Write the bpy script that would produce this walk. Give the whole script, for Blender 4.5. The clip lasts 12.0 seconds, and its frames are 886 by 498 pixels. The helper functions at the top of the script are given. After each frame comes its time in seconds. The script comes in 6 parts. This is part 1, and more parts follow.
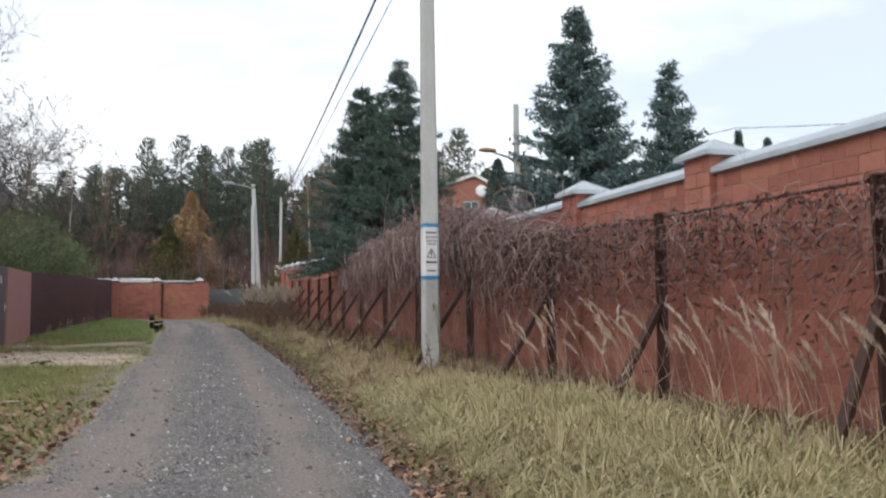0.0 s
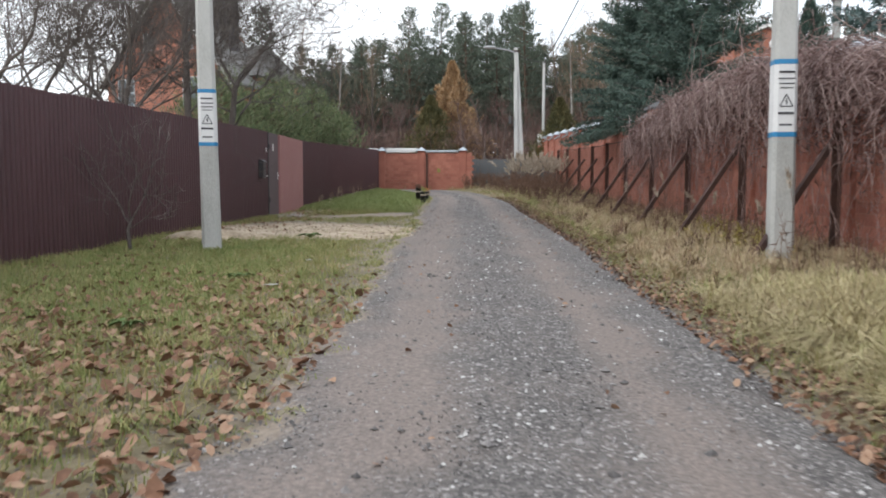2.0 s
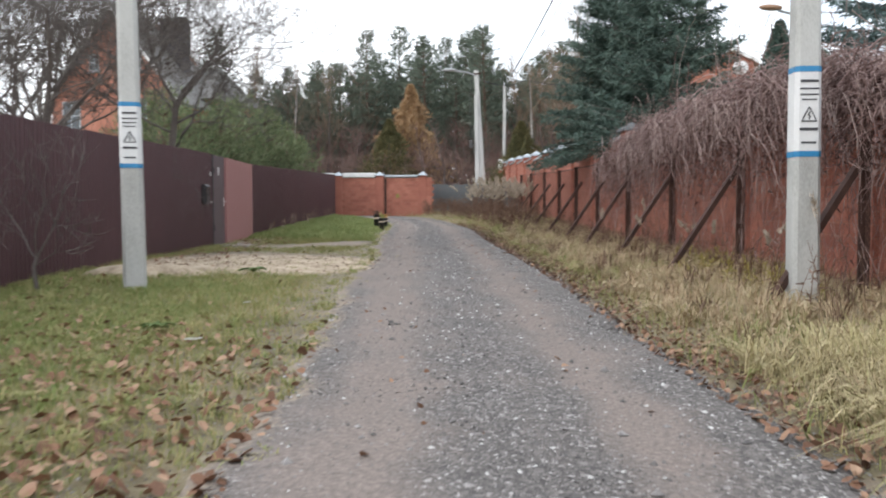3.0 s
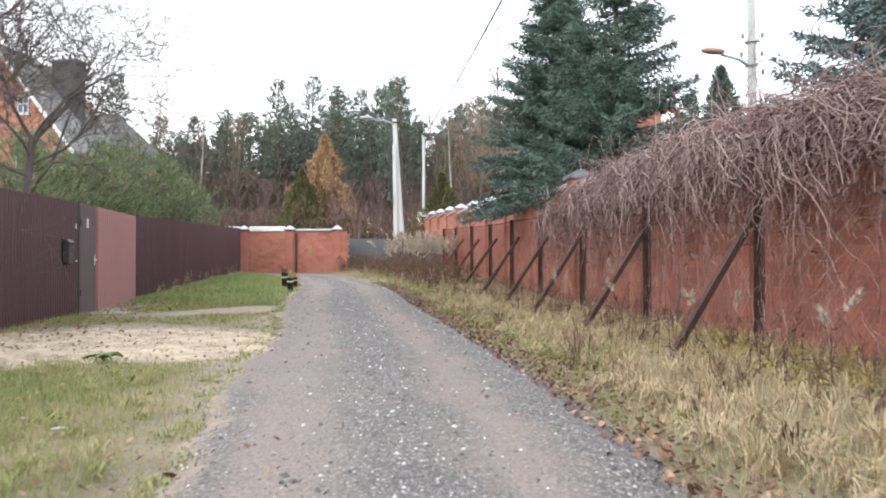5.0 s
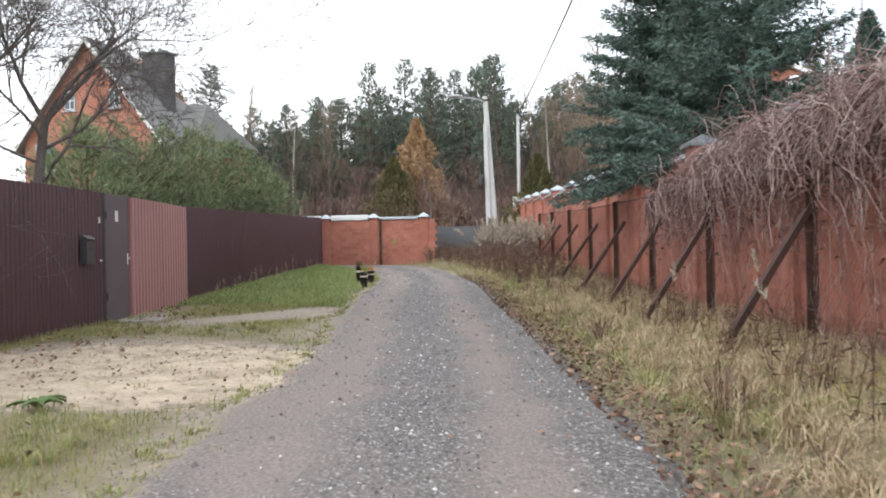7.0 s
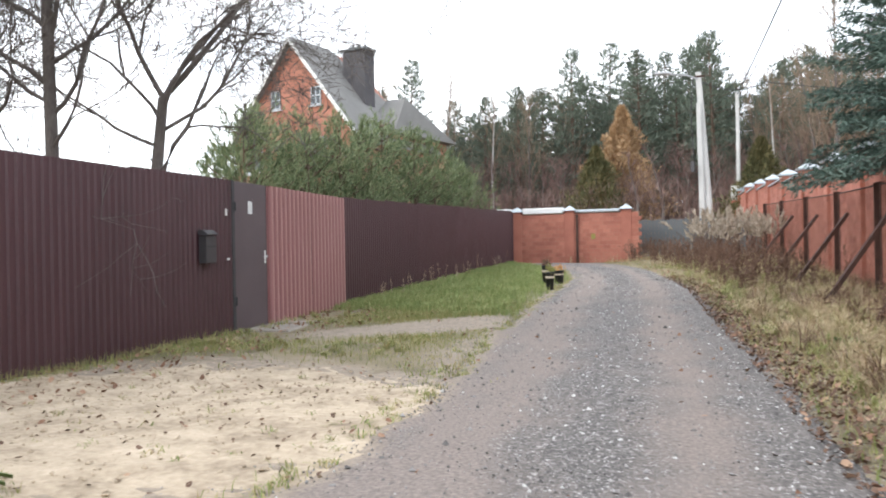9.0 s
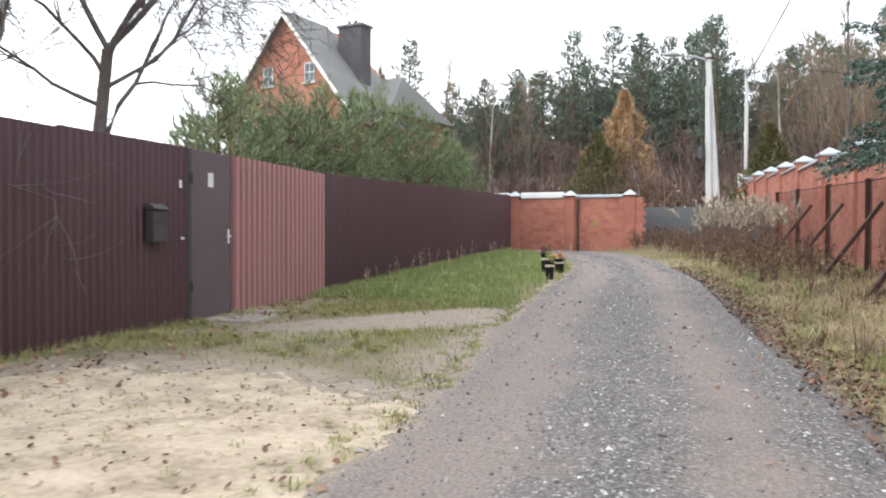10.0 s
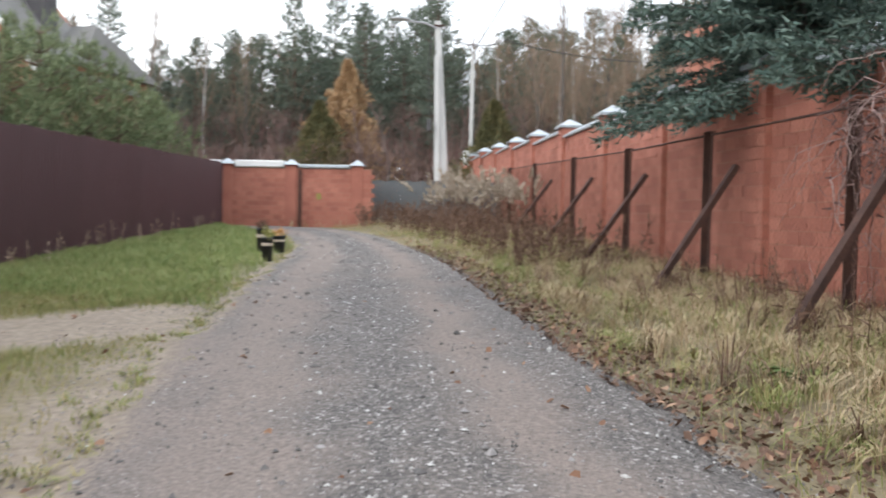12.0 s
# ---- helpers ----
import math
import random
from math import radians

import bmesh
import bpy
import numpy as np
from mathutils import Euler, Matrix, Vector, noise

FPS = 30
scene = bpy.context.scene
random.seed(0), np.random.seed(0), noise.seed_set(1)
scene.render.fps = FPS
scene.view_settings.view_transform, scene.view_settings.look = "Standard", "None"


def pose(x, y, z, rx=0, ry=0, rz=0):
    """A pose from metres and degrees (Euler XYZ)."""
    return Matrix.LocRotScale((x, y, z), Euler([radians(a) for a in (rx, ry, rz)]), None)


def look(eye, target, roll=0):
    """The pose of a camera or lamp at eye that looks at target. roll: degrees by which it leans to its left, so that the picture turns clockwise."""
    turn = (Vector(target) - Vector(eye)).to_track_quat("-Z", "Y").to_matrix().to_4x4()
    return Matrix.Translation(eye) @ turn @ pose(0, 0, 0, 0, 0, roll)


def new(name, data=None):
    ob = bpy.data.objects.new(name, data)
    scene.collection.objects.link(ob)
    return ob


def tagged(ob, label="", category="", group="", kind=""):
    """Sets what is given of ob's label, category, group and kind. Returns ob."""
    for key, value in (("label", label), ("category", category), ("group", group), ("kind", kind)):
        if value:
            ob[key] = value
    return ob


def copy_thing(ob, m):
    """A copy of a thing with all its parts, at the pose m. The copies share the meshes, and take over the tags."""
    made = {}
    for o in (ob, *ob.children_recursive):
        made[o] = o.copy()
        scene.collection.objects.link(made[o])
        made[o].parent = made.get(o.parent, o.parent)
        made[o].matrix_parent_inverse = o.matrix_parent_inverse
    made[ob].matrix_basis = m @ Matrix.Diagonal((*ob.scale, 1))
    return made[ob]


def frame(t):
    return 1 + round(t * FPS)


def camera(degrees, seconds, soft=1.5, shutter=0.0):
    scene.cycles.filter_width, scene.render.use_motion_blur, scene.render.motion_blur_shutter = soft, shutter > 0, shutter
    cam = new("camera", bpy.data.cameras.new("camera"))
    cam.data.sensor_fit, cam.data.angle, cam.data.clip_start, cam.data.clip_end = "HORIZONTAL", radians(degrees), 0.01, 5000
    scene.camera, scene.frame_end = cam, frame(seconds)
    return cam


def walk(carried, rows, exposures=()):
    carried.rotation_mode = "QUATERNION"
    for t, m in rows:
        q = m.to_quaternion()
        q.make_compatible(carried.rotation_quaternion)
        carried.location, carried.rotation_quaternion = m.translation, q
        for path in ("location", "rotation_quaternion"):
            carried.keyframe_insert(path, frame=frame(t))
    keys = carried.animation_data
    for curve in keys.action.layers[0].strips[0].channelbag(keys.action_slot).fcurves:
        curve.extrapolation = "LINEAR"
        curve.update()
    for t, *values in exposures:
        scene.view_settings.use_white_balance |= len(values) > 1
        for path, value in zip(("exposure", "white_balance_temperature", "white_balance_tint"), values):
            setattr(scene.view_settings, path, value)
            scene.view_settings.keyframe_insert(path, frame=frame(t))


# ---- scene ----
cam = camera(55.9, 12.0, soft=1.9, shutter=0.4)
PATH = [
    (0, (-0.079, 0.433, 1.151), (-0.068, 2.428, 1.301), -0.4),
    (0.5, (-0.263, 1.024, 1.096), (-0.202, 3.023, 1.099), -1.2),
    (1, (-0.528, 1.763, 1.085), (-0.577, 3.759, 0.972), -0.9),
    (1.5, (-0.751, 2.405, 1.115), (-1.064, 4.377, 1.005), -0.9),
    (2, (-1.098, 3.119, 1.113), (-1.681, 5.026, 0.96), 0.0),
    (2.5, (-1.381, 3.878, 1.132), (-1.974, 5.784, 1.005), -0.0),
    (3, (-1.614, 4.633, 1.147), (-2.102, 6.57, 1.054), -0.1),
    (5, (-2.451, 7.599, 1.264), (-2.739, 9.578, 1.3), -0.2),
    (5.5, (-2.467, 8.376, 1.297), (-2.795, 10.348, 1.366), -0.2),
    (6, (-2.538, 9.138, 1.311), (-2.967, 11.092, 1.328), -0.2),
    (6.5, (-2.583, 9.922, 1.37), (-3.066, 11.863, 1.371), -1.0),
    (8.5, (-3.046, 13.058, 1.407), (-3.885, 14.873, 1.434), -0.6),
    (9, (-3.267, 13.799, 1.405), (-4.251, 15.54, 1.41), -1.1),
    (9.5, (-3.61, 14.543, 1.38), (-4.606, 16.277, 1.365), -0.1),
    (10, (-3.94, 15.238, 1.381), (-4.917, 16.983, 1.35), 0.1),
    (10.5, (-4.289, 16.053, 1.342), (-5.143, 17.857, 1.203), 0.7),
    (11, (-4.542, 16.863, 1.33), (-5.289, 18.712, 1.178), 1.1),
    (11.5, (-4.809, 17.626, 1.338), (-5.407, 19.531, 1.226), 1.9),
    (12, (-5.145, 18.266, 1.292), (-5.496, 20.233, 1.213), 1.0),
]
EXPOSURES = [(0.0, -0.15), (0.4, 0.3), (1.0, 0.58), (1.5, 0.48), (2.0, 0.18), (2.5, 0.12), (3.2, 0.48), (4.8, 0.85), (5.5, 0.95), (6.0, 0.65), (6.5, 0.58), (8.5, 0.7), (9.5, 0.9), (10.5, 0.6), (11.0, 0.5), (12.0, 0.62)]
walk(cam, [(t, look(eye, target, roll)) for t, eye, target, roll in PATH], EXPOSURES)

# ---------------------------------------------------------------- sky and sun
world = bpy.data.worlds.new("overcast_sky")
scene.world = world
world.use_nodes = True
wn, wl = world.node_tree.nodes, world.node_tree.links
sky = wn.new("ShaderNodeTexSky")
sky.sky_type, sky.sun_disc = "NISHITA", False
sky.sun_elevation, sky.sun_rotation = radians(30), radians(215)
veil = wn.new("ShaderNodeMix")
veil.data_type = "RGBA"
veil.inputs["Factor"].default_value = 0.85
wl.new(sky.outputs["Color"], veil.inputs["A"])
cloud_dir = wn.new("ShaderNodeTexCoord")
cloud_map = wn.new("ShaderNodeMapping")
cloud_map.inputs["Scale"].default_value = (1.3, 1.3, 3.6)
cloud_map.inputs["Location"].default_value = (0.35, 0.1, 0.2)
wl.new(cloud_dir.outputs["Generated"], cloud_map.inputs["Vector"])
clouds = wn.new("ShaderNodeTexNoise")
clouds.inputs["Scale"].default_value, clouds.inputs["Detail"].default_value = 1.4, 5
wl.new(cloud_map.outputs["Vector"], clouds.inputs["Vector"])
cloud_tone = wn.new("ShaderNodeValToRGB")
for q, (p, c) in enumerate(((0.38, (0.56, 0.62, 0.7)), (0.58, (0.93, 0.95, 0.98)))):
    cloud_tone.color_ramp.elements[q].position, cloud_tone.color_ramp.elements[q].color = p, (*c, 1)
wl.new(clouds.outputs["Fac"], cloud_tone.inputs["Fac"])
cloud_gain = wn.new("ShaderNodeVectorMath")
cloud_gain.operation = "SCALE"
cloud_gain.inputs["Scale"].default_value = 10.6
wl.new(cloud_tone.outputs["Color"], cloud_gain.inputs[0])
wl.new(cloud_gain.outputs["Vector"], veil.inputs["B"])
wn["Background"].inputs["Strength"].default_value = 0.165
wl.new(veil.outputs["Result"], wn["Background"].inputs["Color"])
sun_data = bpy.data.lights.new("sun", "SUN")
sun_data.energy, sun_data.angle, sun_data.color = 0.85, radians(25), (1.0, 0.98, 0.95)
sun_lamp = new("sun", sun_data)
sun_lamp.matrix_world = look((0, 0, 30), (0.5 * 30, 0.7 * 30, 30 - 0.52 * 30))

# ---------------------------------------------------------------- materials


def shade(name, colours, scale=4.0, rough=0.85, metal=0.0, bump=0.3, bump_scale=40.0, spread=0.25, island=False, per_object=False, stretch=(1, 1, 1), fine=None):
    """Two scales of noise between the colours, bump from the finer, and an optional shift per object or per loose piece."""
    m = bpy.data.materials.new(name)
    m.use_nodes = True
    nt = m.node_tree
    n, l = nt.nodes, nt.links
    bsdf = n["Principled BSDF"]
    co = n.new("ShaderNodeTexCoord")
    mp = n.new("ShaderNodeMapping")
    mp.inputs["Scale"].default_value = stretch
    l.new(co.outputs["Object"], mp.inputs["Vector"])
    big = n.new("ShaderNodeTexNoise")
    big.inputs["Scale"].default_value, big.inputs["Detail"].default_value = scale, 6
    small = n.new("ShaderNodeTexNoise")
    small.inputs["Scale"].default_value, small.inputs["Detail"].default_value = fine or bump_scale, 4
    for t in (big, small):
        l.new(mp.outputs["Vector"], t.inputs["Vector"])
    add = n.new("ShaderNodeMath")
    add.operation = "MULTIPLY_ADD"
    l.new(small.outputs["Fac"], add.inputs[0])
    add.inputs[1].default_value = 0.6
    l.new(big.outputs["Fac"], add.inputs[2])
    fac = add.outputs[0]
    if island or per_object:
        src = n.new("ShaderNodeNewGeometry" if island else "ShaderNodeObjectInfo")
        mix = n.new("ShaderNodeMath")
        mix.operation = "MULTIPLY_ADD"
        l.new(src.outputs["Random Per Island" if island else "Random"], mix.inputs[0])
        mix.inputs[1].default_value = spread * 2
        sub = n.new("ShaderNodeMath")
        sub.operation = "SUBTRACT"
        l.new(fac, sub.inputs[0])
        sub.inputs[1].default_value = spread
        l.new(sub.outputs[0], mix.inputs[2])
        fac = mix.outputs[0]
    ramp = n.new("ShaderNodeValToRGB")
    l.new(fac, ramp.inputs["Fac"])
    el = ramp.color_ramp.elements
    lo, hi = 0.5, 1.1
    if island or per_object:
        lo, hi = 0.5 - spread * 0.6, 1.1 + spread * 0.6
    while len(el) < len(colours):
        el.new(0.5)
    for q, c in enumerate(colours):
        el[q].position = min(1, max(0, (lo + (hi - lo) * q / max(1, len(colours) - 1)) / 1.3))
        el[q].color = (*c, 1)
    sc = n.new("ShaderNodeMath")
    sc.operation = "MULTIPLY"
    sc.inputs[1].default_value = 1 / 1.3
    l.new(fac, sc.inputs[0])
    l.new(sc.outputs[0], ramp.inputs["Fac"])
    l.new(ramp.outputs["Color"], bsdf.inputs["Base Color"])
    bsdf.inputs["Roughness"].default_value, bsdf.inputs["Metallic"].default_value = rough, metal
    if bump:
        b = n.new("ShaderNodeBump")
        b.inputs["Strength"].default_value = bump
        b.inputs["Distance"].default_value = 0.02
        l.new(small.outputs["Fac"], b.inputs["Height"])
        l.new(b.outputs["Normal"], bsdf.inputs["Normal"])
    return m


def leafy(name, colours, spread=0.5, scale=1.5, rough=0.7):
    m = shade(name, colours, scale=scale, rough=rough, bump=0, island=True, spread=spread)
    m.node_tree.nodes["Principled BSDF"].inputs["Specular IOR Level"].default_value = 0.2
    return m


def road_surface():
    """Gravel: small stones of mixed greys, dusty pale wheel tracks and a darker crown, by the strip's own cross coordinate."""
    m = bpy.data.materials.new("gravel")
    m.use_nodes = True
    n, l = m.node_tree.nodes, m.node_tree.links
    bsdf = n["Principled BSDF"]
    co = n.new("ShaderNodeTexCoord")
    cells = n.new("ShaderNodeTexVoronoi")
    cells.inputs["Scale"].default_value = 60
    l.new(co.outputs["Object"], cells.inputs["Vector"])
    grain = n.new("ShaderNodeTexNoise")
    grain.inputs["Scale"].default_value, grain.inputs["Detail"].default_value = 38, 4
    l.new(co.outputs["Object"], grain.inputs["Vector"])
    patch = n.new("ShaderNodeTexNoise")
    patch.inputs["Scale"].default_value, patch.inputs["Detail"].default_value = 0.9, 5
    l.new(co.outputs["Object"], patch.inputs["Vector"])
    stone = n.new("ShaderNodeValToRGB")
    sep = n.new("ShaderNodeSeparateColor")
    l.new(cells.outputs["Color"], sep.inputs["Color"])
    l.new(sep.outputs["Red"], stone.inputs["Fac"])
    e = stone.color_ramp.elements
    e.new(0.55), e.new(0.88)
    for q, (p, c) in enumerate(((0.0, (0.066, 0.061, 0.058)), (0.6, (0.138, 0.125, 0.118)), (0.92, (0.22, 0.2, 0.188)), (1.0, (0.5, 0.48, 0.46)))):
        e[q].position, e[q].color = p, (*c, 1)
    dust = n.new("ShaderNodeValToRGB")
    l.new(grain.outputs["Fac"], dust.inputs["Fac"])
    dust.color_ramp.elements[0].position, dust.color_ramp.elements[0].color = 0.3, (0.155, 0.127, 0.113, 1)
    dust.color_ramp.elements[1].position, dust.color_ramp.elements[1].color = 0.72, (0.29, 0.24, 0.211, 1)
    wear = n.new("ShaderNodeAttribute")
    wear.attribute_name = "track"
    su = n.new("ShaderNodeMath")
    su.operation = "MULTIPLY_ADD"
    l.new(patch.outputs["Fac"], su.inputs[0])
    su.inputs[1].default_value = 1.7
    l.new(wear.outputs["Fac"], su.inputs[2])
    # streaks that run along the lane
    turn = n.new("ShaderNodeMapping")
    turn.inputs["Rotation"].default_value = (0, 0, radians(-16))
    l.new(co.outputs["Object"], turn.inputs["Vector"])
    draw = n.new("ShaderNodeMapping")
    draw.inputs["Scale"].default_value = (4.5, 0.4, 1.0)
    l.new(turn.outputs["Vector"], draw.inputs["Vector"])
    streak = n.new("ShaderNodeTexNoise")
    streak.inputs["Scale"].default_value, streak.inputs["Detail"].default_value = 1.0, 4
    l.new(draw.outputs["Vector"], streak.inputs["Vector"])
    st = n.new("ShaderNodeMath")
    st.operation = "MULTIPLY_ADD"
    l.new(streak.outputs["Fac"], st.inputs[0])
    st.inputs[1].default_value = 0.9
    l.new(su.outputs[0], st.inputs[2])
    st2 = n.new("ShaderNodeMath")
    st2.operation = "MULTIPLY_ADD"
    l.new(grain.outputs["Fac"], st2.inputs[0])
    st2.inputs[1].default_value = 0.5
    l.new(st.outputs[0], st2.inputs[2])
    rg = n.new("ShaderNodeMapRange")
    l.new(st2.outputs[0], rg.inputs["Value"])
    rg.inputs["From Min"].default_value, rg.inputs["From Max"].default_value = 1.58, 2.4
    mix = n.new("ShaderNodeMix")
    mix.data_type = "RGBA"
    l.new(rg.outputs["Result"], mix.inputs["Factor"])
    l.new(stone.outputs["Color"], mix.inputs["A"])
    l.new(dust.outputs["Color"], mix.inputs["B"])
    # the rims run out into the sandy shoulder
    rim = n.new("ShaderNodeAttribute")
    rim.attribute_name = "rim"
    ra = n.new("ShaderNodeMath")
    ra.operation = "MULTIPLY_ADD"
    l.new(grain.outputs["Fac"], ra.inputs[0])
    ra.inputs[1].default_value = 0.9
    l.new(rim.outputs["Fac"], ra.inputs[2])
    rr = n.new("ShaderNodeMapRange")
    rr.inputs["From Min"].default_value, rr.inputs["From Max"].default_value = 0.75, 1.15
    l.new(ra.outputs[0], rr.inputs["Value"])
    shoulder = n.new("ShaderNodeValToRGB")
    fine = n.new("ShaderNodeTexNoise")
    fine.inputs["Scale"].default_value, fine.inputs["Detail"].default_value = 14, 6
    l.new(co.outputs["Object"], fine.inputs["Vector"])
    l.new(fine.outputs["Fac"], shoulder.inputs["Fac"])
    shoulder.color_ramp.elements[0].position, shoulder.color_ramp.elements[0].color = 0.3, (0.22, 0.175, 0.138, 1)
    shoulder.color_ramp.elements[1].position, shoulder.color_ramp.elements[1].color = 0.75, (0.37, 0.305, 0.24, 1)
    both = n.new("ShaderNodeMix")
    both.data_type = "RGBA"
    l.new(rr.outputs["Result"], both.inputs["Factor"])
    l.new(mix.outputs["Result"], both.inputs["A"])
    l.new(shoulder.outputs["Color"], both.inputs["B"])
    l.new(both.outputs["Result"], bsdf.inputs["Base Color"])
    bsdf.inputs["Roughness"].default_value = 0.95
    h = n.new("ShaderNodeMath")
    h.operation = "MULTIPLY_ADD"
    l.new(grain.outputs["Fac"], h.inputs[0])
    h.inputs[1].default_value = 0.35
    l.new(cells.outputs["Distance"], h.inputs[2])
    bp = n.new("ShaderNodeBump")
    bp.inputs["Strength"].default_value, bp.inputs["Distance"].default_value = 0.6, 0.01
    l.new(h.outputs[0], bp.inputs["Height"])
    l.new(bp.outputs["Normal"], bsdf.inputs["Normal"])
    return m


def ground_surface():
    """Matted grass soil that turns to bare sandy dirt where it is trodden."""
    m = shade("soil", [(0.115, 0.095, 0.055), (0.2, 0.165, 0.1), (0.3, 0.245, 0.155)], scale=0.9, rough=0.98, bump=0.8, bump_scale=30)
    n, l = m.node_tree.nodes, m.node_tree.links
    bsdf = n["Principled BSDF"]
    old = bsdf.inputs["Base Color"].links[0].from_socket
    co = n.new("ShaderNodeTexCoord")
    tex = n.new("ShaderNodeTexNoise")
    tex.inputs["Scale"].default_value, tex.inputs["Detail"].default_value = 2.6, 8
    l.new(co.outputs["Object"], tex.inputs["Vector"])
    bare = n.new("ShaderNodeAttribute")
    bare.attribute_name = "bare"
    add = n.new("ShaderNodeMath")
    l.new(tex.outputs["Fac"], add.inputs[0])
    l.new(bare.outputs["Fac"], add.inputs[1])
    rg = n.new("ShaderNodeMapRange")
    rg.inputs["From Min"].default_value, rg.inputs["From Max"].default_value = 0.82, 1.12
    l.new(add.outputs[0], rg.inputs["Value"])
    dirt = n.new("ShaderNodeValToRGB")
    fine = n.new("ShaderNodeTexNoise")
    fine.inputs["Scale"].default_value, fine.inputs["Detail"].default_value = 14, 6
    l.new(co.outputs["Object"], fine.inputs["Vector"])
    l.new(fine.outputs["Fac"], dirt.inputs["Fac"])
    dirt.color_ramp.elements[0].position, dirt.color_ramp.elements[0].color = 0.3, (0.22, 0.175, 0.138, 1)
    dirt.color_ramp.elements[1].position, dirt.color_ramp.elements[1].color = 0.75, (0.38, 0.315, 0.245, 1)
    mix = n.new("ShaderNodeMix")
    mix.data_type = "RGBA"
    l.new(rg.outputs["Result"], mix.inputs["Factor"])
    l.new(old, mix.inputs["A"])
    l.new(dirt.outputs["Color"], mix.inputs["B"])
    l.new(mix.outputs["Result"], bsdf.inputs["Base Color"])
    return m


def lit_crest_paint():
    """Rose paint, with the light on the ribs painted in along the profile's crests."""
    m = shade("rose", [(0.19, 0.075, 0.075), (0.25, 0.102, 0.1), (0.29, 0.125, 0.12)], scale=0.8, rough=0.5, bump=0.04, bump_scale=60)
    n, l = m.node_tree.nodes, m.node_tree.links
    bsdf = n["Principled BSDF"]
    old = bsdf.inputs["Base Color"].links[0].from_socket
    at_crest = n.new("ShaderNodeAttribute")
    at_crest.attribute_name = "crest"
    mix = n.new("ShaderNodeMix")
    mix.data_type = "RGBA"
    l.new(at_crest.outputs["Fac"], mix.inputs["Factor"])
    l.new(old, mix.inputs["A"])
    # lighter rose stands in for the light that the ribs catch
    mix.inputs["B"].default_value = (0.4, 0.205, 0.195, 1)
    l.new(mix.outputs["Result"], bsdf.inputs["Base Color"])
    return m


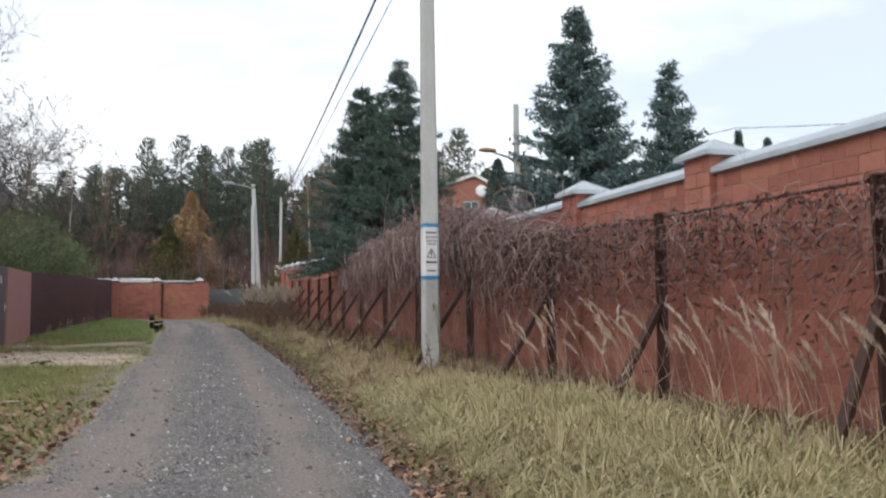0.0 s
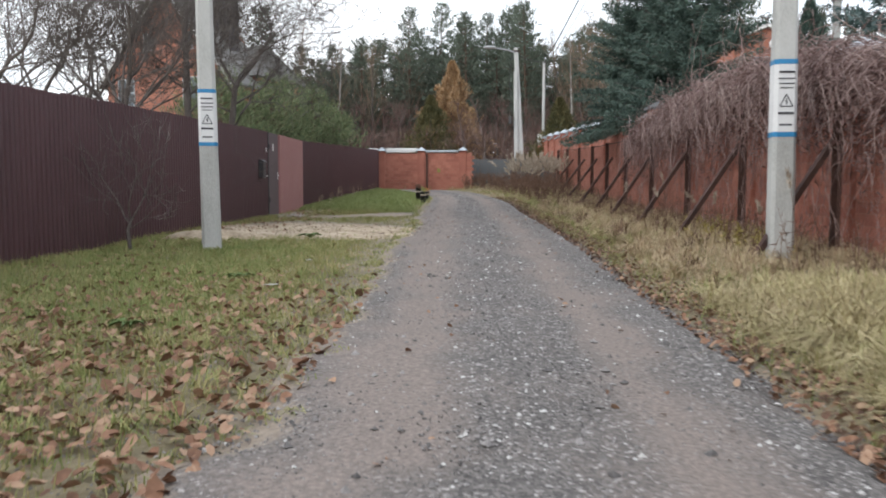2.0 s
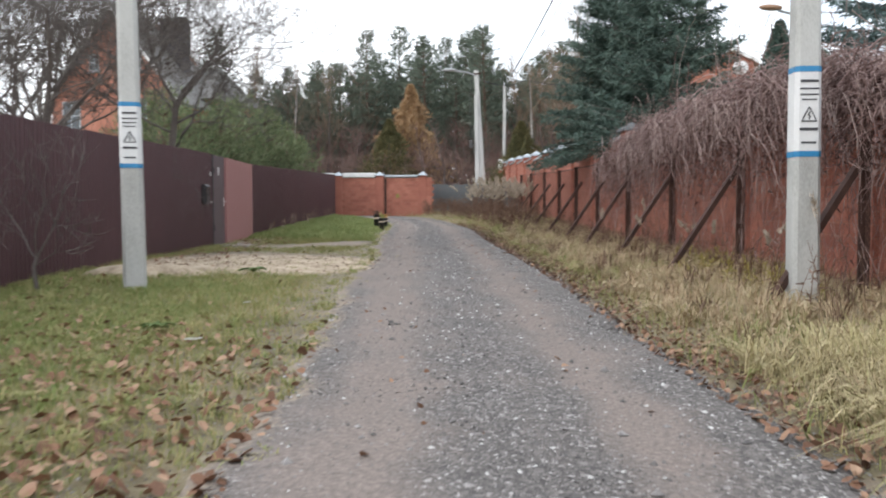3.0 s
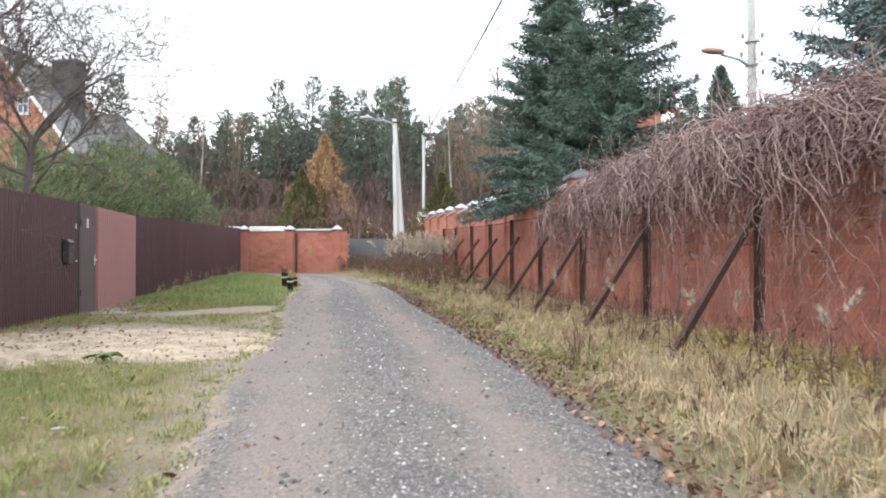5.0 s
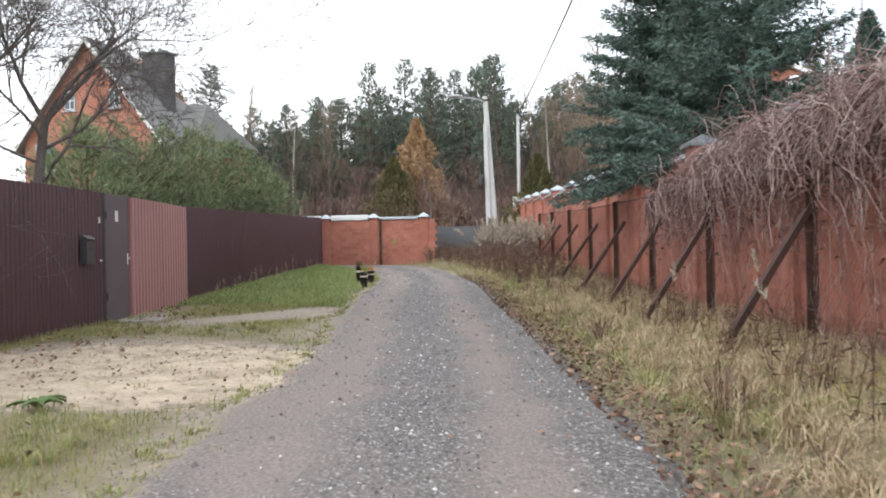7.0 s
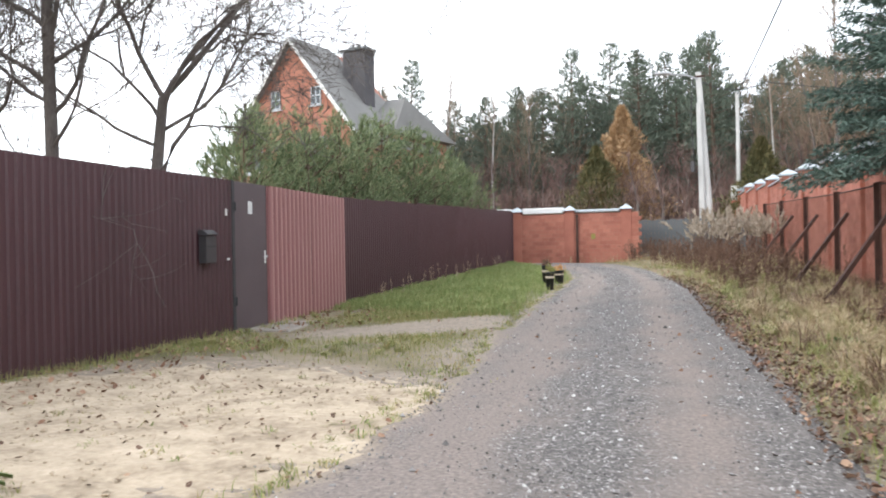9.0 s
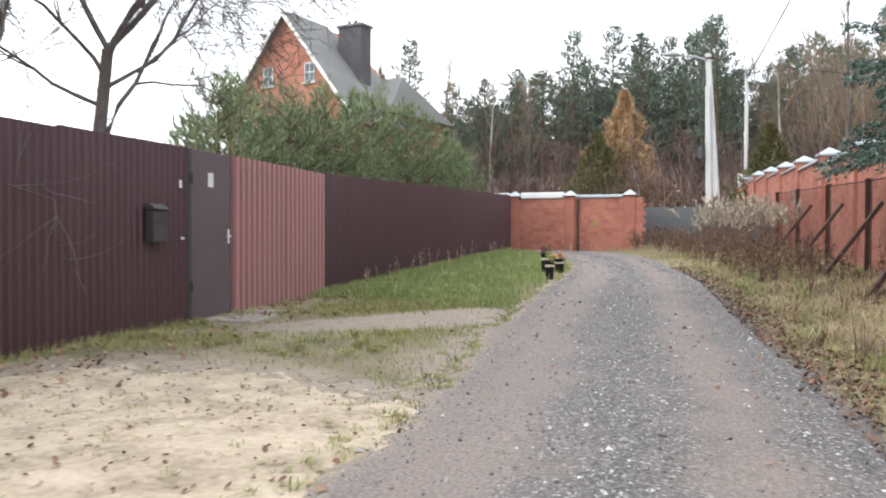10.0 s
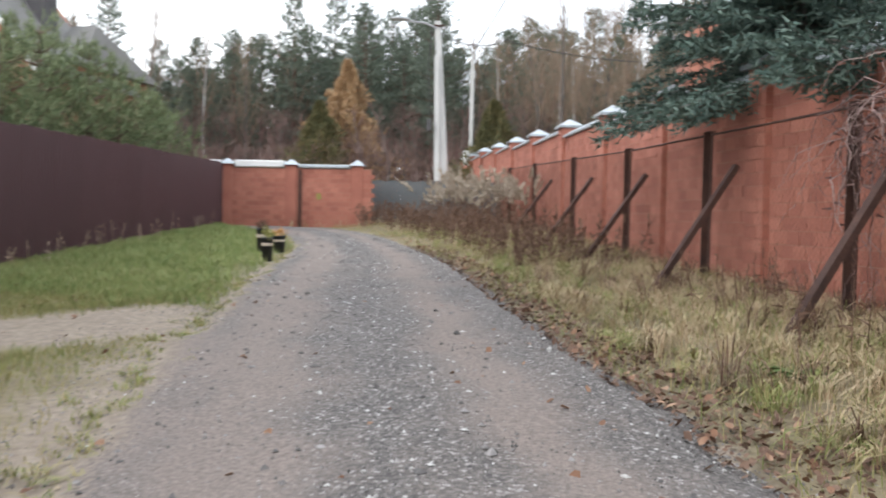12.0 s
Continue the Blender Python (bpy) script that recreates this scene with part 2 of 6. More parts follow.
M = {
    "brick": shade("brick", [(0.255, 0.093, 0.065), (0.39, 0.147, 0.104), (0.503, 0.213, 0.152)], scale=1.2, rough=0.9, bump=0.5, bump_scale=60, per_object=True, spread=0.2),
    "brick_loose": shade("brick_loose", [(0.255, 0.093, 0.065), (0.39, 0.147, 0.104), (0.503, 0.213, 0.152)], scale=1.2, rough=0.9, bump=0.5, bump_scale=60, island=True, spread=0.2),
    "mortar": shade("mortar", [(0.32, 0.16, 0.11), (0.44, 0.25, 0.18)], scale=2, rough=0.95, bump=0.5, bump_scale=90),
    "house_brick": shade("house_brick", [(0.29, 0.115, 0.078), (0.37, 0.16, 0.112), (0.44, 0.2, 0.145)], scale=0.8, rough=0.9, bump=0.3, bump_scale=14),
    "zinc": shade("zinc", [(0.38, 0.42, 0.45), (0.52, 0.56, 0.6)], scale=3, rough=0.45, metal=0.35, bump=0.1, bump_scale=30),
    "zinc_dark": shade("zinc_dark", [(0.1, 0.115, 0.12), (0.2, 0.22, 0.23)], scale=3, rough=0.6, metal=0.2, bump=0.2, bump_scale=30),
    "maroon": shade("maroon", [(0.05, 0.022, 0.026), (0.073, 0.032, 0.037), (0.09, 0.042, 0.047)], scale=0.7, rough=0.45, bump=0.04, bump_scale=80, per_object=True, spread=0.06),
    "rose": lit_crest_paint(),
    "slate_paint": shade("slate_paint", [(0.085, 0.063, 0.068), (0.115, 0.086, 0.092)], scale=1.5, rough=0.55, bump=0.05, bump_scale=60),
    "rust": shade("rust", [(0.03, 0.017, 0.014), (0.06, 0.029, 0.022), (0.1, 0.048, 0.034)], scale=5, rough=0.85, bump=0.3, bump_scale=70),
    "wire": shade("wire", [(0.16, 0.07, 0.05), (0.26, 0.12, 0.085)], scale=2, rough=0.8, bump=0),
    "concrete": shade("concrete", [(0.32, 0.32, 0.3), (0.45, 0.45, 0.43), (0.52, 0.52, 0.5)], scale=2.5, rough=0.9, bump=0.35, bump_scale=70, stretch=(1, 1, 0.4)),
    "concrete_white": shade("concrete_white", [(0.4, 0.4, 0.39), (0.56, 0.56, 0.55)], scale=1.5, rough=0.9, bump=0.2, bump_scale=40, stretch=(1, 1, 0.3)),
    "paper": shade("paper", [(0.6, 0.6, 0.6), (0.72, 0.72, 0.71)], scale=3, rough=0.6, bump=0.05),
    "tape": shade("tape", [(0.02, 0.17, 0.36), (0.03, 0.24, 0.46)], scale=8, rough=0.4, bump=0.1),
    "ink": shade("ink", [(0.03, 0.03, 0.035), (0.07, 0.07, 0.075)], scale=20, rough=0.7, bump=0),
    "gravel": road_surface(),
    "pebble": shade("pebble", [(0.08, 0.075, 0.074), (0.18, 0.168, 0.162), (0.36, 0.34, 0.33)], scale=30, rough=0.9, bump=0.2, island=True, spread=0.5),
    "soil": ground_surface(),
    "sand": shade("sand", [(0.24, 0.185, 0.13), (0.43, 0.345, 0.25), (0.57, 0.47, 0.355)], scale=3.2, rough=0.97, bump=0.9, bump_scale=18),
    "grass_dry": leafy("grass_dry", [(0.25, 0.165, 0.1), (0.43, 0.315, 0.195), (0.56, 0.455, 0.31), (0.31, 0.27, 0.13)]),
    "grass_pale": leafy("grass_pale", [(0.18, 0.14, 0.072), (0.4, 0.335, 0.175), (0.58, 0.49, 0.305), (0.33, 0.315, 0.13)]),
    "grass_green": leafy("grass_green", [(0.14, 0.2, 0.065), (0.235, 0.295, 0.105), (0.37, 0.37, 0.17)]),
    "grass_mixed": leafy("grass_mixed", [(0.15, 0.215, 0.062), (0.285, 0.285, 0.112), (0.4, 0.33, 0.165)]),
    "leaf_litter": leafy("leaf_litter", [(0.11, 0.06, 0.04), (0.25, 0.135, 0.085), (0.4, 0.265, 0.18)], scale=6),
    "weed_green": leafy("weed_green", [(0.1, 0.155, 0.055), (0.16, 0.215, 0.08)]),
    "tansy": leafy("tansy", [(0.22, 0.18, 0.06), (0.36, 0.29, 0.08), (0.24, 0.23, 0.08)]),
    "fluff": leafy("fluff", [(0.28, 0.23, 0.175), (0.5, 0.43, 0.35)]),
    "plume": leafy("plume", [(0.36, 0.265, 0.2), (0.55, 0.44, 0.345)]),
    "stalk": leafy("stalk", [(0.09, 0.05, 0.035), (0.19, 0.12, 0.085)]),
    "vine": leafy("vine", [(0.13, 0.08, 0.075), (0.27, 0.18, 0.165), (0.46, 0.36, 0.33)], scale=3),
    "vine_leaf": leafy("vine_leaf", [(0.07, 0.037, 0.035), (0.14, 0.08, 0.072), (0.23, 0.15, 0.135)], scale=3),
    "spruce_green": leafy("spruce_green", [(0.042, 0.07, 0.06), (0.088, 0.135, 0.112), (0.16, 0.215, 0.18)], scale=0.8),
    "spruce_blue": leafy("spruce_blue", [(0.055, 0.092, 0.088), (0.115, 0.17, 0.165), (0.19, 0.255, 0.25)], scale=0.8),
    "pine_far": leafy("pine_far", [(0.075, 0.097, 0.078), (0.122, 0.15, 0.115), (0.175, 0.205, 0.16)], scale=0.3),
    "pine_young": leafy("pine_young", [(0.075, 0.112, 0.058), (0.17, 0.215, 0.108), (0.3, 0.33, 0.19)], scale=0.7),
    "larch_gold": leafy("larch_gold", [(0.26, 0.155, 0.08), (0.39, 0.25, 0.135), (0.5, 0.35, 0.21)], scale=0.7),
    "thuja": leafy("thuja", [(0.055, 0.062, 0.03), (0.105, 0.105, 0.048), (0.2, 0.16, 0.075)], scale=0.7),
    "twig_brown": leafy("twig_brown", [(0.16, 0.115, 0.085), (0.25, 0.18, 0.13), (0.34, 0.26, 0.19)], scale=0.3),
    "twig_red": leafy("twig_red", [(0.12, 0.075, 0.068), (0.2, 0.13, 0.115), (0.27, 0.19, 0.165)], scale=0.3),
    "bark": shade("bark", [(0.075, 0.062, 0.055), (0.135, 0.115, 0.105), (0.2, 0.18, 0.165)], scale=4, rough=0.95, bump=0.6, bump_scale=40, stretch=(1, 1, 0.3)),
    "bark_pine": shade("bark_pine", [(0.09, 0.06, 0.045), (0.17, 0.11, 0.075)], scale=2, rough=0.95, bump=0.4, bump_scale=20, stretch=(1, 1, 0.3)),
    "bark_birch": shade("bark_birch", [(0.16, 0.15, 0.14), (0.42, 0.41, 0.39), (0.55, 0.54, 0.52)], scale=3, rough=0.9, bump=0.2, bump_scale=20, stretch=(1, 1, 2.5)),
    "roof": shade("roof", [(0.15, 0.145, 0.14), (0.22, 0.215, 0.205)], scale=0.6, rough=0.8, bump=0.4, bump_scale=9),
    "chimney": shade("chimney", [(0.06, 0.055, 0.06), (0.1, 0.095, 0.1)], scale=1, rough=0.8, bump=0.3, bump_scale=12),
    "white": shade("white", [(0.66, 0.66, 0.65), (0.8, 0.8, 0.79)], scale=2, rough=0.6, bump=0.05),
    "pane": shade("pane", [(0.05, 0.06, 0.07), (0.11, 0.13, 0.15)], scale=1, rough=0.08, bump=0),
    "fence_grey": shade("fence_grey", [(0.09, 0.1, 0.105), (0.15, 0.16, 0.165)], scale=0.8, rough=0.7, bump=0.1, bump_scale=30),
    "mailbox": shade("mailbox", [(0.035, 0.033, 0.035), (0.06, 0.057, 0.06)], scale=4, rough=0.45, bump=0.08),
    "black_plastic": shade("black_plastic", [(0.014, 0.016, 0.017), (0.03, 0.032, 0.034)], scale=6, rough=0.55, bump=0.1),
    "yellow_green": leafy("yellow_green", [(0.22, 0.22, 0.07), (0.38, 0.36, 0.13)]),
    "orange_flower": leafy("orange_flower", [(0.45, 0.2, 0.06), (0.6, 0.36, 0.14)]),
    "pale_stone": shade("pale_stone", [(0.45, 0.44, 0.42), (0.68, 0.67, 0.65)], scale=30, rough=0.85, bump=0.1),
    "steel": shade("steel", [(0.3, 0.31, 0.32), (0.45, 0.46, 0.47)], scale=5, rough=0.4, metal=0.6, bump=0.05),
    "cable": shade("cable", [(0.03, 0.03, 0.032), (0.05, 0.05, 0.052)], scale=5, rough=0.6, bump=0),
    "lamp_body": shade("lamp_body", [(0.3, 0.17, 0.1), (0.4, 0.25, 0.16)], scale=5, rough=0.6, bump=0.05),
    "ceramic": shade("ceramic", [(0.1, 0.06, 0.045), (0.16, 0.1, 0.08)], scale=5, rough=0.3, bump=0),
    "slab": shade("slab", [(0.24, 0.21, 0.18), (0.38, 0.34, 0.3)], scale=2.5, rough=0.95, bump=0.6, bump_scale=30),
}

# ---------------------------------------------------------------- mesh helpers


def mesh_np(name, verts, faces, material, smooth=False):
    """A mesh from arrays: verts (n, 3) and faces (m, 3) or (m, 4)."""
    verts, faces = np.asarray(verts, np.float32), np.asarray(faces, np.int32)
    k = faces.shape[1]
    me = bpy.data.meshes.new(name)
    me.vertices.add(len(verts))
    me.vertices.foreach_set("co", verts.ravel())
    me.loops.add(faces.size)
    me.loops.foreach_set("vertex_index", faces.ravel())
    me.polygons.add(len(faces))
    me.polygons.foreach_set("loop_start", np.arange(0, faces.size, k, dtype=np.int32))
    me.polygons.foreach_set("use_smooth", np.full(len(faces), smooth))
    me.update(calc_edges=True)
    me.materials.append(material)
    return me


def mesh_bm(name, bm, material, smooth=False):
    me = bpy.data.meshes.new(name)
    bmesh.ops.recalc_face_normals(bm, faces=bm.faces)
    if smooth:
        for f in bm.faces:
            f.smooth = True
    bm.to_mesh(me)
    bm.free()
    me.materials.append(material)
    return me


def link(name, me, parent=None, m=None, label=""):
    ob = new(name, me)
    if m is not None:
        ob.matrix_basis = m
    if parent is not None:
        ob.parent = parent
    if label:
        ob["label"] = label
    return ob


def part(name, bm, material, parent=None, label="", m=None, smooth=False):
    return link(name, mesh_bm(name, bm, material, smooth), parent, m, label)


def thing(name, m, label, category, group="", kind=""):
    ob = new(name)
    ob.empty_display_size = 0.2
    ob.matrix_basis = m
    return tagged(ob, label, category, group, kind)


def box(bm, x0, x1, y0, y1, z0, z1, bevel=0.0):
    made = bmesh.ops.create_cube(bm, size=1, matrix=Matrix.LocRotScale(((x0 + x1) / 2, (y0 + y1) / 2, (z0 + z1) / 2), None, (x1 - x0, y1 - y0, z1 - z0)))
    if bevel:
        edges = list({e for v in made["verts"] for e in v.link_edges})
        bmesh.ops.bevel(bm, geom=edges, offset=bevel, segments=1, affect="EDGES")
    return bm


def boxed(*a, **k):
    return box(bmesh.new(), *a, **k)


def prism(bm, outline, height, taper=1.0, top=(0, 0)):
    """A column on a closed outline of (x, y), narrowed to taper at the top."""
    lo = [bm.verts.new((x, y, 0)) for x, y in outline]
    hi = [bm.verts.new((x * taper + top[0], y * taper + top[1], height)) for x, y in outline]
    n = len(outline)
    bm.faces.new(lo[::-1]), bm.faces.new(hi)
    for q in range(n):
        bm.faces.new((lo[q], lo[(q + 1) % n], hi[(q + 1) % n], hi[q]))
    return bm


def tubes(paths, sides=4):
    """Arrays for many tapered tubes; each path is (points, radii)."""
    vs, fs, base = [], [], 0
    ang = np.arange(sides) * 2 * math.pi / sides
    for pts, rad in paths:
        pts = np.asarray(pts, float)
        n = len(pts)
        d = np.gradient(pts, axis=0)
        d /= np.linalg.norm(d, axis=1)[:, None] + 1e-9
        ref = np.where(np.abs(d[:, 2:3]) > 0.9, np.array([[1.0, 0, 0]]), np.array([[0, 0, 1.0]]))
        a = np.cross(d, ref)
        a /= np.linalg.norm(a, axis=1)[:, None] + 1e-9
        b = np.cross(d, a)
        r = np.asarray(rad, float)[:, None, None]
        ring = pts[:, None, :] + r * (np.cos(ang)[None, :, None] * a[:, None, :] + np.sin(ang)[None, :, None] * b[:, None, :])
        vs.append(ring.reshape(-1, 3))
        i = np.arange(n - 1)[:, None] * sides
        j = np.arange(sides)[None, :]
        j2 = (j + 1) % sides
        fs.append((np.stack([i + j, i + j2, i + sides + j2, i + sides + j], -1).reshape(-1, 4)) + base)
        base += n * sides
    return np.concatenate(vs), np.concatenate(fs)


def tube_part(name, paths, material, parent=None, sides=4, label="", m=None):
    v, f = tubes(paths, sides)
    return link(name, mesh_np(name, v, f, material, True), parent, m, label)


def unit(v):
    return v / (np.linalg.norm(v, axis=-1, keepdims=True) + 1e-9)


def needles(centres, ways, length, width, rng, jitter=0.5):
    """Slim triangles at the centres that point along the ways."""
    n = len(centres)
    d = unit(ways + rng.normal(0, jitter, (n, 3)))
    side = unit(np.cross(d, rng.normal(0, 1, (n, 3)))) * (np.broadcast_to(width, n)[:, None] / 2)
    tip = centres + d * np.broadcast_to(length, n)[:, None]
    v = np.stack([centres - side, centres + side, tip], 1).reshape(-1, 3)
    return v, np.arange(3 * n).reshape(-1, 3)


# ---------------------------------------------------------------- the lie of the land

ROAD_L = [(-12, -1.2), (0, -2.2), (7.3, -3.3), (10, -4.1), (13.6, -5.2), (18, -6.45), (21, -7.2), (24, -8.3), (29, -9.75), (35, -11.3), (38, -12.6), (41, -14.6), (43.4, -17.2)]
ROAD_R = [(-12, 2.6), (0, 1.15), (6, -0.2), (8.5, -0.8), (12.4, -1.86), (15.5, -2.65), (19, -3.6), (23, -4.7), (26.9, -5.9), (29.3, -6.6), (31.7, -7.35), (33.9, -8.2), (36, -9.1), (38.3, -10.1), (40, -10.9), (41.8, -12.0), (43.4, -13.4)]
WALL = [(-14, 9.4), (0.0, 5.2), (11.52, 1.75), (28.26, -3.27), (38.2, -5.86), (73.3, -15.0)]
FENCE = [(-14, -3.2), (11.6, -9.3), (23.0, -12.03), (24.0, -12.28), (27.4, -13.26), (43.8, -17.0)]
GROUND = [(-400, -0.3), (-12, -0.12), (0, -0.06), (7, -0.03), (12, 0.04), (16, 0.13), (20, 0.17), (24, 0.21), (28, 0.31), (32, 0.46), (38, 0.66), (44, 0.84), (60, 1.2), (90, 1.6), (600, 2.2)]


def at(table, y):
    return np.interp(y, [p[0] for p in table], [p[1] for p in table])


def mesh_x(y):
    return at(WALL, y) + np.interp(y, [0, 6, 12, 16, 28, 60], [-0.25, -0.3, -0.6, -0.7, -0.3, -0.3])


def ground_z(x, y):
    """Height of the ground: the road's level, with low banks up to the fence and the wall."""
    x, y = np.asarray(x, float), np.asarray(y, float)
    left = np.clip((at(ROAD_L, y) - x) / 3.0, 0, 1)
    right = np.clip((x - at(ROAD_R, y)) / 2.0, 0, 1)
    near = np.clip((50 - y) / 8, 0, 1)
    wave = 0.02 * np.sin(x * 1.7 + y * 0.9) * np.sin(y * 1.3 - x * 0.6)
    return at(GROUND, y) + near * (0.05 * left + 0.16 * right * right * (3 - 2 * right)) + wave * np.maximum(left, right) + 0.012


rng = np.random.default_rng(5)


def bareness(x, y):
    """How far the grass is worn away: the drive, the strip beyond it and the lane's shoulders."""
    drive = 1.2 - ((x + 8.75) / 3.4) ** 2 - ((y - 18.55) / 2.9) ** 2
    a, c = (x + 9.5) * 0.5 + (y - 25.0) * 0.866, -(x + 9.5) * 0.866 + (y - 25.0) * 0.5
    strip2 = 1.1 - (a / 3.2) ** 2 - (c / 1.1) ** 2
    left = np.interp(y, [9, 13, 17], [0.42, 0.5, 0.75]) - (at(ROAD_L, y) - x) / np.interp(y, [8, 17, 22, 26, 36], [0.8, 1.6, 1.6, 0.9, 0.6])
    right = 0.5 - (x - at(ROAD_R, y)) / 0.5
    return np.clip(np.maximum.reduce([drive, strip2, np.where(x < at(ROAD_L, y) + 0.5, left, 0), np.where(x > at(ROAD_R, y) - 0.5, right, 0)]), 0, 0.75) * (y < 44)


def ground_sheet():
    xs = np.concatenate([np.linspace(-600, -60, 14), np.linspace(-50, -22, 15), np.arange(-20, 12.01, 0.25), np.linspace(14, 50, 12), np.linspace(60, 600, 14)])
    ys = np.concatenate([np.linspace(-500, -20, 12), np.arange(-14, 50.01, 0.25), np.linspace(52, 110, 30), np.linspace(120, 900, 16)])
    X, Y = np.meshgrid(xs, ys)
    Z = ground_z(X, Y)
    inside = (X < at(ROAD_R, Y) - 0.02) & (X > at(ROAD_L, Y) + 0.02) & (Y < 43)
    Z = np.where(inside, Z - 0.05, Z)
    nx, ny = len(xs), len(ys)
    i = (np.arange(ny - 1)[:, None] * nx + np.arange(nx - 1)[None, :]).ravel()
    f = np.stack([i, i + 1, i + nx + 1, i + nx], 1)
    me = mesh_np("ground", np.stack([X, Y, Z], -1).reshape(-1, 3), f, M["soil"], True)
    worn = me.attributes.new("bare", "FLOAT", "POINT")
    worn.data.foreach_set("value", bareness(X, Y).ravel().astype(np.float32))
    ob = link("ground", me)
    return tagged(ob, "uneven ground of soil and matted autumn grass", "ground", kind="structure")


def strip(name, left, right, ys, material, lift, edge_noise, label, category, across=34, drop=0.05, crown=0.0):
    """A sheet between two edges that sinks under the ground along ragged rims."""
    v, ny = [], len(ys)
    u = np.linspace(0, 1, across)
    for y in ys:
        a, b = left(y), right(y)
        na = 1.7 * edge_noise * (noise.noise((y * 0.7, 3.1, 0)) + 0.6 * noise.noise((y * 2.3, 7.7, 0)) + 0.35 * noise.noise((y * 6.1, 2.7, 0)))
        nb = edge_noise * (noise.noise((y * 1.1, 13.1, 5)) + 0.6 * noise.noise((y * 3.3, 17.7, 5)))
        x = (a + na) * (1 - u) + (b + nb) * u
        rim = np.clip(np.minimum(u, 1 - u) / 0.08, 0, 1)
        tracks = -0.025 * (np.exp(-((u - 0.27) / 0.1) ** 2) + np.exp(-((u - 0.73) / 0.1) ** 2))
        z = at(GROUND, y) + 0.012 + lift + (rim - 1) * drop + crown * (1 - (2 * u - 1) ** 2) + tracks * crown * 12
        z = z + 0.004 * np.array([noise.noise((q * 3, y * 1.2, 1)) for q in x])
        v.append(np.stack([x, np.full(across, y), z], 1))
    i = (np.arange(ny - 1)[:, None] * across + np.arange(across - 1)[None, :]).ravel()
    f = np.stack([i, i + 1, i + across + 1, i + across], 1)
    me = mesh_np(name, np.concatenate(v), f, material, True)
    worn = me.attributes.new("track", "FLOAT", "POINT")
    k = np.exp(-((u - 0.25) / 0.12) ** 2) + 0.9 * np.exp(-((u - 0.72) / 0.09) ** 2)
    near_drive = np.interp(ys, [13, 17, 24, 29], [0, 1, 1, 0])[:, None]
    k = k[None] + 0.7 * near_drive * np.exp(-((u - 0.05) / 0.12) ** 2)[None]
    worn.data.foreach_set("value", k.ravel().astype(np.float32))
    soft = me.attributes.new("rim", "FLOAT", "POINT")
    fade = np.exp(-(u / 0.09) ** 2)[None] + np.interp(ys, [0, 15, 34], [0.1, 0.15, 0.45])[:, None] * np.exp(-((1 - u) / 0.035) ** 2)[None] + 0 * near_drive
    soft.data.foreach_set("value", fade.ravel().astype(np.float32))
    return tagged(link(name, me), label, category, kind="structure")


ground_sheet()
road = strip("road", lambda y: at(ROAD_L, y) - 0.1, lambda y: at(ROAD_R, y) + 0.1, np.arange(-12, 43.4, 0.2), M["gravel"], 0.025, 0.16, "worn grey gravel lane with two pale wheel tracks", "road", crown=0.035)

# ---------------------------------------------------------------- the brick wall
PILLARS = [-6.0, -2.5, 1.4, 5.2, 8.72, 11.52, 14.9, 18.2, 21.5, 24.85, 28.26, 31.5, 34.7, 38.2, 41.9, 45.5, 49.3, 53.4, 57.2, 61.0]


def cap_z(y):
    return float(np.interp(y, [-10, 8.7, 11.5, 24.8, 28.3, 34.7, 38.2, 45.5, 53.6, 61], [2.6, 2.66, 2.68, 2.99, 3.03, 3.26, 3.4, 3.7, 4.02, 4.2]))


def frame_of(y0, y1):
    a = Vector((float(at(WALL, y0)), y0, 0))
    b = Vector((float(at(WALL, y1)), y1, 0))
    u = (b - a).normalized()
    return a, b, u, Vector((-u.y, u.x, 0))


BRICK_L, BRICK_H, JOINT = 0.252, 0.14, 0.009


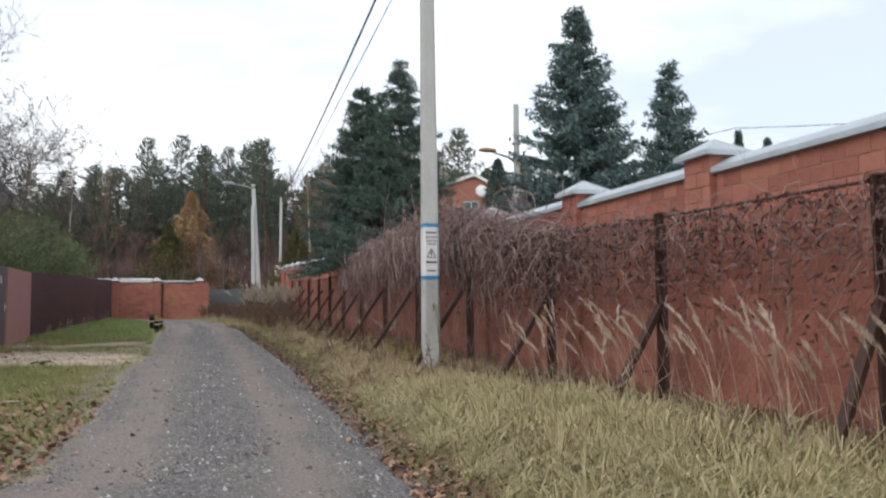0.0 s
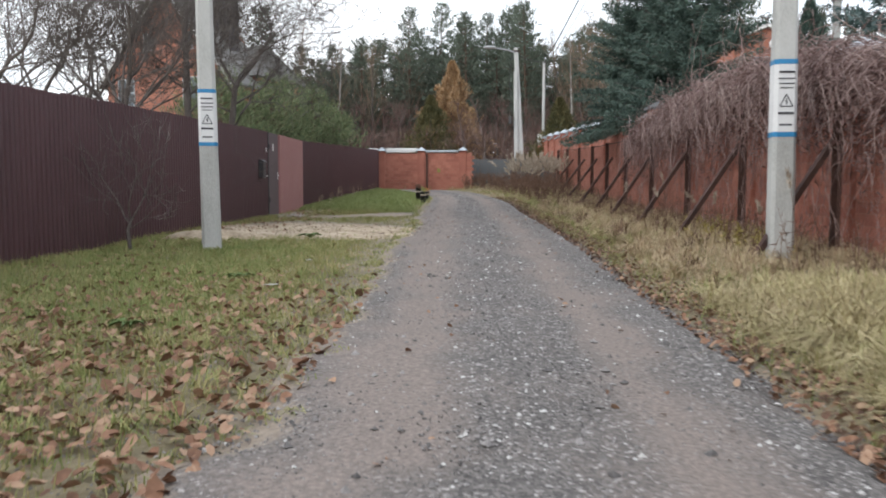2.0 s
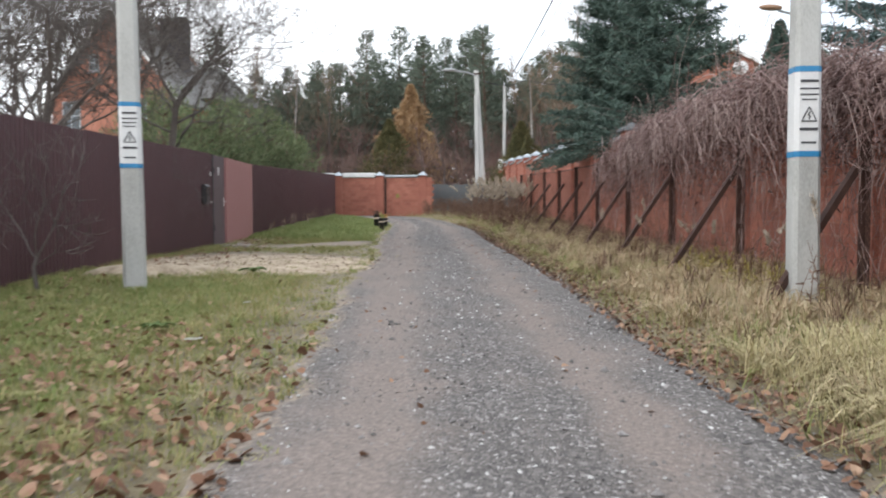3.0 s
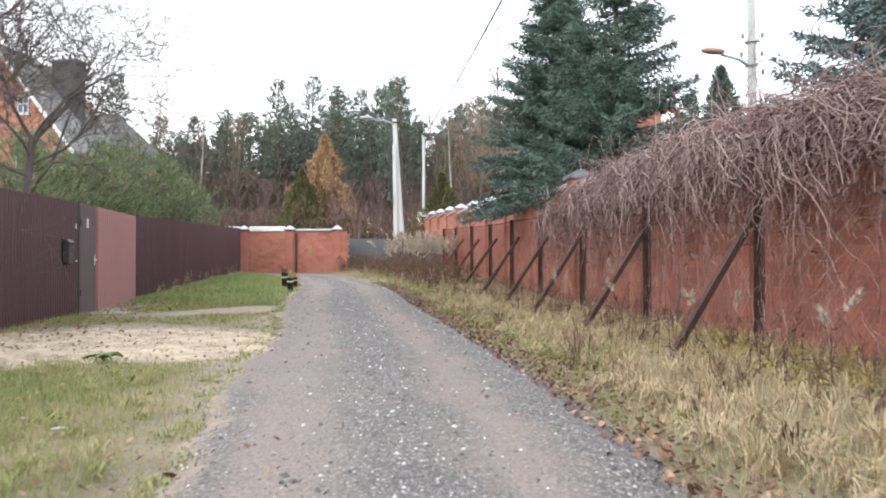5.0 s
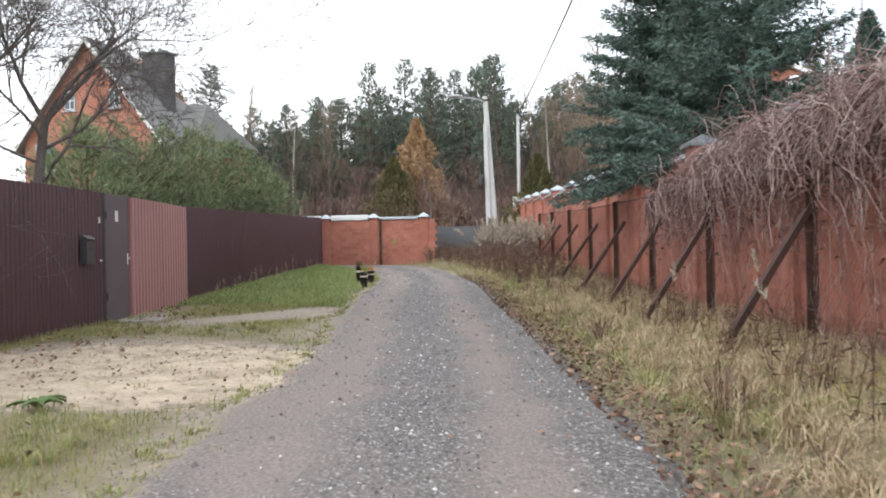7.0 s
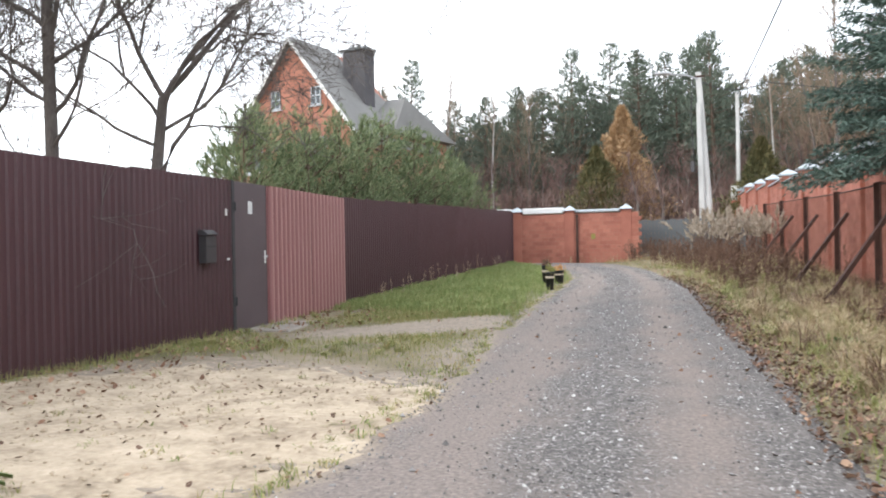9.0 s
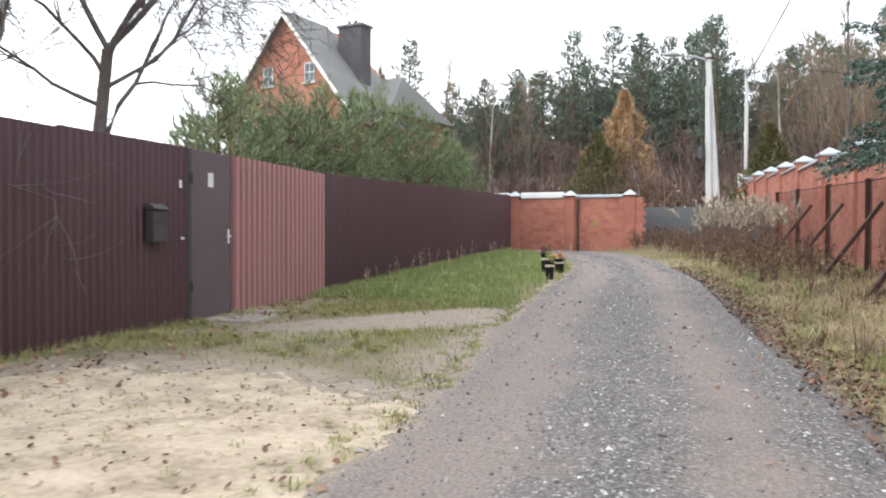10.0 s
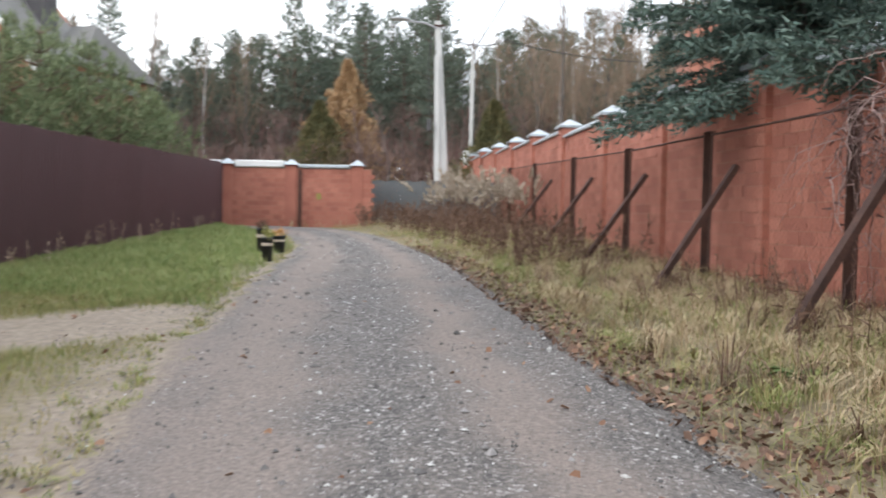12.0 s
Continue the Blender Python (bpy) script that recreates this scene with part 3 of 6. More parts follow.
def brick_wall():
    root = thing("wall_east", pose(0, 0, 0), "long orange-red brick wall with metal-capped pillars", "wall", kind="structure")
    one = mesh_bm("brick", box(bmesh.new(), 0, BRICK_L, 0, 0.012, 0, BRICK_H, 0.003), M["brick"])
    loose, nloose, picked = [], 0, 0
    cube_v = np.array([(x, y, z) for x in (0, 1) for y in (0, 1) for z in (0, 1)], float)
    cube_f = np.array([(0, 1, 3, 2), (4, 6, 7, 5), (0, 4, 5, 1), (2, 3, 7, 6), (0, 2, 6, 4), (1, 5, 7, 3)])
    for y0, y1 in zip(PILLARS, PILLARS[1:]):
        a, b, u, nrm = frame_of(y0, y1)
        length = (b - a).length
        z0 = float(at(GROUND, (y0 + y1) / 2)) - 0.25
        z1 = (cap_z(y0) + cap_z(y1)) / 2 - 0.17
        turn = Matrix.Translation(a) @ Matrix(((u.x, nrm.x, 0, 0), (u.y, nrm.y, 0, 0), (0, 0, 1, 0), (0, 0, 0, 1)))
        part("panel", boxed(0.2, length - 0.2, -0.25, 0, z0, z1), M["mortar"], root, m=turn)
        # sloping sheet-metal coping
        bm = bmesh.new()
        prof = [(0.07, 0.0), (0.07, 0.05), (-0.125, 0.16), (-0.32, 0.05), (-0.32, 0.0)]
        rows = [[bm.verts.new((x, py, z1 + pz)) for py, pz in prof] for x in (0.19, length - 0.19)]
        for q in range(5):
            bm.faces.new((rows[0][q], rows[0][(q + 1) % 5], rows[1][(q + 1) % 5], rows[1][q]))
        bm.faces.new(rows[0]), bm.faces.new(rows[1][::-1])
        part("coping", bm, M["zinc"], root, "folded grey metal coping", turn)
        rows_n = int((z1 - z0 - 0.02) / (BRICK_H + JOINT))
        for r in range(rows_n):
            z = z1 - (r + 1) * (BRICK_H + JOINT)
            x = 0.22 - (0.13 if r % 2 else 0.0)
            while x < length - 0.22:
                xa, xb = max(x, 0.215), min(x + BRICK_L, length - 0.215)
                if xb - xa > 0.05:
                    proud = float(rng.uniform(-0.003, 0.004))
                    if 6.6 < y0 + 3.4 and y1 < 12 and y0 > 5 and xb - xa > 0.249 and picked < 300 and z > 0.9:
                        ob = link("brick", one, root, turn @ pose(xa, -0.006 + proud, z))
                        picked += 1
                    else:
                        vv = cube_v * np.array([xb - xa, 0.01 + proud, BRICK_H]) + np.array([xa, -0.004, z])
                        w = np.array(turn)
                        loose.append((vv @ w[:3, :3].T + w[:3, 3], cube_f + nloose))
                        nloose += 8
                x += BRICK_L + JOINT
    for y in PILLARS:
        a, b, u, nrm = frame_of(y - 0.5, y + 0.5)
        c = Vector((float(at(WALL, y)), y, 0))
        z0, z1 = float(at(GROUND, y)) - 0.25, cap_z(y)
        turn = Matrix.Translation(c) @ Matrix(((u.x, nrm.x, 0, 0), (u.y, nrm.y, 0, 0), (0, 0, 1, 0), (0, 0, 0, 1)))
        part("pillar", boxed(-0.2, 0.2, -0.33, 0.07, z0, z1), M["mortar"], root, m=turn)
        for r in range(int((z1 - z0) / (BRICK_H + JOINT))):
            z = z1 - (r + 1) * (BRICK_H + JOINT) + 0.008
            cuts = (-0.212, -0.004, 0.006, 0.212) if r % 2 else (-0.212, -0.09, -0.08, 0.212)
            for xa, xb in ((cuts[0], cuts[1]), (cuts[2], cuts[3])):
                p = float(rng.uniform(0, 0.004))
                for vv in (cube_v * np.array([xb - xa, 0.015 + p, BRICK_H]) + np.array([xa, 0.068, z]),):
                    w = np.array(turn)
                    loose.append((vv @ w[:3, :3].T + w[:3, 3], cube_f + nloose))
                    nloose += 8
            for sx in (-0.212, 0.2):
                for ya, yb in ((-0.33, -0.14), (-0.13, 0.066)) if r % 2 else ((-0.33, -0.22), (-0.21, 0.066)):
                    vv = cube_v * np.array([0.012, yb - ya, BRICK_H]) + np.array([sx, ya, z])
                    w = np.array(turn)
                    loose.append((vv @ w[:3, :3].T + w[:3, 3], cube_f + nloose))
                    nloose += 8
        bm = bmesh.new()
        o = 0.29
        lo = [bm.verts.new((sx * o, sy * o - 0.13, z1 + dz)) for dz in (0.0, 0.05) for sx, sy in ((-1, -1), (1, -1), (1, 1), (-1, 1))]
        apex = bm.verts.new((0, -0.13, z1 + 0.22))
        bm.faces.new(lo[:4][::-1])
        for q in range(4):
            bm.faces.new((lo[q], lo[(q + 1) % 4], lo[4 + (q + 1) % 4], lo[4 + q]))
            bm.faces.new((lo[4 + q], lo[4 + (q + 1) % 4], apex))
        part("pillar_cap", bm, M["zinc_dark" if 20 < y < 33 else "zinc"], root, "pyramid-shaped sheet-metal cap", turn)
    v = np.concatenate([p[0] for p in loose])
    f = np.concatenate([p[1] for p in loose])
    tagged(link("bricks", mesh_np("bricks", v, f, M["brick_loose"]), root), kind="stuff")


brick_wall()

# ---------------------------------------------------------------- the wire fence with braces before the wall
POSTS = [0.2, 3.4, 6.24, 8.73, 11.0, 13.75, 16.6, 19.7, 22.8, 25.95, 28.95, 32.15, 35.8, 39.97, 44.0]
BRACES = [6.24, 8.73, 11.0, 13.75, 16.7, 19.7, 22.8, 25.3, 28.2, 31.3, 34.4, 38.0]


def post_top(y):
    return float(np.interp(y, [0, 8, 26, 32, 40, 44], [2.05, 2.1, 2.32, 2.42, 2.68, 2.8]))


def mesh_fence():
    root = thing("wire_fence", pose(0, 0, 0), "rusty brown wire fence with steel posts and slanting braces", "fence")
    for y in POSTS:
        x = float(mesh_x(y))
        z0 = float(ground_z(x, y))
        bm = bmesh.new()
        h = post_top(y) - z0
        box(bm, -0.06, 0.06, -0.006, 0.006, -0.1, h)
        box(bm, -0.006, 0.006, -0.09, -0.006, -0.1, h)
        box(bm, -0.05, 0.05, -0.05, 0.05, h, h + 0.012)
        part("post", bm, M["rust"], root, m=pose(x, y, z0, rz=-60 + float(rng.uniform(-6, 6))))
    for y in BRACES:
        x = float(mesh_x(y)) - 0.02
        top = Vector((x, y, post_top(y) - float(np.interp(y, [8.7, 14], [0.85, 0.42]))))
        foot = Vector((x - float(np.interp(y, [6.5, 8.7, 14], [0.65, 0.7, 0.95])), y - 0.5, 0))
        foot.z = float(ground_z(foot.x, foot.y)) + 0.02
        d = foot - top
        bm = bmesh.new()
        box(bm, -0.036, 0.036, -0.005, 0.005, 0, d.length)
        box(bm, 0.027, 0.036, -0.06, -0.005, 0, d.length)
        part("brace", bm, M["rust"], root, m=Matrix.Translation(top) @ d.to_track_quat("Z", "Y").to_matrix().to_4x4())
    for y0, y1 in zip(POSTS, POSTS[1:]):
        tube_part("top_rail", [([(float(mesh_x(y)), y, post_top(y) - 0.03) for y in (y0, y1)], [0.014, 0.014])], M["rust"], root, 4)
    wires = []
    for s in np.arange(0.2, 46, 0.085):
        for sg in (-1, 1):
            ya, yb = s, s + sg * 1.9
            if not (0 < yb < 44):
                continue
            za, zb = float(ground_z(mesh_x(ya), ya)) + 0.05, post_top(yb) - 0.03
            ym = (ya + yb) / 2
            wires.append(([(float(mesh_x(q)) - 0.006 * sg, q, z) for q, z in ((ya, za), (ym, (za + zb) / 2), (yb, zb))], [0.0016] * 3))
    tagged(tube_part("wire_mesh", wires, M["wire"], root, 3), kind="stuff")


mesh_fence()

# ---------------------------------------------------------------- the sheet-metal fence


def sheet_mesh(name, width, height, material, pitch=0.115, depth=0.022):
    """A profiled sheet: flat lands and raised ribs, with its real thickness."""
    xs, ys = [], []
    n = max(1, round(width / pitch))
    p = width / n
    for q in range(n):
        for fx, fy in ((0, 0), (0.42, 0), (0.56, 1), (0.84, 1), (0.98, 0)):
            xs.append((q + fx) * p)
            ys.append(fy * depth)
    xs.append(width)
    ys.append(0)
    k = len(xs)
    v = [(x, y + t, z) for t in (0, -0.004) for z in (0, height) for x, y in zip(xs, ys)]
    f = []
    for t, flip in ((0, False), (2 * k, True)):
        for q in range(k - 1):
            quad = (t + q, t + q + 1, t + k + q + 1, t + k + q)
            f.append(quad[::-1] if flip else quad)
    for q in range(k - 1):
        f.append((k + q, k + q + 1, 3 * k + q + 1, 3 * k + q))
    me = mesh_np(name, v, f, material)
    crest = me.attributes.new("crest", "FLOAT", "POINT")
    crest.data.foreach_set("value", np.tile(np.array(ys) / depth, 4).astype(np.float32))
    return me


def run_of(y0, y1):
    a = Vector((float(at(FENCE, y0)), y0, 0))
    b = Vector((float(at(FENCE, y1)), y1, 0))
    u = (b - a).normalized()
    n = Vector((u.y, -u.x, 0))
    return a, (b - a).length, Matrix(((u.x, n.x, 0, 0), (u.y, n.y, 0, 0), (0, 0, 1, 0), (0, 0, 0, 1)))


def fence_base(y):
    return float(np.interp(y, [-14, 10, 23, 27.4, 36, 43.8], [-0.05, 0.08, 0.25, 0.28, 0.6, 0.84]))


def fence_top(y):
    return float(np.interp(y, [-14, 11, 23, 27.4, 43.8], [2.18, 2.36, 2.525, 2.52, 2.91]))


def metal_fence():
    root = thing("sheet_fence", pose(0, 0, 0), "dark maroon profiled sheet-metal fence", "fence", kind="structure")
    mesh = sheet_mesh("panel", 1.15, 1.0, M["maroon"])
    for y0, y1 in ((-14, 11.6), (11.6, 22.98), (27.45, 43.7)):
        a, length, rot = run_of(y0, y1)
        n = round(length / 1.15)
        for q in range(n):
            t = (q + 0.5) / n
            y = y0 + (y1 - y0) * t
            z0, z1 = fence_base(y), fence_top(y)
            m = Matrix.Translation(a + rot.col[0].to_3d() * (length * q / n)) @ rot @ Matrix.Diagonal((length / n / 1.15 * 1.012, 1, z1 - z0 + float(rng.uniform(-0.012, 0.012)), 1))
            m = Matrix.Translation((0, 0, z0)) @ m
            link("panel", mesh, root, m)
        for q in range(0, n + 1, 2):
            y = y0 + (y1 - y0) * q / n
            p = a + rot.col[0].to_3d() * (length * q / n)
            part("post", boxed(-0.03, 0.03, -0.075, -0.012, fence_base(y) - 0.15, fence_top(y) - 0.06), M["slate_paint"], root, m=Matrix.Translation(p) @ rot)


metal_fence()


def gates():
    a, length, rot = run_of(23.0, 24.0)
    z0, z1 = 0.27, 2.5
    wicket = thing("door_1", Matrix.Translation(a + Vector((0, 0, z0))) @ rot, "plain slate-grey steel wicket door, closed", "door", kind="structure")
    part("leaf", box(bmesh.new(), 0.015, length - 0.01, -0.03, 0.02, 0, z1 - z0, 0.004), M["slate_paint"], wicket)
    bm = bmesh.new()
    box(bm, -0.06, 0.01, -0.06, 0.035, -0.15, z1 - z0 + 0.01)
    part("jamb", bm, M["cable"], wicket)
    for hz in (0.45, 1.85):
        bm = bmesh.new()
        bmesh.ops.create_cone(bm, cap_ends=True, segments=8, radius1=0.016, radius2=0.016, depth=0.13, matrix=pose(0.005, 0.045, hz))
        part("hinge", bm, M["cable"], wicket)
    bm = box(bmesh.new(), length - 0.09, length - 0.05, 0.02, 0.028, 1.0, 1.2)
    box(bm, length - 0.085, length - 0.055, 0.028, 0.06, 1.09, 1.12)
    box(bm, length - 0.17, length - 0.055, 0.05, 0.066, 1.09, 1.115, 0.004)
    part("handle", bm, M["white"], wicket, "pale metal lever handle")
    part("notice", boxed(length * 0.42, length * 0.42 + 0.13, 0.022, 0.026, 1.76, 1.95), M["paper"], wicket, "white paper notice")
    a, length, rot = run_of(24.02, 27.38)
    gate = thing("gate", Matrix.Translation(a + Vector((0, 0, 0.3))) @ rot, "faded rose-red double gate of profiled sheet", "gate")
    half = length / 2
    for q in range(2):
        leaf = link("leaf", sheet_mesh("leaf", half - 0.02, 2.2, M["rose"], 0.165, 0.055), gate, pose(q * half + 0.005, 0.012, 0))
        bm = bmesh.new()
        for xa, xb, za, zb in ((0, half - 0.02, 0, 0.05), (0, half - 0.02, 2.14, 2.19), (0, 0.05, 0.05, 2.14), (half - 0.07, half - 0.02, 0.05, 2.14)):
            box(bm, xa, xb, -0.045, -0.006, za, zb)
        part("leaf_frame", bm, M["slate_paint"], leaf)
    part("gap_strip", boxed(half - 0.014, half + 0.014, 0.045, 0.05, 0.35, 1.5), M["rust"], gate)
    part("gate_post", boxed(length, length + 0.06, -0.05, 0.03, -0.3, 2.22), M["cable"], gate)
    # letter box on the fence beside the wicket
    ay = 22.2
    p = Vector((float(at(FENCE, ay)), ay, 1.3))
    a, length, rot = run_of(20, 22.9)
    mail = thing("letter_box", Matrix.Translation(p) @ rot @ pose(0, 0.03, 0), "dark grey metal letter box on the sheet fence", "letter box")
    part("body", box(bmesh.new(), -0.13, 0.13, 0, 0.12, 0, 0.38, 0.008), M["mailbox"], mail)
    bm = bmesh.new()
    prof = [(0.0, 0.385), (0.145, 0.385), (0.145, 0.4), (0.06, 0.46), (0.0, 0.46)]
    lo = [[bm.verts.new((x, py, pz)) for py, pz in prof] for x in (-0.14, 0.14)]
    for q in range(5):
        bm.faces.new((lo[0][q], lo[0][(q + 1) % 5], lo[1][(q + 1) % 5], lo[1][q]))
    bm.faces.new(lo[0]), bm.faces.new(lo[1][::-1])
    part("lid", bm, M["mailbox"], mail)
    part("flap", boxed(-0.1, 0.1, 0.122, 0.128, 0.22, 0.24), M["cable"], mail)
    for (dy, dz, w, h) in ((22.78, 1.98, 0.045, 0.1), (22.82, 1.33, 0.07, 0.035)):
        q = Vector((float(at(FENCE, dy)), dy, dz))
        tagged(part("bell_plate", box(bmesh.new(), -w / 2, w / 2, 0.024, 0.04, 0, h, 0.003), M["white"], m=Matrix.Translation(q) @ rot), "small white plate on the sheet fence", "plate")
    a, length, rot = run_of(23.1, 27.4)
    for q in range(4):
        bm = box(bmesh.new(), 0, 1.0, 0.05, 0.8, -0.12, 0.06 + 0.012 * (q % 2), 0.02)
        x = 0.02 + q * 1.08
        tagged(part("concrete_slab", bm, M["slab"], m=Matrix.Translation(a + Vector((0, 0, 0.235)) + rot.col[0].to_3d() * x) @ rot @ pose(0, 0, 0, 0, 0, (-2, 1.5, -1, 2)[q])), "worn concrete slab before the gate", "slab", "slabs before the gate")


gates()

# ---------------------------------------------------------------- poles, lamps and cables


def tapered_pole(bm, h, w0, w1, d0, d1, lean=(0, 0)):
    """A concrete pole with chamfered corners."""
    def ring(w, d, z, o):
        c = 0.3 * w
        pts = [(-w / 2 + c * 0.5, -d / 2), (w / 2 - c * 0.5, -d / 2), (w / 2, -d / 2 + c * 0.5), (w / 2, d / 2 - c * 0.5), (w / 2 - c * 0.5, d / 2), (-w / 2 + c * 0.5, d / 2), (-w / 2, d / 2 - c * 0.5), (-w / 2, -d / 2 + c * 0.5)]
        return [bm.verts.new((x + o[0], y + o[1], z)) for x, y in pts]
    a, b = ring(w0, d0, -0.3, (0, 0)), ring(w1, d1, h, lean)
    for q in range(8):
        bm.faces.new((a[q], a[(q + 1) % 8], b[(q + 1) % 8], b[q]))
    bm.faces.new(b), bm.faces.new(a[::-1])
    return bm


def pole_with_notice(x, y, turn, z_lo, z_hi, lean, label):
    z0 = float(ground_z(x, y)) - 0.02
    root = thing("utility_pole", pose(x, y, z0, rz=turn), label, "utility pole", "concrete poles")
    part("shaft", tapered_pole(bmesh.new(), 8.2, 0.275, 0.18, 0.25, 0.17, lean), M["concrete"], root)
    w = 0.27
    lo, hi = z_lo - z0, z_hi - z0
    def shell(za, zb, grow):
        bm = bmesh.new()
        rows = []
        for z in (za, zb):
            t = (z + 0.3) / 8.5
            ww, dd = 0.275 + (0.18 - 0.275) * t + grow, 0.25 + (0.17 - 0.25) * t + grow
            ox, oy = lean[0] * t, lean[1] * t
            c = 0.15 * ww
            rows.append([bm.verts.new((px + ox, py + oy, z)) for px, py in ((-ww / 2, dd / 2 - c), (-ww / 2, -dd / 2 + c), (-ww / 2 + c, -dd / 2), (ww / 2 - c, -dd / 2), (ww / 2, -dd / 2 + c), (ww / 2, dd / 2 - c))])
        for q in range(5):
            bm.faces.new((rows[0][q], rows[0][q + 1], rows[1][q + 1], rows[1][q]))
        return bm
    notice = part("notice", shell(lo, hi, 0.006), M["paper"], root, "white printed notice wrapped round the pole")
    part("tape", shell(hi - 0.025, hi + 0.03, 0.01), M["tape"], root, "blue adhesive tape")
    part("tape", shell(lo - 0.03, lo + 0.025, 0.01), M["tape"], root, "blue adhesive tape")
    t = ((lo + hi) / 2 + 0.3) / 8.5
    fy = -(0.25 + (0.17 - 0.25) * t) / 2 - 0.006 + lean[1] * t
    cx = lean[0] * t
    hgt = hi - lo
    for fz, half, th in ((0.86, 0.085, 0.022), (0.77, 0.09, 0.014), (0.7, 0.085, 0.014), (0.64, 0.07, 0.012), (0.29, 0.085, 0.028), (0.13, 0.07, 0.02)):
        part("print_line", boxed(cx - half, cx + half, fy - 0.002, fy + 0.001, lo + fz * hgt - th / 2, lo + fz * hgt + th / 2), M["ink"], notice)
    bm = bmesh.new()
    c = lo + 0.46 * hgt
    for (xa, za), (xb, zb) in (((-0.07, -0.06), (0.07, -0.06)), ((0.07, -0.06), (0, 0.075)), ((0, 0.075), (-0.07, -0.06)), ((0.01, 0.03), (-0.012, -0.005)), ((-0.012, -0.005), (0.012, -0.01)), ((0.012, -0.01), (-0.005, -0.045))):
        d = Vector((xb - xa, 0, zb - za))
        side = Vector((-d.z, 0, d.x)).normalized() * 0.006
        p, q = Vector((cx + xa, fy - 0.003, c + za)), Vector((cx + xb, fy - 0.003, c + zb))
        bm.faces.new([bm.verts.new(k) for k in (p - side, q - side, q + side, p + side)])
    part("warning_triangle", bm, M["ink"], notice)
    return root


pole_with_notice(-0.2, 13.35, 12, 1.68, 2.48, (-0.05, 0.0), "grey concrete utility pole with a taped notice, beside dry grass")
pole_with_notice(-7.98, 13.93, 28, 1.71, 2.47, (-0.1, 0.0), "grey concrete utility pole with a taped notice, on the lawn")


def lamp_arm(root, base, tip, head_mat):
    base, tip = Vector(base), Vector(tip)
    pts = [tuple(base), tuple(base.lerp(tip, 0.4) + Vector((0, 0, 0.08))), tuple(tip)]
    tube_part("arm", [(pts, [0.05, 0.045, 0.04])], M["steel"], root, 6)
    d = (tip - base).normalized()
    bm = bmesh.new()
    bmesh.ops.create_uvsphere(bm, u_segments=12, v_segments=8, radius=1, matrix=Matrix.Diagonal((0.4, 0.15, 0.1, 1)))
    part("lamp_head", bm, head_mat, root, m=Matrix.Translation(tip + d * 0.25) @ Matrix.Rotation(math.atan2(d.y, d.x), 4, "Z"), smooth=True)


def lamp_post():
    x, y = -10.78, 50.6
    z0 = float(ground_z(x, y))
    root = thing("street_lamp", pose(x, y, z0), "whitish concrete lamp pole with a leaning strut", "street lamp")
    part("shaft", tapered_pole(bmesh.new(), 8.0, 0.3, 0.22, 0.28, 0.2, (-0.6, 0.5)), M["concrete_white"], root)
    part("strut", tapered_pole(bmesh.new(), 6.6, 0.28, 0.2, 0.26, 0.2, (-0.2, 0.35)), M["concrete_white"], root, m=pose(-0.34, -0.1, 0, 0, 0, 0))
    lamp_arm(root, (-0.6, 0.4, 7.7), (-1.75, 0.0, 7.95), M["steel"])
    bm = box(bmesh.new(), -0.9, -0.3, 0.35, 0.42, 7.75, 7.83)
    part("cross_arm", bm, M["rust"], root)
    bm = box(bmesh.new(), -0.52, -0.36, -0.28, -0.1, 3.6, 4.05, 0.01)
    part("meter_box", bm, M["mailbox"], root, m=pose(-0.3, 0, 0))
    tube_part("service_cable", [([(-0.75, 0.2, 7.7), (-0.85, 0.1, 6.2), (-0.74, 0.0, 4.2)], [0.02] * 3)], M["cable"], root, 5)


lamp_post()


def right_pole():
    x, y = 3.05, 33.2
    z0 = float(ground_z(x, y)) - 0.1
    root = thing("utility_pole", pose(x, y, z0), "tall grey concrete pole with insulators and an orange-brown lamp", "utility pole", "concrete poles")
    part("shaft", tapered_pole(bmesh.new(), 8.8, 0.3, 0.2, 0.28, 0.18), M["concrete"], root)
    for z in (6.5, 7.2):
        part("collar", boxed(-0.17, 0.17, -0.17, 0.17, z, z + 0.05), M["steel"], root)
    for dx, z in ((-0.3, 6.75), (0.28, 6.75), (-0.26, 7.3), (0.3, 7.3), (0.3, 6.2)):
        ins = tube_part("bracket", [([(0, -0.05, z - 0.1), (dx, -0.05, z - 0.1), (dx, -0.05, z + 0.05)], [0.012] * 3)], M["rust"], root, 5)
        bm = bmesh.new()
        bmesh.ops.create_cone(bm, cap_ends=True, segments=10, radius1=0.05, radius2=0.035, depth=0.13, matrix=pose(dx, -0.05, z + 0.1))
        part("insulator", bm, M["ceramic"], ins)
    lamp_arm(root, (0, 0, 6.45), (-0.95, -0.35, 6.8), M["lamp_body"])


right_pole()


def cable(points, sag, name="overhead_cable", r=0.02):
    paths = []
    for a, b in zip(points, points[1:]):
        a, b = np.array(a), np.array(b)
        t = np.linspace(0, 1, 15)[:, None]
        p = a + (b - a) * t
        p[:, 2] -= sag * 4 * (t * (1 - t))[:, 0]
        paths.append((p, [r] * 15))
    tagged(tube_part(name, paths, M["cable"], None, 5), "dark twisted overhead cable hung between poles", "cable")


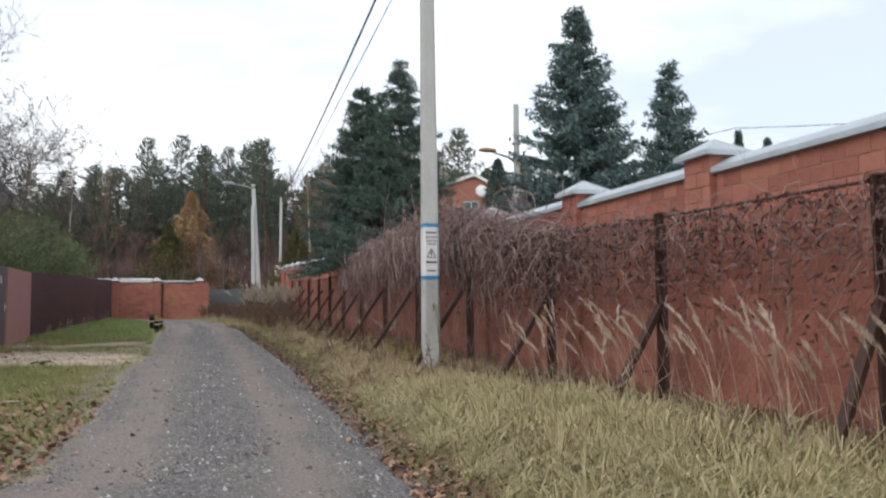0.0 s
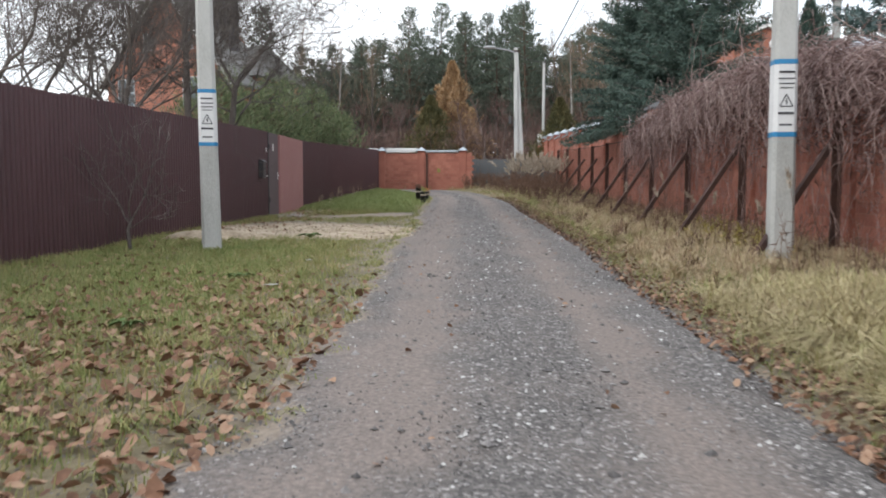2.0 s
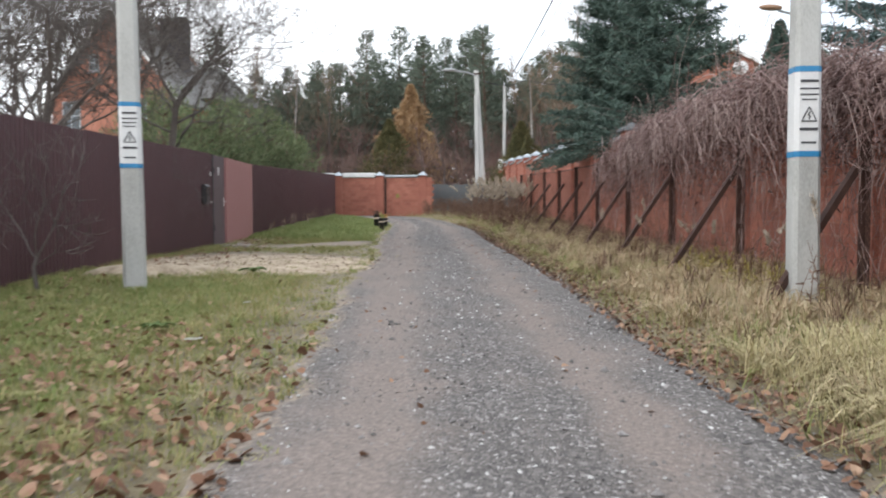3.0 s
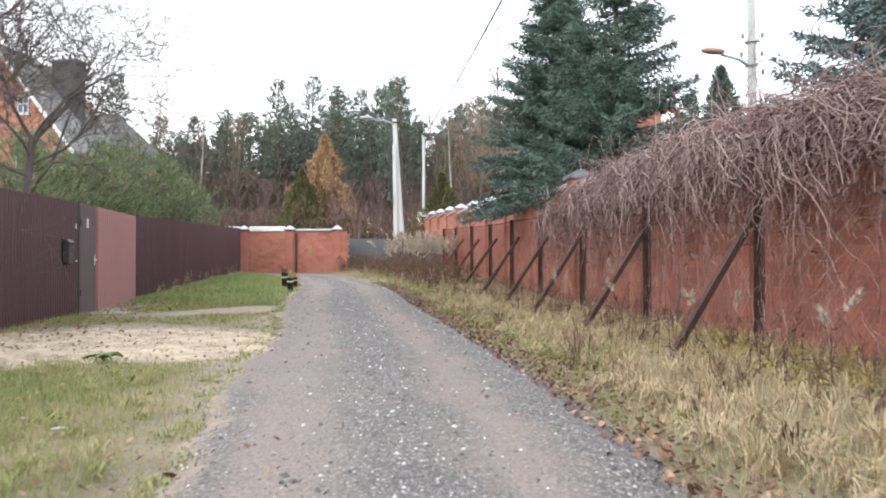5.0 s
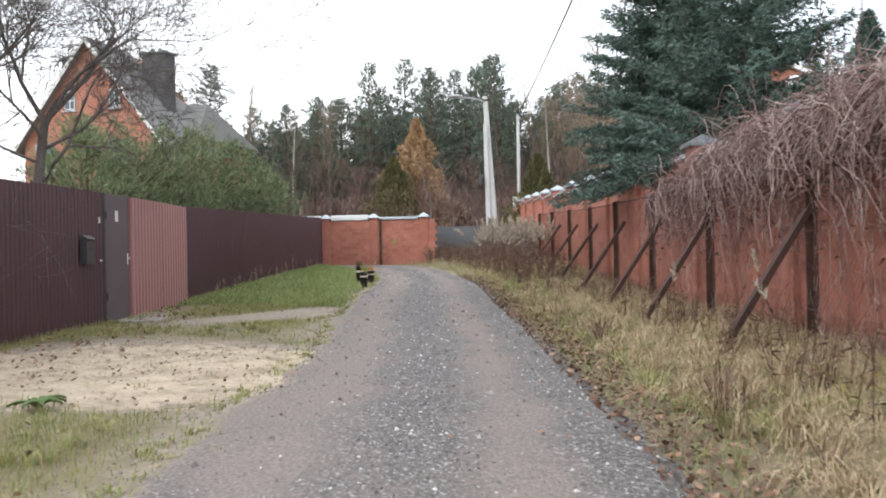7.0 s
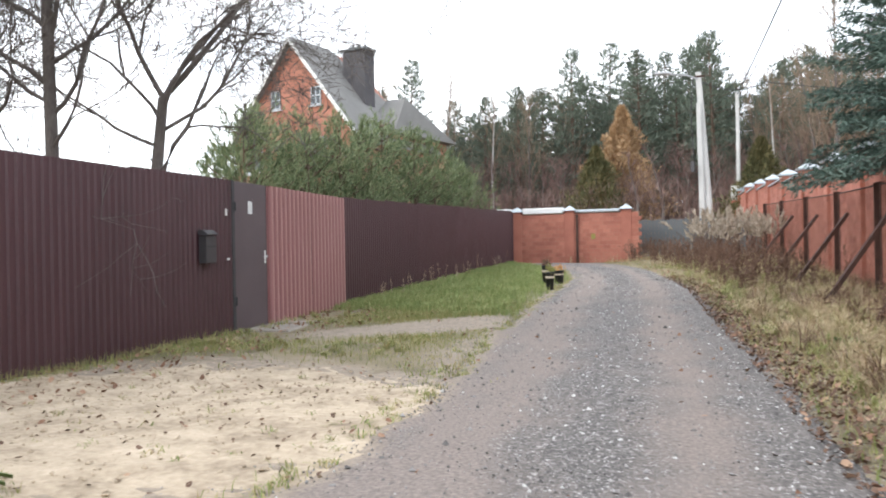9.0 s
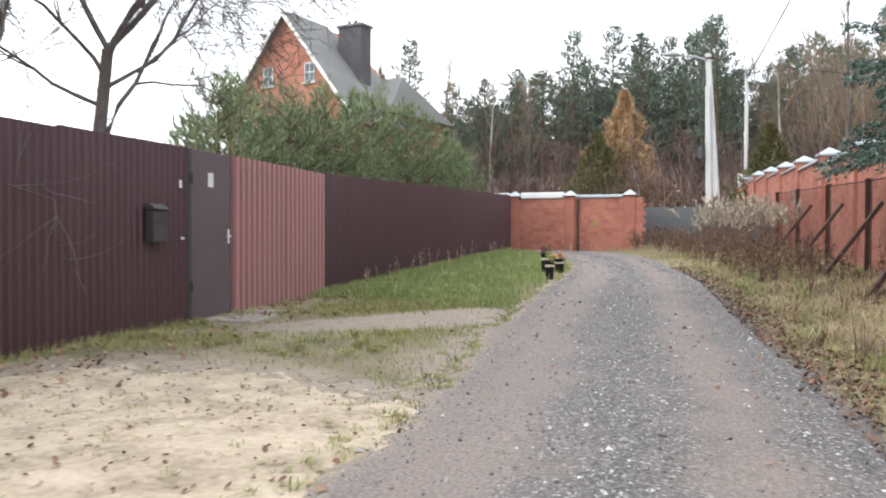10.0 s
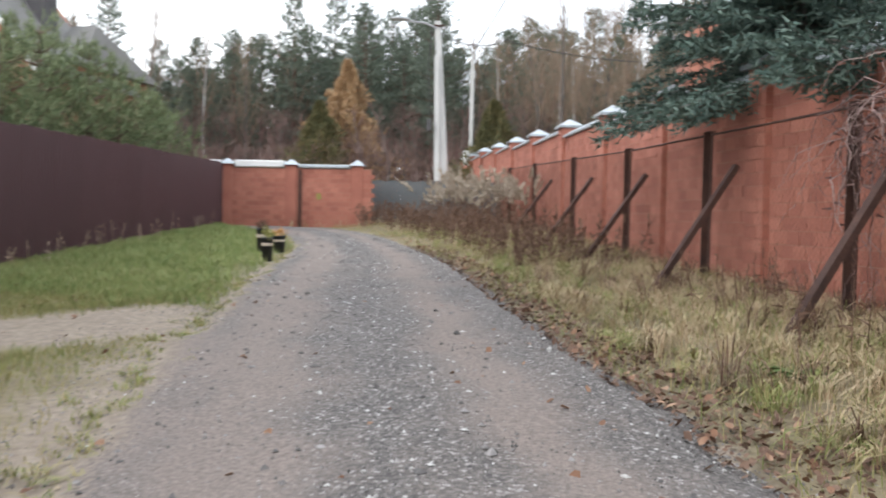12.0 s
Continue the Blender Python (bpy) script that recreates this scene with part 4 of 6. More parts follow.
cable([(1.5, -18, 7.7), (-0.25, 13.35, 7.95), (-10.9, 57.6, 9.0)], 0.3, r=0.028)
cable([(-0.25, 13.35, 7.2), (-10.9, 57.6, 8.7)], 0.3, r=0.012)
cable([(3.05, 33.2, 7.3), (9.5, 27, 7.0), (24, 21, 7.2)], 0.3, r=0.012)
cable([(-11.7, 51, 8.9), (-9.0, 54, 8.8), (1, 62, 9.4)], 0.5, r=0.02)

# ---------------------------------------------------------------- the far end of the lane


def far_wall():
    root = thing("wall_north", pose(0, 0, 0), "orange-red brick wall closing the lane, with pale metal coping", "wall", kind="structure")
    a, b = Vector((-19.42, 43.2, 0)), Vector((-12.22, 44.5, 0))
    u = (b - a).normalized()
    turn = Matrix.Translation(a) @ Matrix(((u.x, u.y, 0, 0), (u.y, -u.x, 0, 0), (0, 0, 1, 0), (0, 0, 0, 1)))
    length = (b - a).length
    part("panel", boxed(0, length, -0.25, 0, 0.5, 2.76), M["mortar"], root, m=turn)
    loose, cube_v = [], np.array([(x, y, z) for x in (0, 1) for y in (0, 1) for z in (0, 1)], float)
    cube_f = np.array([(0, 1, 3, 2), (4, 6, 7, 5), (0, 4, 5, 1), (2, 3, 7, 6), (0, 2, 6, 4), (1, 5, 7, 3)])
    w = np.array(turn)
    for r in range(15):
        for q in range(int(length / 0.261)):
            x = q * 0.261 + (0.13 if r % 2 else 0)
            vv = cube_v * np.array([0.25, 0.012, BRICK_H]) + np.array([x, 0, 0.5 + r * 0.149])
            loose.append(vv @ w[:3, :3].T + w[:3, 3])
    n = len(loose)
    f = (cube_f[None] + np.arange(n)[:, None, None] * 8).reshape(-1, 4)
    tagged(link("bricks", mesh_np("bricks", np.concatenate(loose), f, M["brick_loose"]), root), kind="stuff")
    for x in (2.65, 4.72, 6.86):
        part("pillar", boxed(x - 0.19, x + 0.19, -0.3, 0.045, 0.5, 2.86, bevel=0.006), M["brick"], root, m=turn)
        bm = bmesh.new()
        lo = [bm.verts.new((x + sx, sy - 0.12, 2.862)) for sx, sy in ((-0.27, -0.27), (0.27, -0.27), (0.27, 0.27), (-0.27, 0.27))]
        top = bm.verts.new((x, -0.12, 3.06))
        bm.faces.new(lo[::-1])
        for q in range(4):
            bm.faces.new((lo[q], lo[(q + 1) % 4], top))
        part("pillar_cap", bm, M["zinc"], root, m=turn)
    for x0, x1 in ((0, 2.42), (2.9, 4.5), (4.94, 6.64)):
        part("coping", boxed(x0, x1, -0.33, 0.09, 2.762, 2.99 if x0 < 4 else 2.88, bevel=0.03), M["white" if x0 < 4 else "zinc"], root, "pale metal coping", turn)
    part("downpipe", boxed(4.98, 5.06, 0.02, 0.1, 0.5, 2.7), M["rust"], root, m=turn)
    sign = part("plate", boxed(5.55, 5.7, 0.02, 0.03, 1.75, 1.95), M["tansy"], root, "small yellow plate", turn)
    grey = thing("grey_fence", pose(0, 0, 0), "weathered grey board fence beyond the lane", "fence")
    a, b = Vector((-13.9, 45.4, 0)), Vector((-8.2, 46.6, 0))
    u = (b - a).normalized()
    n = 44
    for q in range(n):
        p = a.lerp(b, q / n)
        h = 2.45 + 0.02 * math.sin(q * 1.7)
        part("board", boxed(0, 0.122, 0, 0.02, 0.6, h), M["fence_grey"], grey, m=Matrix.Translation(p) @ Matrix.Rotation(math.atan2(u.y, u.x), 4, "Z"))
    part("rail", boxed(0, (b - a).length, 0.022, 0.06, 2.0, 2.08), M["fence_grey"], grey, m=Matrix.Translation(a) @ Matrix.Rotation(math.atan2(u.y, u.x), 4, "Z"))


far_wall()


def planter(x, y, r, h, flowers, label, stem=True):
    z0 = float(ground_z(x, y)) - 0.01
    root = thing("bucket_planter", pose(x, y, z0), label, "planter", "planters beside the lane")
    bm = bmesh.new()
    prof = [(r * 0.82, 0), (r, h - 0.03), (r * 1.08, h - 0.03), (r * 1.08, h), (r * 0.95, h), (r * 0.9, h - 0.06)]
    rings = [[bm.verts.new((q * math.cos(a), q * math.sin(a), z)) for a in np.arange(14) * 2 * math.pi / 14] for q, z in prof]
    for ra, rb in zip(rings, rings[1:]):
        for q in range(14):
            bm.faces.new((ra[q], ra[(q + 1) % 14], rb[(q + 1) % 14], rb[q]))
    bm.faces.new(rings[0][::-1]), bm.faces.new(rings[-1])
    part("bucket", bm, M["black_plastic"], root, smooth=True)
    band = bmesh.new()
    lo, hi = [[band.verts.new((q * math.cos(a), q * math.sin(a), z)) for a in np.arange(14) * 2 * math.pi / 14] for q, z in ((r * 0.985, h * 0.66), (r * 1.02, h * 0.78))]
    for q in range(14):
        band.faces.new((lo[q], lo[(q + 1) % 14], hi[(q + 1) % 14], hi[q]))
    part("band", band, M["fluff"], root, "pale yellowish label band", smooth=True)
    g = np.random.default_rng(int(h * 1000))
    n = 160
    c = g.normal(0, 1, (n, 3)) * np.array([r * 0.5, r * 0.5, 0.05]) + np.array([0, 0, h + 0.06])
    v, f = needles(c, g.normal(0, 1, (n, 3)), 0.05, 0.03, g, 1.0)
    tagged(link("foliage", mesh_np("foliage", v, f, M[flowers]), root), kind="stuff")


planter(-10.6, 31.75, 0.1, 0.42, "yellow_green", "tall black bucket planter with yellow-green plants")
planter(-11.2, 33.0, 0.11, 0.5, "stalk", "black bucket planter with withered plants")
planter(-11.1, 33.6, 0.12, 0.34, "orange_flower", "low black bucket planter with orange and yellow flowers")

# ---------------------------------------------------------------- houses


def window(root, x0, x1, z0, z1, y, bars=1):
    win = link("window", mesh_bm("window", boxed(x0, x1, y - 0.02, y + 0.02, z0, z1), M["pane"]), root)
    bm = bmesh.new()
    t = 0.06
    for a, b, c, d in ((x0 - t, x1 + t, z0 - t, z0), (x0 - t, x1 + t, z1, z1 + t), (x0 - t, x0, z0, z1), (x1, x1 + t, z0, z1)):
        box(bm, a, b, y - 0.08, y + 0.03, c, d)
    for q in range(bars):
        xm = x0 + (x1 - x0) * (q + 1) / (bars + 1)
        box(bm, xm - 0.03, xm + 0.03, y - 0.06, y - 0.022, z0, z1)
    box(bm, x0, x1, y - 0.058, y - 0.024, (z0 + z1) / 2 - 0.03, (z0 + z1) / 2 + 0.03)
    part("window_frame", bm, M["zinc"], win)
    part("sill", boxed(x0 - 0.2, x1 + 0.2, y - 0.2, y + 0.02, z0 - 0.2, z0 - 0.122), M["zinc"], win)
    return win


def big_house():
    root = thing("house", pose(0, 0, 0), "large orange-red brick house with a steep grey roof and dark chimneys", "house")
    xr, zr, xe, ze, y0, y1 = -40.1, 16.1, 5.4, 9.4, 58.6, 66.0
    bm = bmesh.new()
    prof = [(xr - xe + 0.1, 1.0), (xr + xe - 0.1, 1.0), (xr + xe - 0.1, ze), (xr, zr - 0.15), (xr - xe + 0.1, ze)]
    rows = [[bm.verts.new((x, y, z)) for x, z in prof] for y in (y0, y1)]
    for q in range(5):
        bm.faces.new((rows[0][q], rows[0][(q + 1) % 5], rows[1][(q + 1) % 5], rows[1][q]))
    bm.faces.new(rows[0]), bm.faces.new(rows[1][::-1])
    part("wall", bm, M["house_brick"], root)
    for s in (-1, 1):
        bm = bmesh.new()
        lo, hi, d = Vector((xr + s * (xe + 0.5), 0, ze - 0.6)), Vector((xr, 0, zr + 0.12)), 0.22
        pts = []
        for y, k in ((y0 - 0.5, hi), (y1 - 3.2, hi), (y1 + 2.5, None)):
            if k is not None:
                pts.append((Vector((lo.x, y, lo.z)), Vector((hi.x, y, hi.z))))
        a, b = pts
        e = Vector((lo.x, y1 + 2.5, lo.z))
        top = [bm.verts.new(p) for p in (a[0], e, b[1], a[1])]
        bot = [bm.verts.new(p - Vector((0, 0, d))) for p in (a[0], e, b[1], a[1])]
        bm.faces.new(top), bm.faces.new(bot[::-1])
        for q in range(4):
            bm.faces.new((top[q], top[(q + 1) % 4], bot[(q + 1) % 4], bot[q]))
        part("roof", bm, M["roof"], root)
        bm = bmesh.new()
        o = Vector((0, y0 - 0.56, 0))
        q4 = [lo + o, hi + o, hi + o - Vector((0, 0, 0.36)), lo + o - Vector((0, 0, 0.36))]
        fr = [bm.verts.new(p) for p in q4]
        bk = [bm.verts.new(p + Vector((0, 0.05, 0))) for p in q4]
        bm.faces.new(fr), bm.faces.new(bk[::-1])
        for q in range(4):
            bm.faces.new((fr[q], fr[(q + 1) % 4], bk[(q + 1) % 4], bk[q]))
        part("barge_board", bm, M["white"], root, "white barge board")
    bm = bmesh.new()
    hip = [bm.verts.new(p) for p in ((xr - xe - 0.5, y1 + 2.5, ze - 0.62), (xr + xe + 0.5, y1 + 2.5, ze - 0.62), (xr, y1 - 3.2, zr + 0.1))]
    bm.faces.new(hip)
    part("roof", bm, M["roof"], root)
    for x, y, z0, z1, w in ((-37.45, 62.6, 9.5, 15.9, 0.95), (-42.9, 61.4, 9.5, 15.7, 1.2)):
        bm = box(bmesh.new(), x - w, x + w, y - 0.6, y + 0.6, z0, z1 - 0.25, 0.02)
        chim = part("chimney", bm, M["chimney"], root, "dark grey clad chimney")
        part("chimney_cap", boxed(x - w - 0.14, x + w + 0.14, y - 0.74, y + 0.74, z1 - 0.25, z1 - 0.08, bevel=0.03), M["zinc_dark"], chim)
        for dx in (-0.45, 0.1):
            bm = bmesh.new()
            bmesh.ops.create_cone(bm, cap_ends=True, segments=10, radius1=0.16, radius2=0.1, depth=0.4, matrix=pose(x + dx, y, z1 + 0.1))
            part("flue", bm, M["zinc_dark"], chim)
    window(root, -42.0, -41.3, 11.5, 12.6, y0)
    window(root, -38.5, -37.8, 11.5, 12.6, y0)
    window(root, -44.4, -43.0, 7.2, 9.2, y0)
    window(root, -38.6, -37.4, 7.2, 9.2, y0)
    # lower wing
    part("wing_wall", boxed(-36.6, -34.6, 62.2, 70, 1.0, 10.2), M["house_brick"], root)
    bm = bmesh.new()
    pr = [(-36.6, 61.6, 9.6), (-33.9, 61.6, 9.6), (-33.9, 70.5, 9.6), (-36.6, 70.5, 9.6)]
    lo = [bm.verts.new(p) for p in pr]
    ra, rb = bm.verts.new((-36.2, 64.2, 12.3)), bm.verts.new((-34.6, 64.2, 12.3))
    for fc in ((lo[0], lo[1], rb, ra), (lo[1], lo[2], rb), (lo[2], lo[3], ra, rb), (lo[3], lo[0], ra)):
        bm.faces.new(fc)
    bm.faces.new(lo[::-1])
    part("wing_roof", bm, M["roof"], root)


big_house()


def small_house():
    root = thing("garden_house", pose(0, 0, 0), "red-brick gable with white trim, a window and a dish", "house")
    xa, xl, xr, za, zl, zr, y0 = 2.0, -0.5, 3.2, 8.95, 8.1, 8.3, 48.0
    bm = bmesh.new()
    prof = [(xl - 1.5, 0.8), (xr - 0.15, 0.8), (xr - 0.15, zr), (xa, za - 0.1), (xl, zl - 0.1), (xl - 1.5, zl - 0.1)]
    rows = [[bm.verts.new((x, y, z)) for x, z in prof] for y in (y0, y0 + 5)]
    for q in range(6):
        bm.faces.new((rows[0][q], rows[0][(q + 1) % 6], rows[1][(q + 1) % 6], rows[1][q]))
    bm.faces.new(rows[0]), bm.faces.new(rows[1][::-1])
    part("wall", bm, M["house_brick"], root)
    for (x0, z0), (x1, z1) in (((xl - 0.1, zl), (xa, za)), ((xa, za), (xr + 0.1, zr - 0.05))):
        bm = bmesh.new()
        pts = [(x0, y0 - 0.25, z0), (x1, y0 - 0.25, z1), (x1, y0 + 5.2, z1), (x0, y0 + 5.2, z0)]
        top = [bm.verts.new((x, y, z + 0.12)) for x, y, z in pts]
        bot = [bm.verts.new((x, y, z - 0.06)) for x, y, z in pts]
        bm.faces.new(top), bm.faces.new(bot[::-1])
        for q in range(4):
            bm.faces.new((top[q], top[(q + 1) % 4], bot[(q + 1) % 4], bot[q]))
        part("roof", bm, M["white"], root, "white-edged roof slab")
    bm = bmesh.new()
    bmesh.ops.create_uvsphere(bm, u_segments=16, v_segments=8, radius=0.36, matrix=pose(2.4, y0 - 0.35, 8.0, 80) @ Matrix.Diagonal((1, 1, 0.25, 1)))
    part("dish", bm, M["white"], root, "white satellite dish", smooth=True)
    window(root, 1.45, 2.2, 6.6, 7.4, y0)


small_house()

# ---------------------------------------------------------------- trees


def spruce_mesh(seed, h, r0, dense=1.0, start=0.04, droop=0.0, fine=False):
    g = np.random.default_rng(seed)
    vs, fs, base, limbs = [], [], 0, []
    z = h * start
    while z < h * 0.985:
        k = 1 - z / h
        for q in range(int((6 + 6 * k) * dense)):
            L = r0 * (min(1.0, k * 1.1) ** 1.0) * g.uniform(0.72, 1.15) + 0.12
            a = g.uniform(0, 2 * math.pi)
            out = np.array([math.cos(a), math.sin(a), 0])
            s = np.arange(0.1, 1.0, max(0.05, 0.12 / L / dense))
            rise = 0.35 * (1 - k) - 0.1
            pts = out[None] * (s * L)[:, None] + np.array([0, 0, z + g.uniform(-0.1, 0.1)])
            pts[:, 2] += L * (rise * s - 0.22 * s + 0.3 * s * s - droop * max(0, k - 0.45) * s ** 1.6)
            limbs.append((np.array([pts[0] * [0.1, 0.1, 1], pts[len(pts) // 2], pts[-1]]), [0.012 + 0.02 * k, 0.01 + 0.008 * k, 0.004]))
            side = np.array([-out[1], out[0], 0])
            for sg in (-1, 1):
                sl = (0.36 * (1 - s) * min(1.0, L) + 0.13) * g.uniform(0.7, 1.2, len(s))
                d = unit(out[None] * 0.75 + side[None] * sg * 0.9 + np.array([0, 0, -0.22]))
                steps = 11 if fine else 6
                for t in np.arange(steps) / steps:
                    c = pts + d * (sl * t)[:, None]
                    v, f = needles(c + g.normal(0, 0.028, c.shape) * [1, 1, 1.5], d + np.array([0, 0, -0.05]), sl * 0.12 + 0.1 if fine else sl * 0.3 + 0.1, 0.03 if fine else 0.055, g, 0.6)
                    vs.append(v), fs.append(f + base)
                    base += len(v)
            v, f = needles(pts, np.repeat(out[None], len(pts), 0), 0.16, 0.05, g, 0.5)
            vs.append(v), fs.append(f + base)
            base += len(v)
        z += 0.18 + 0.08 * k
    return np.concatenate(vs), np.concatenate(fs), limbs


def spruce(x, y, h, r0, seed, material, label, dense=1.0, start=0.05, droop=0.0, fine=False):
    z0 = float(ground_z(x, y)) - 0.05
    root = thing("spruce_tree", pose(x, y, z0), label, "tree", "spruces behind the wall")
    v, f, limbs = spruce_mesh(seed, h, r0, dense, start, droop, fine)
    trunk = [([(0, 0, 0), (0, 0, h * 0.5), (0, 0, h)], [0.035 + h * 0.013, h * 0.009, 0.012])]
    tube_part("trunk", trunk, M["bark"], root, 8)
    tagged(tube_part("branchwork", limbs, M["bark"], root, 3), kind="stuff")
    tagged(link("crown", mesh_np("crown", v, f, M[material]), root), kind="stuff")


spruce(-2.7, 29.3, 8.75, 3.0, 11, "spruce_green", "tall dark green spruce overhanging the brick wall", 1.2, start=0.3, droop=1.5, fine=True)
spruce(-1.25, 27.0, 8.9, 3.0, 12, "spruce_green", "tall dark green spruce behind the brick wall", 1.0, start=0.25, fine=True)
spruce(-2.2, 31.6, 9.0, 1.6, 15, "spruce_green", "slim dark green spruce behind the brick wall", 0.9, start=0.27)
spruce(4.0, 24.6, 9.9, 3.4, 13, "spruce_blue", "large blue-grey spruce behind the brick wall", 1.0, start=0.1)
spruce(7.3, 26.5, 8.7, 2.7, 14, "spruce_blue", "smaller blue-grey spruce behind the brick wall", 0.9, start=0.1)
spruce(6.4, 31.5, 8.2, 2.6, 16, "spruce_green", "dark green spruce behind the brick wall", 0.8)


def cone_bush(x, y, h, r, seed, material, name, label, n=5200, size=0.2, lumps=0.22, group=""):
    """An upright crown of small sprays set over a lumpy cone, on a short trunk."""
    g = np.random.default_rng(seed)
    z0 = float(ground_z(x, y)) - 0.05
    root = thing(name, pose(x, y, z0), label, "tree", group)
    t = g.uniform(0, 1, n) ** 0.8
    a = g.uniform(0, 2 * math.pi, n)
    bough = np.floor(t * 26) + np.floor(a * 2.2) * 31
    rad = r * np.minimum(1, (1 - t) * 1.5 + 0.03) * (0.8 + 0.4 * np.modf(np.sin(bough * 12.9898 + seed) * 43758.5)[0] ** 2) * (1 + lumps * np.sin(a * 3 + t * 9 + seed) + lumps * np.sin(a * 5 - t * 17)) * np.sqrt(g.uniform(0.3, 1, n))
    c = np.stack([np.cos(a) * rad, np.sin(a) * rad, 0.15 + t * (h - 0.2)], 1)
    way = np.stack([np.cos(a) * 0.5, np.sin(a) * 0.5, np.full(n, 0.8)], 1)
    v, f = needles(c, way, size, size * 0.32, g, 0.45)
    tube_part("trunk", [([(0, 0, 0), (0, 0, h * 0.9)], [0.05 + h * 0.008, 0.015])], M["bark"], root, 6)
    tagged(link("crown", mesh_np("crown", v, f, M[material]), root), kind="stuff")


cone_bush(2.4, 34.5, 6.7, 1.45, 21, "spruce_green", "cypress_tree", "columnar dark green conifer behind the brick wall", 6000, 0.2)
cone_bush(13.1, 36.5, 8.2, 1.0, 22, "spruce_green", "cypress_tree", "columnar dark green conifer behind the brick wall", 4000, 0.22)
cone_bush(14.5, 36.8, 7.9, 1.0, 23, "spruce_green", "cypress_tree", "columnar dark green conifer behind the brick wall", 4000, 0.22)
cone_bush(-21.8, 73.5, 10.4, 2.7, 24, "larch_gold", "larch_tree", "golden autumn larch at the edge of the woods", 15000, 0.3, 0.34)
cone_bush(-22.6, 70.0, 7.2, 2.5, 25, "thuja", "thuja_tree", "dark bronze-green rounded conifer beside the larch", 12000, 0.24)
cone_bush(-9.8, 57.5, 5.6, 1.9, 26, "thuja", "thuja_tree", "dark olive rounded conifer behind the brick wall", 10000, 0.22)


def limb_paths(g, start, way, length, radius, depth, out, spread=0.75, up=0.12, droop=0.0, wig=0.14, twig=0.0055):
    """Crooked limbs, each forking into thinner ones."""
    n = 6 if depth > 2 else 4
    pts, d = [np.array(start, float)], unit(np.array(way, float))
    for q in range(n):
        d = unit(d + g.normal(0, wig, 3) + np.array([0, 0, up - droop * q / n]))
        pts.append(pts[-1] + d * length / n)
    rad = radius * np.linspace(1, 0.5, n + 1)
    out.append((np.array(pts), rad))
    if depth <= 0:
        return
    for q in range(4 if depth > 3 else 3):
        i = int(g.integers(1 if n < 5 else 2, n + 1))
        w = unit(unit(pts[i] - pts[i - 1]) + g.normal(0, spread, 3))
        limb_paths(g, pts[i], w, length * g.uniform(0.55, 0.85), max(twig, rad[i] * g.uniform(0.45, 0.7)), depth - 1, out, spread, up, droop, wig, twig)


def bare_tree(x, y, trunk_h, lean, seed, r, label, limbs, depth=4, material="bark", spread=0.6, name="bare_tree", droop=0.0, wig=0.17):
    g = np.random.default_rng(seed)
    z0 = float(ground_z(x, y)) - 0.05
    root = thing(name, pose(x, y, z0), label, "tree")
    top = np.array([lean[0], lean[1], trunk_h])
    mid = top * 0.5 + g.normal(0, 0.05, 3)
    tube_part("trunk", [([(0, 0, 0), mid, top], [r, r * 0.85, r * 0.7])], M[material], root, 8)
    out = []
    for way, length, rr, at_h in limbs:
        limb_paths(g, top * at_h, way, length, rr, depth, out, spread, 0.08, droop, wig)
    tagged(tube_part("branchwork", [p for p in out if p[1][0] > 0.012], M[material], root, 5), kind="stuff")
    tagged(tube_part("twig_crown", [p for p in out if p[1][0] <= 0.012], M[material], root, 3), kind="stuff")
    return root


bare_tree(-12.7, 21.9, 3.4, (0.3, 0.17), 31, 0.1, "bare spreading fruit tree behind the sheet fence",
          [((0.75, 0.42, 0.75), 2.6, 0.05, 1.0), ((0.9, 0.5, 0.35), 2.1, 0.032, 0.86), ((-0.55, -0.32, 0.95), 2.2, 0.042, 1.0), ((0.1, 0.3, 1.0), 1.9, 0.034, 1.0), ((-0.8, -0.5, 0.45), 1.9, 0.028, 0.8), ((0.5, 0.2, 0.95), 2.2, 0.038, 0.95), ((0.55, 0.3, 0.8), 2.0, 0.04, 0.62), ((-0.2, -0.6, 0.7), 1.6, 0.03, 0.9)], 5, spread=0.55, droop=0.16, wig=0.2)
bare_tree(-12.9, 20.6, 4.6, (0.05, 0.0), 32, 0.1, "bare tree with a straight grey trunk behind the sheet fence",
          [((0.1, 0.05, 1.0), 2.2, 0.07, 1.0), ((-0.7, -0.5, 0.7), 1.8, 0.035, 0.75), ((0.7, 0.4, 0.6), 1.8, 0.035, 0.65), ((-0.6, -0.8, 0.4), 1.5, 0.03, 0.7), ((0.4, 0.4, 0.9), 1.9, 0.04, 0.85), ((0.6, 0.1, 0.5), 1.6, 0.03, 0.55), ((0.75, 0.5, 0.5), 2.0, 0.035, 0.8), ((-0.8, -0.3, 0.6), 1.9, 0.035, 0.9)], 5, spread=0.5)
bare_tree(-11.7, 16.6, 2.3, (0.1, 0.1), 33, 0.08, "bare fruit tree behind the sheet fence",
          [((0.3, 0.2, 1.0), 2.1, 0.05, 1.0), ((-0.6, 0.4, 0.8), 1.8, 0.04, 1.0), ((0.6, -0.3, 0.7), 1.6, 0.035, 0.9), ((-0.5, -0.6, 0.7), 1.6, 0.035, 0.95), ((0.7, 0.4, 0.6), 1.8, 0.04, 0.95)], 5, spread=0.5)
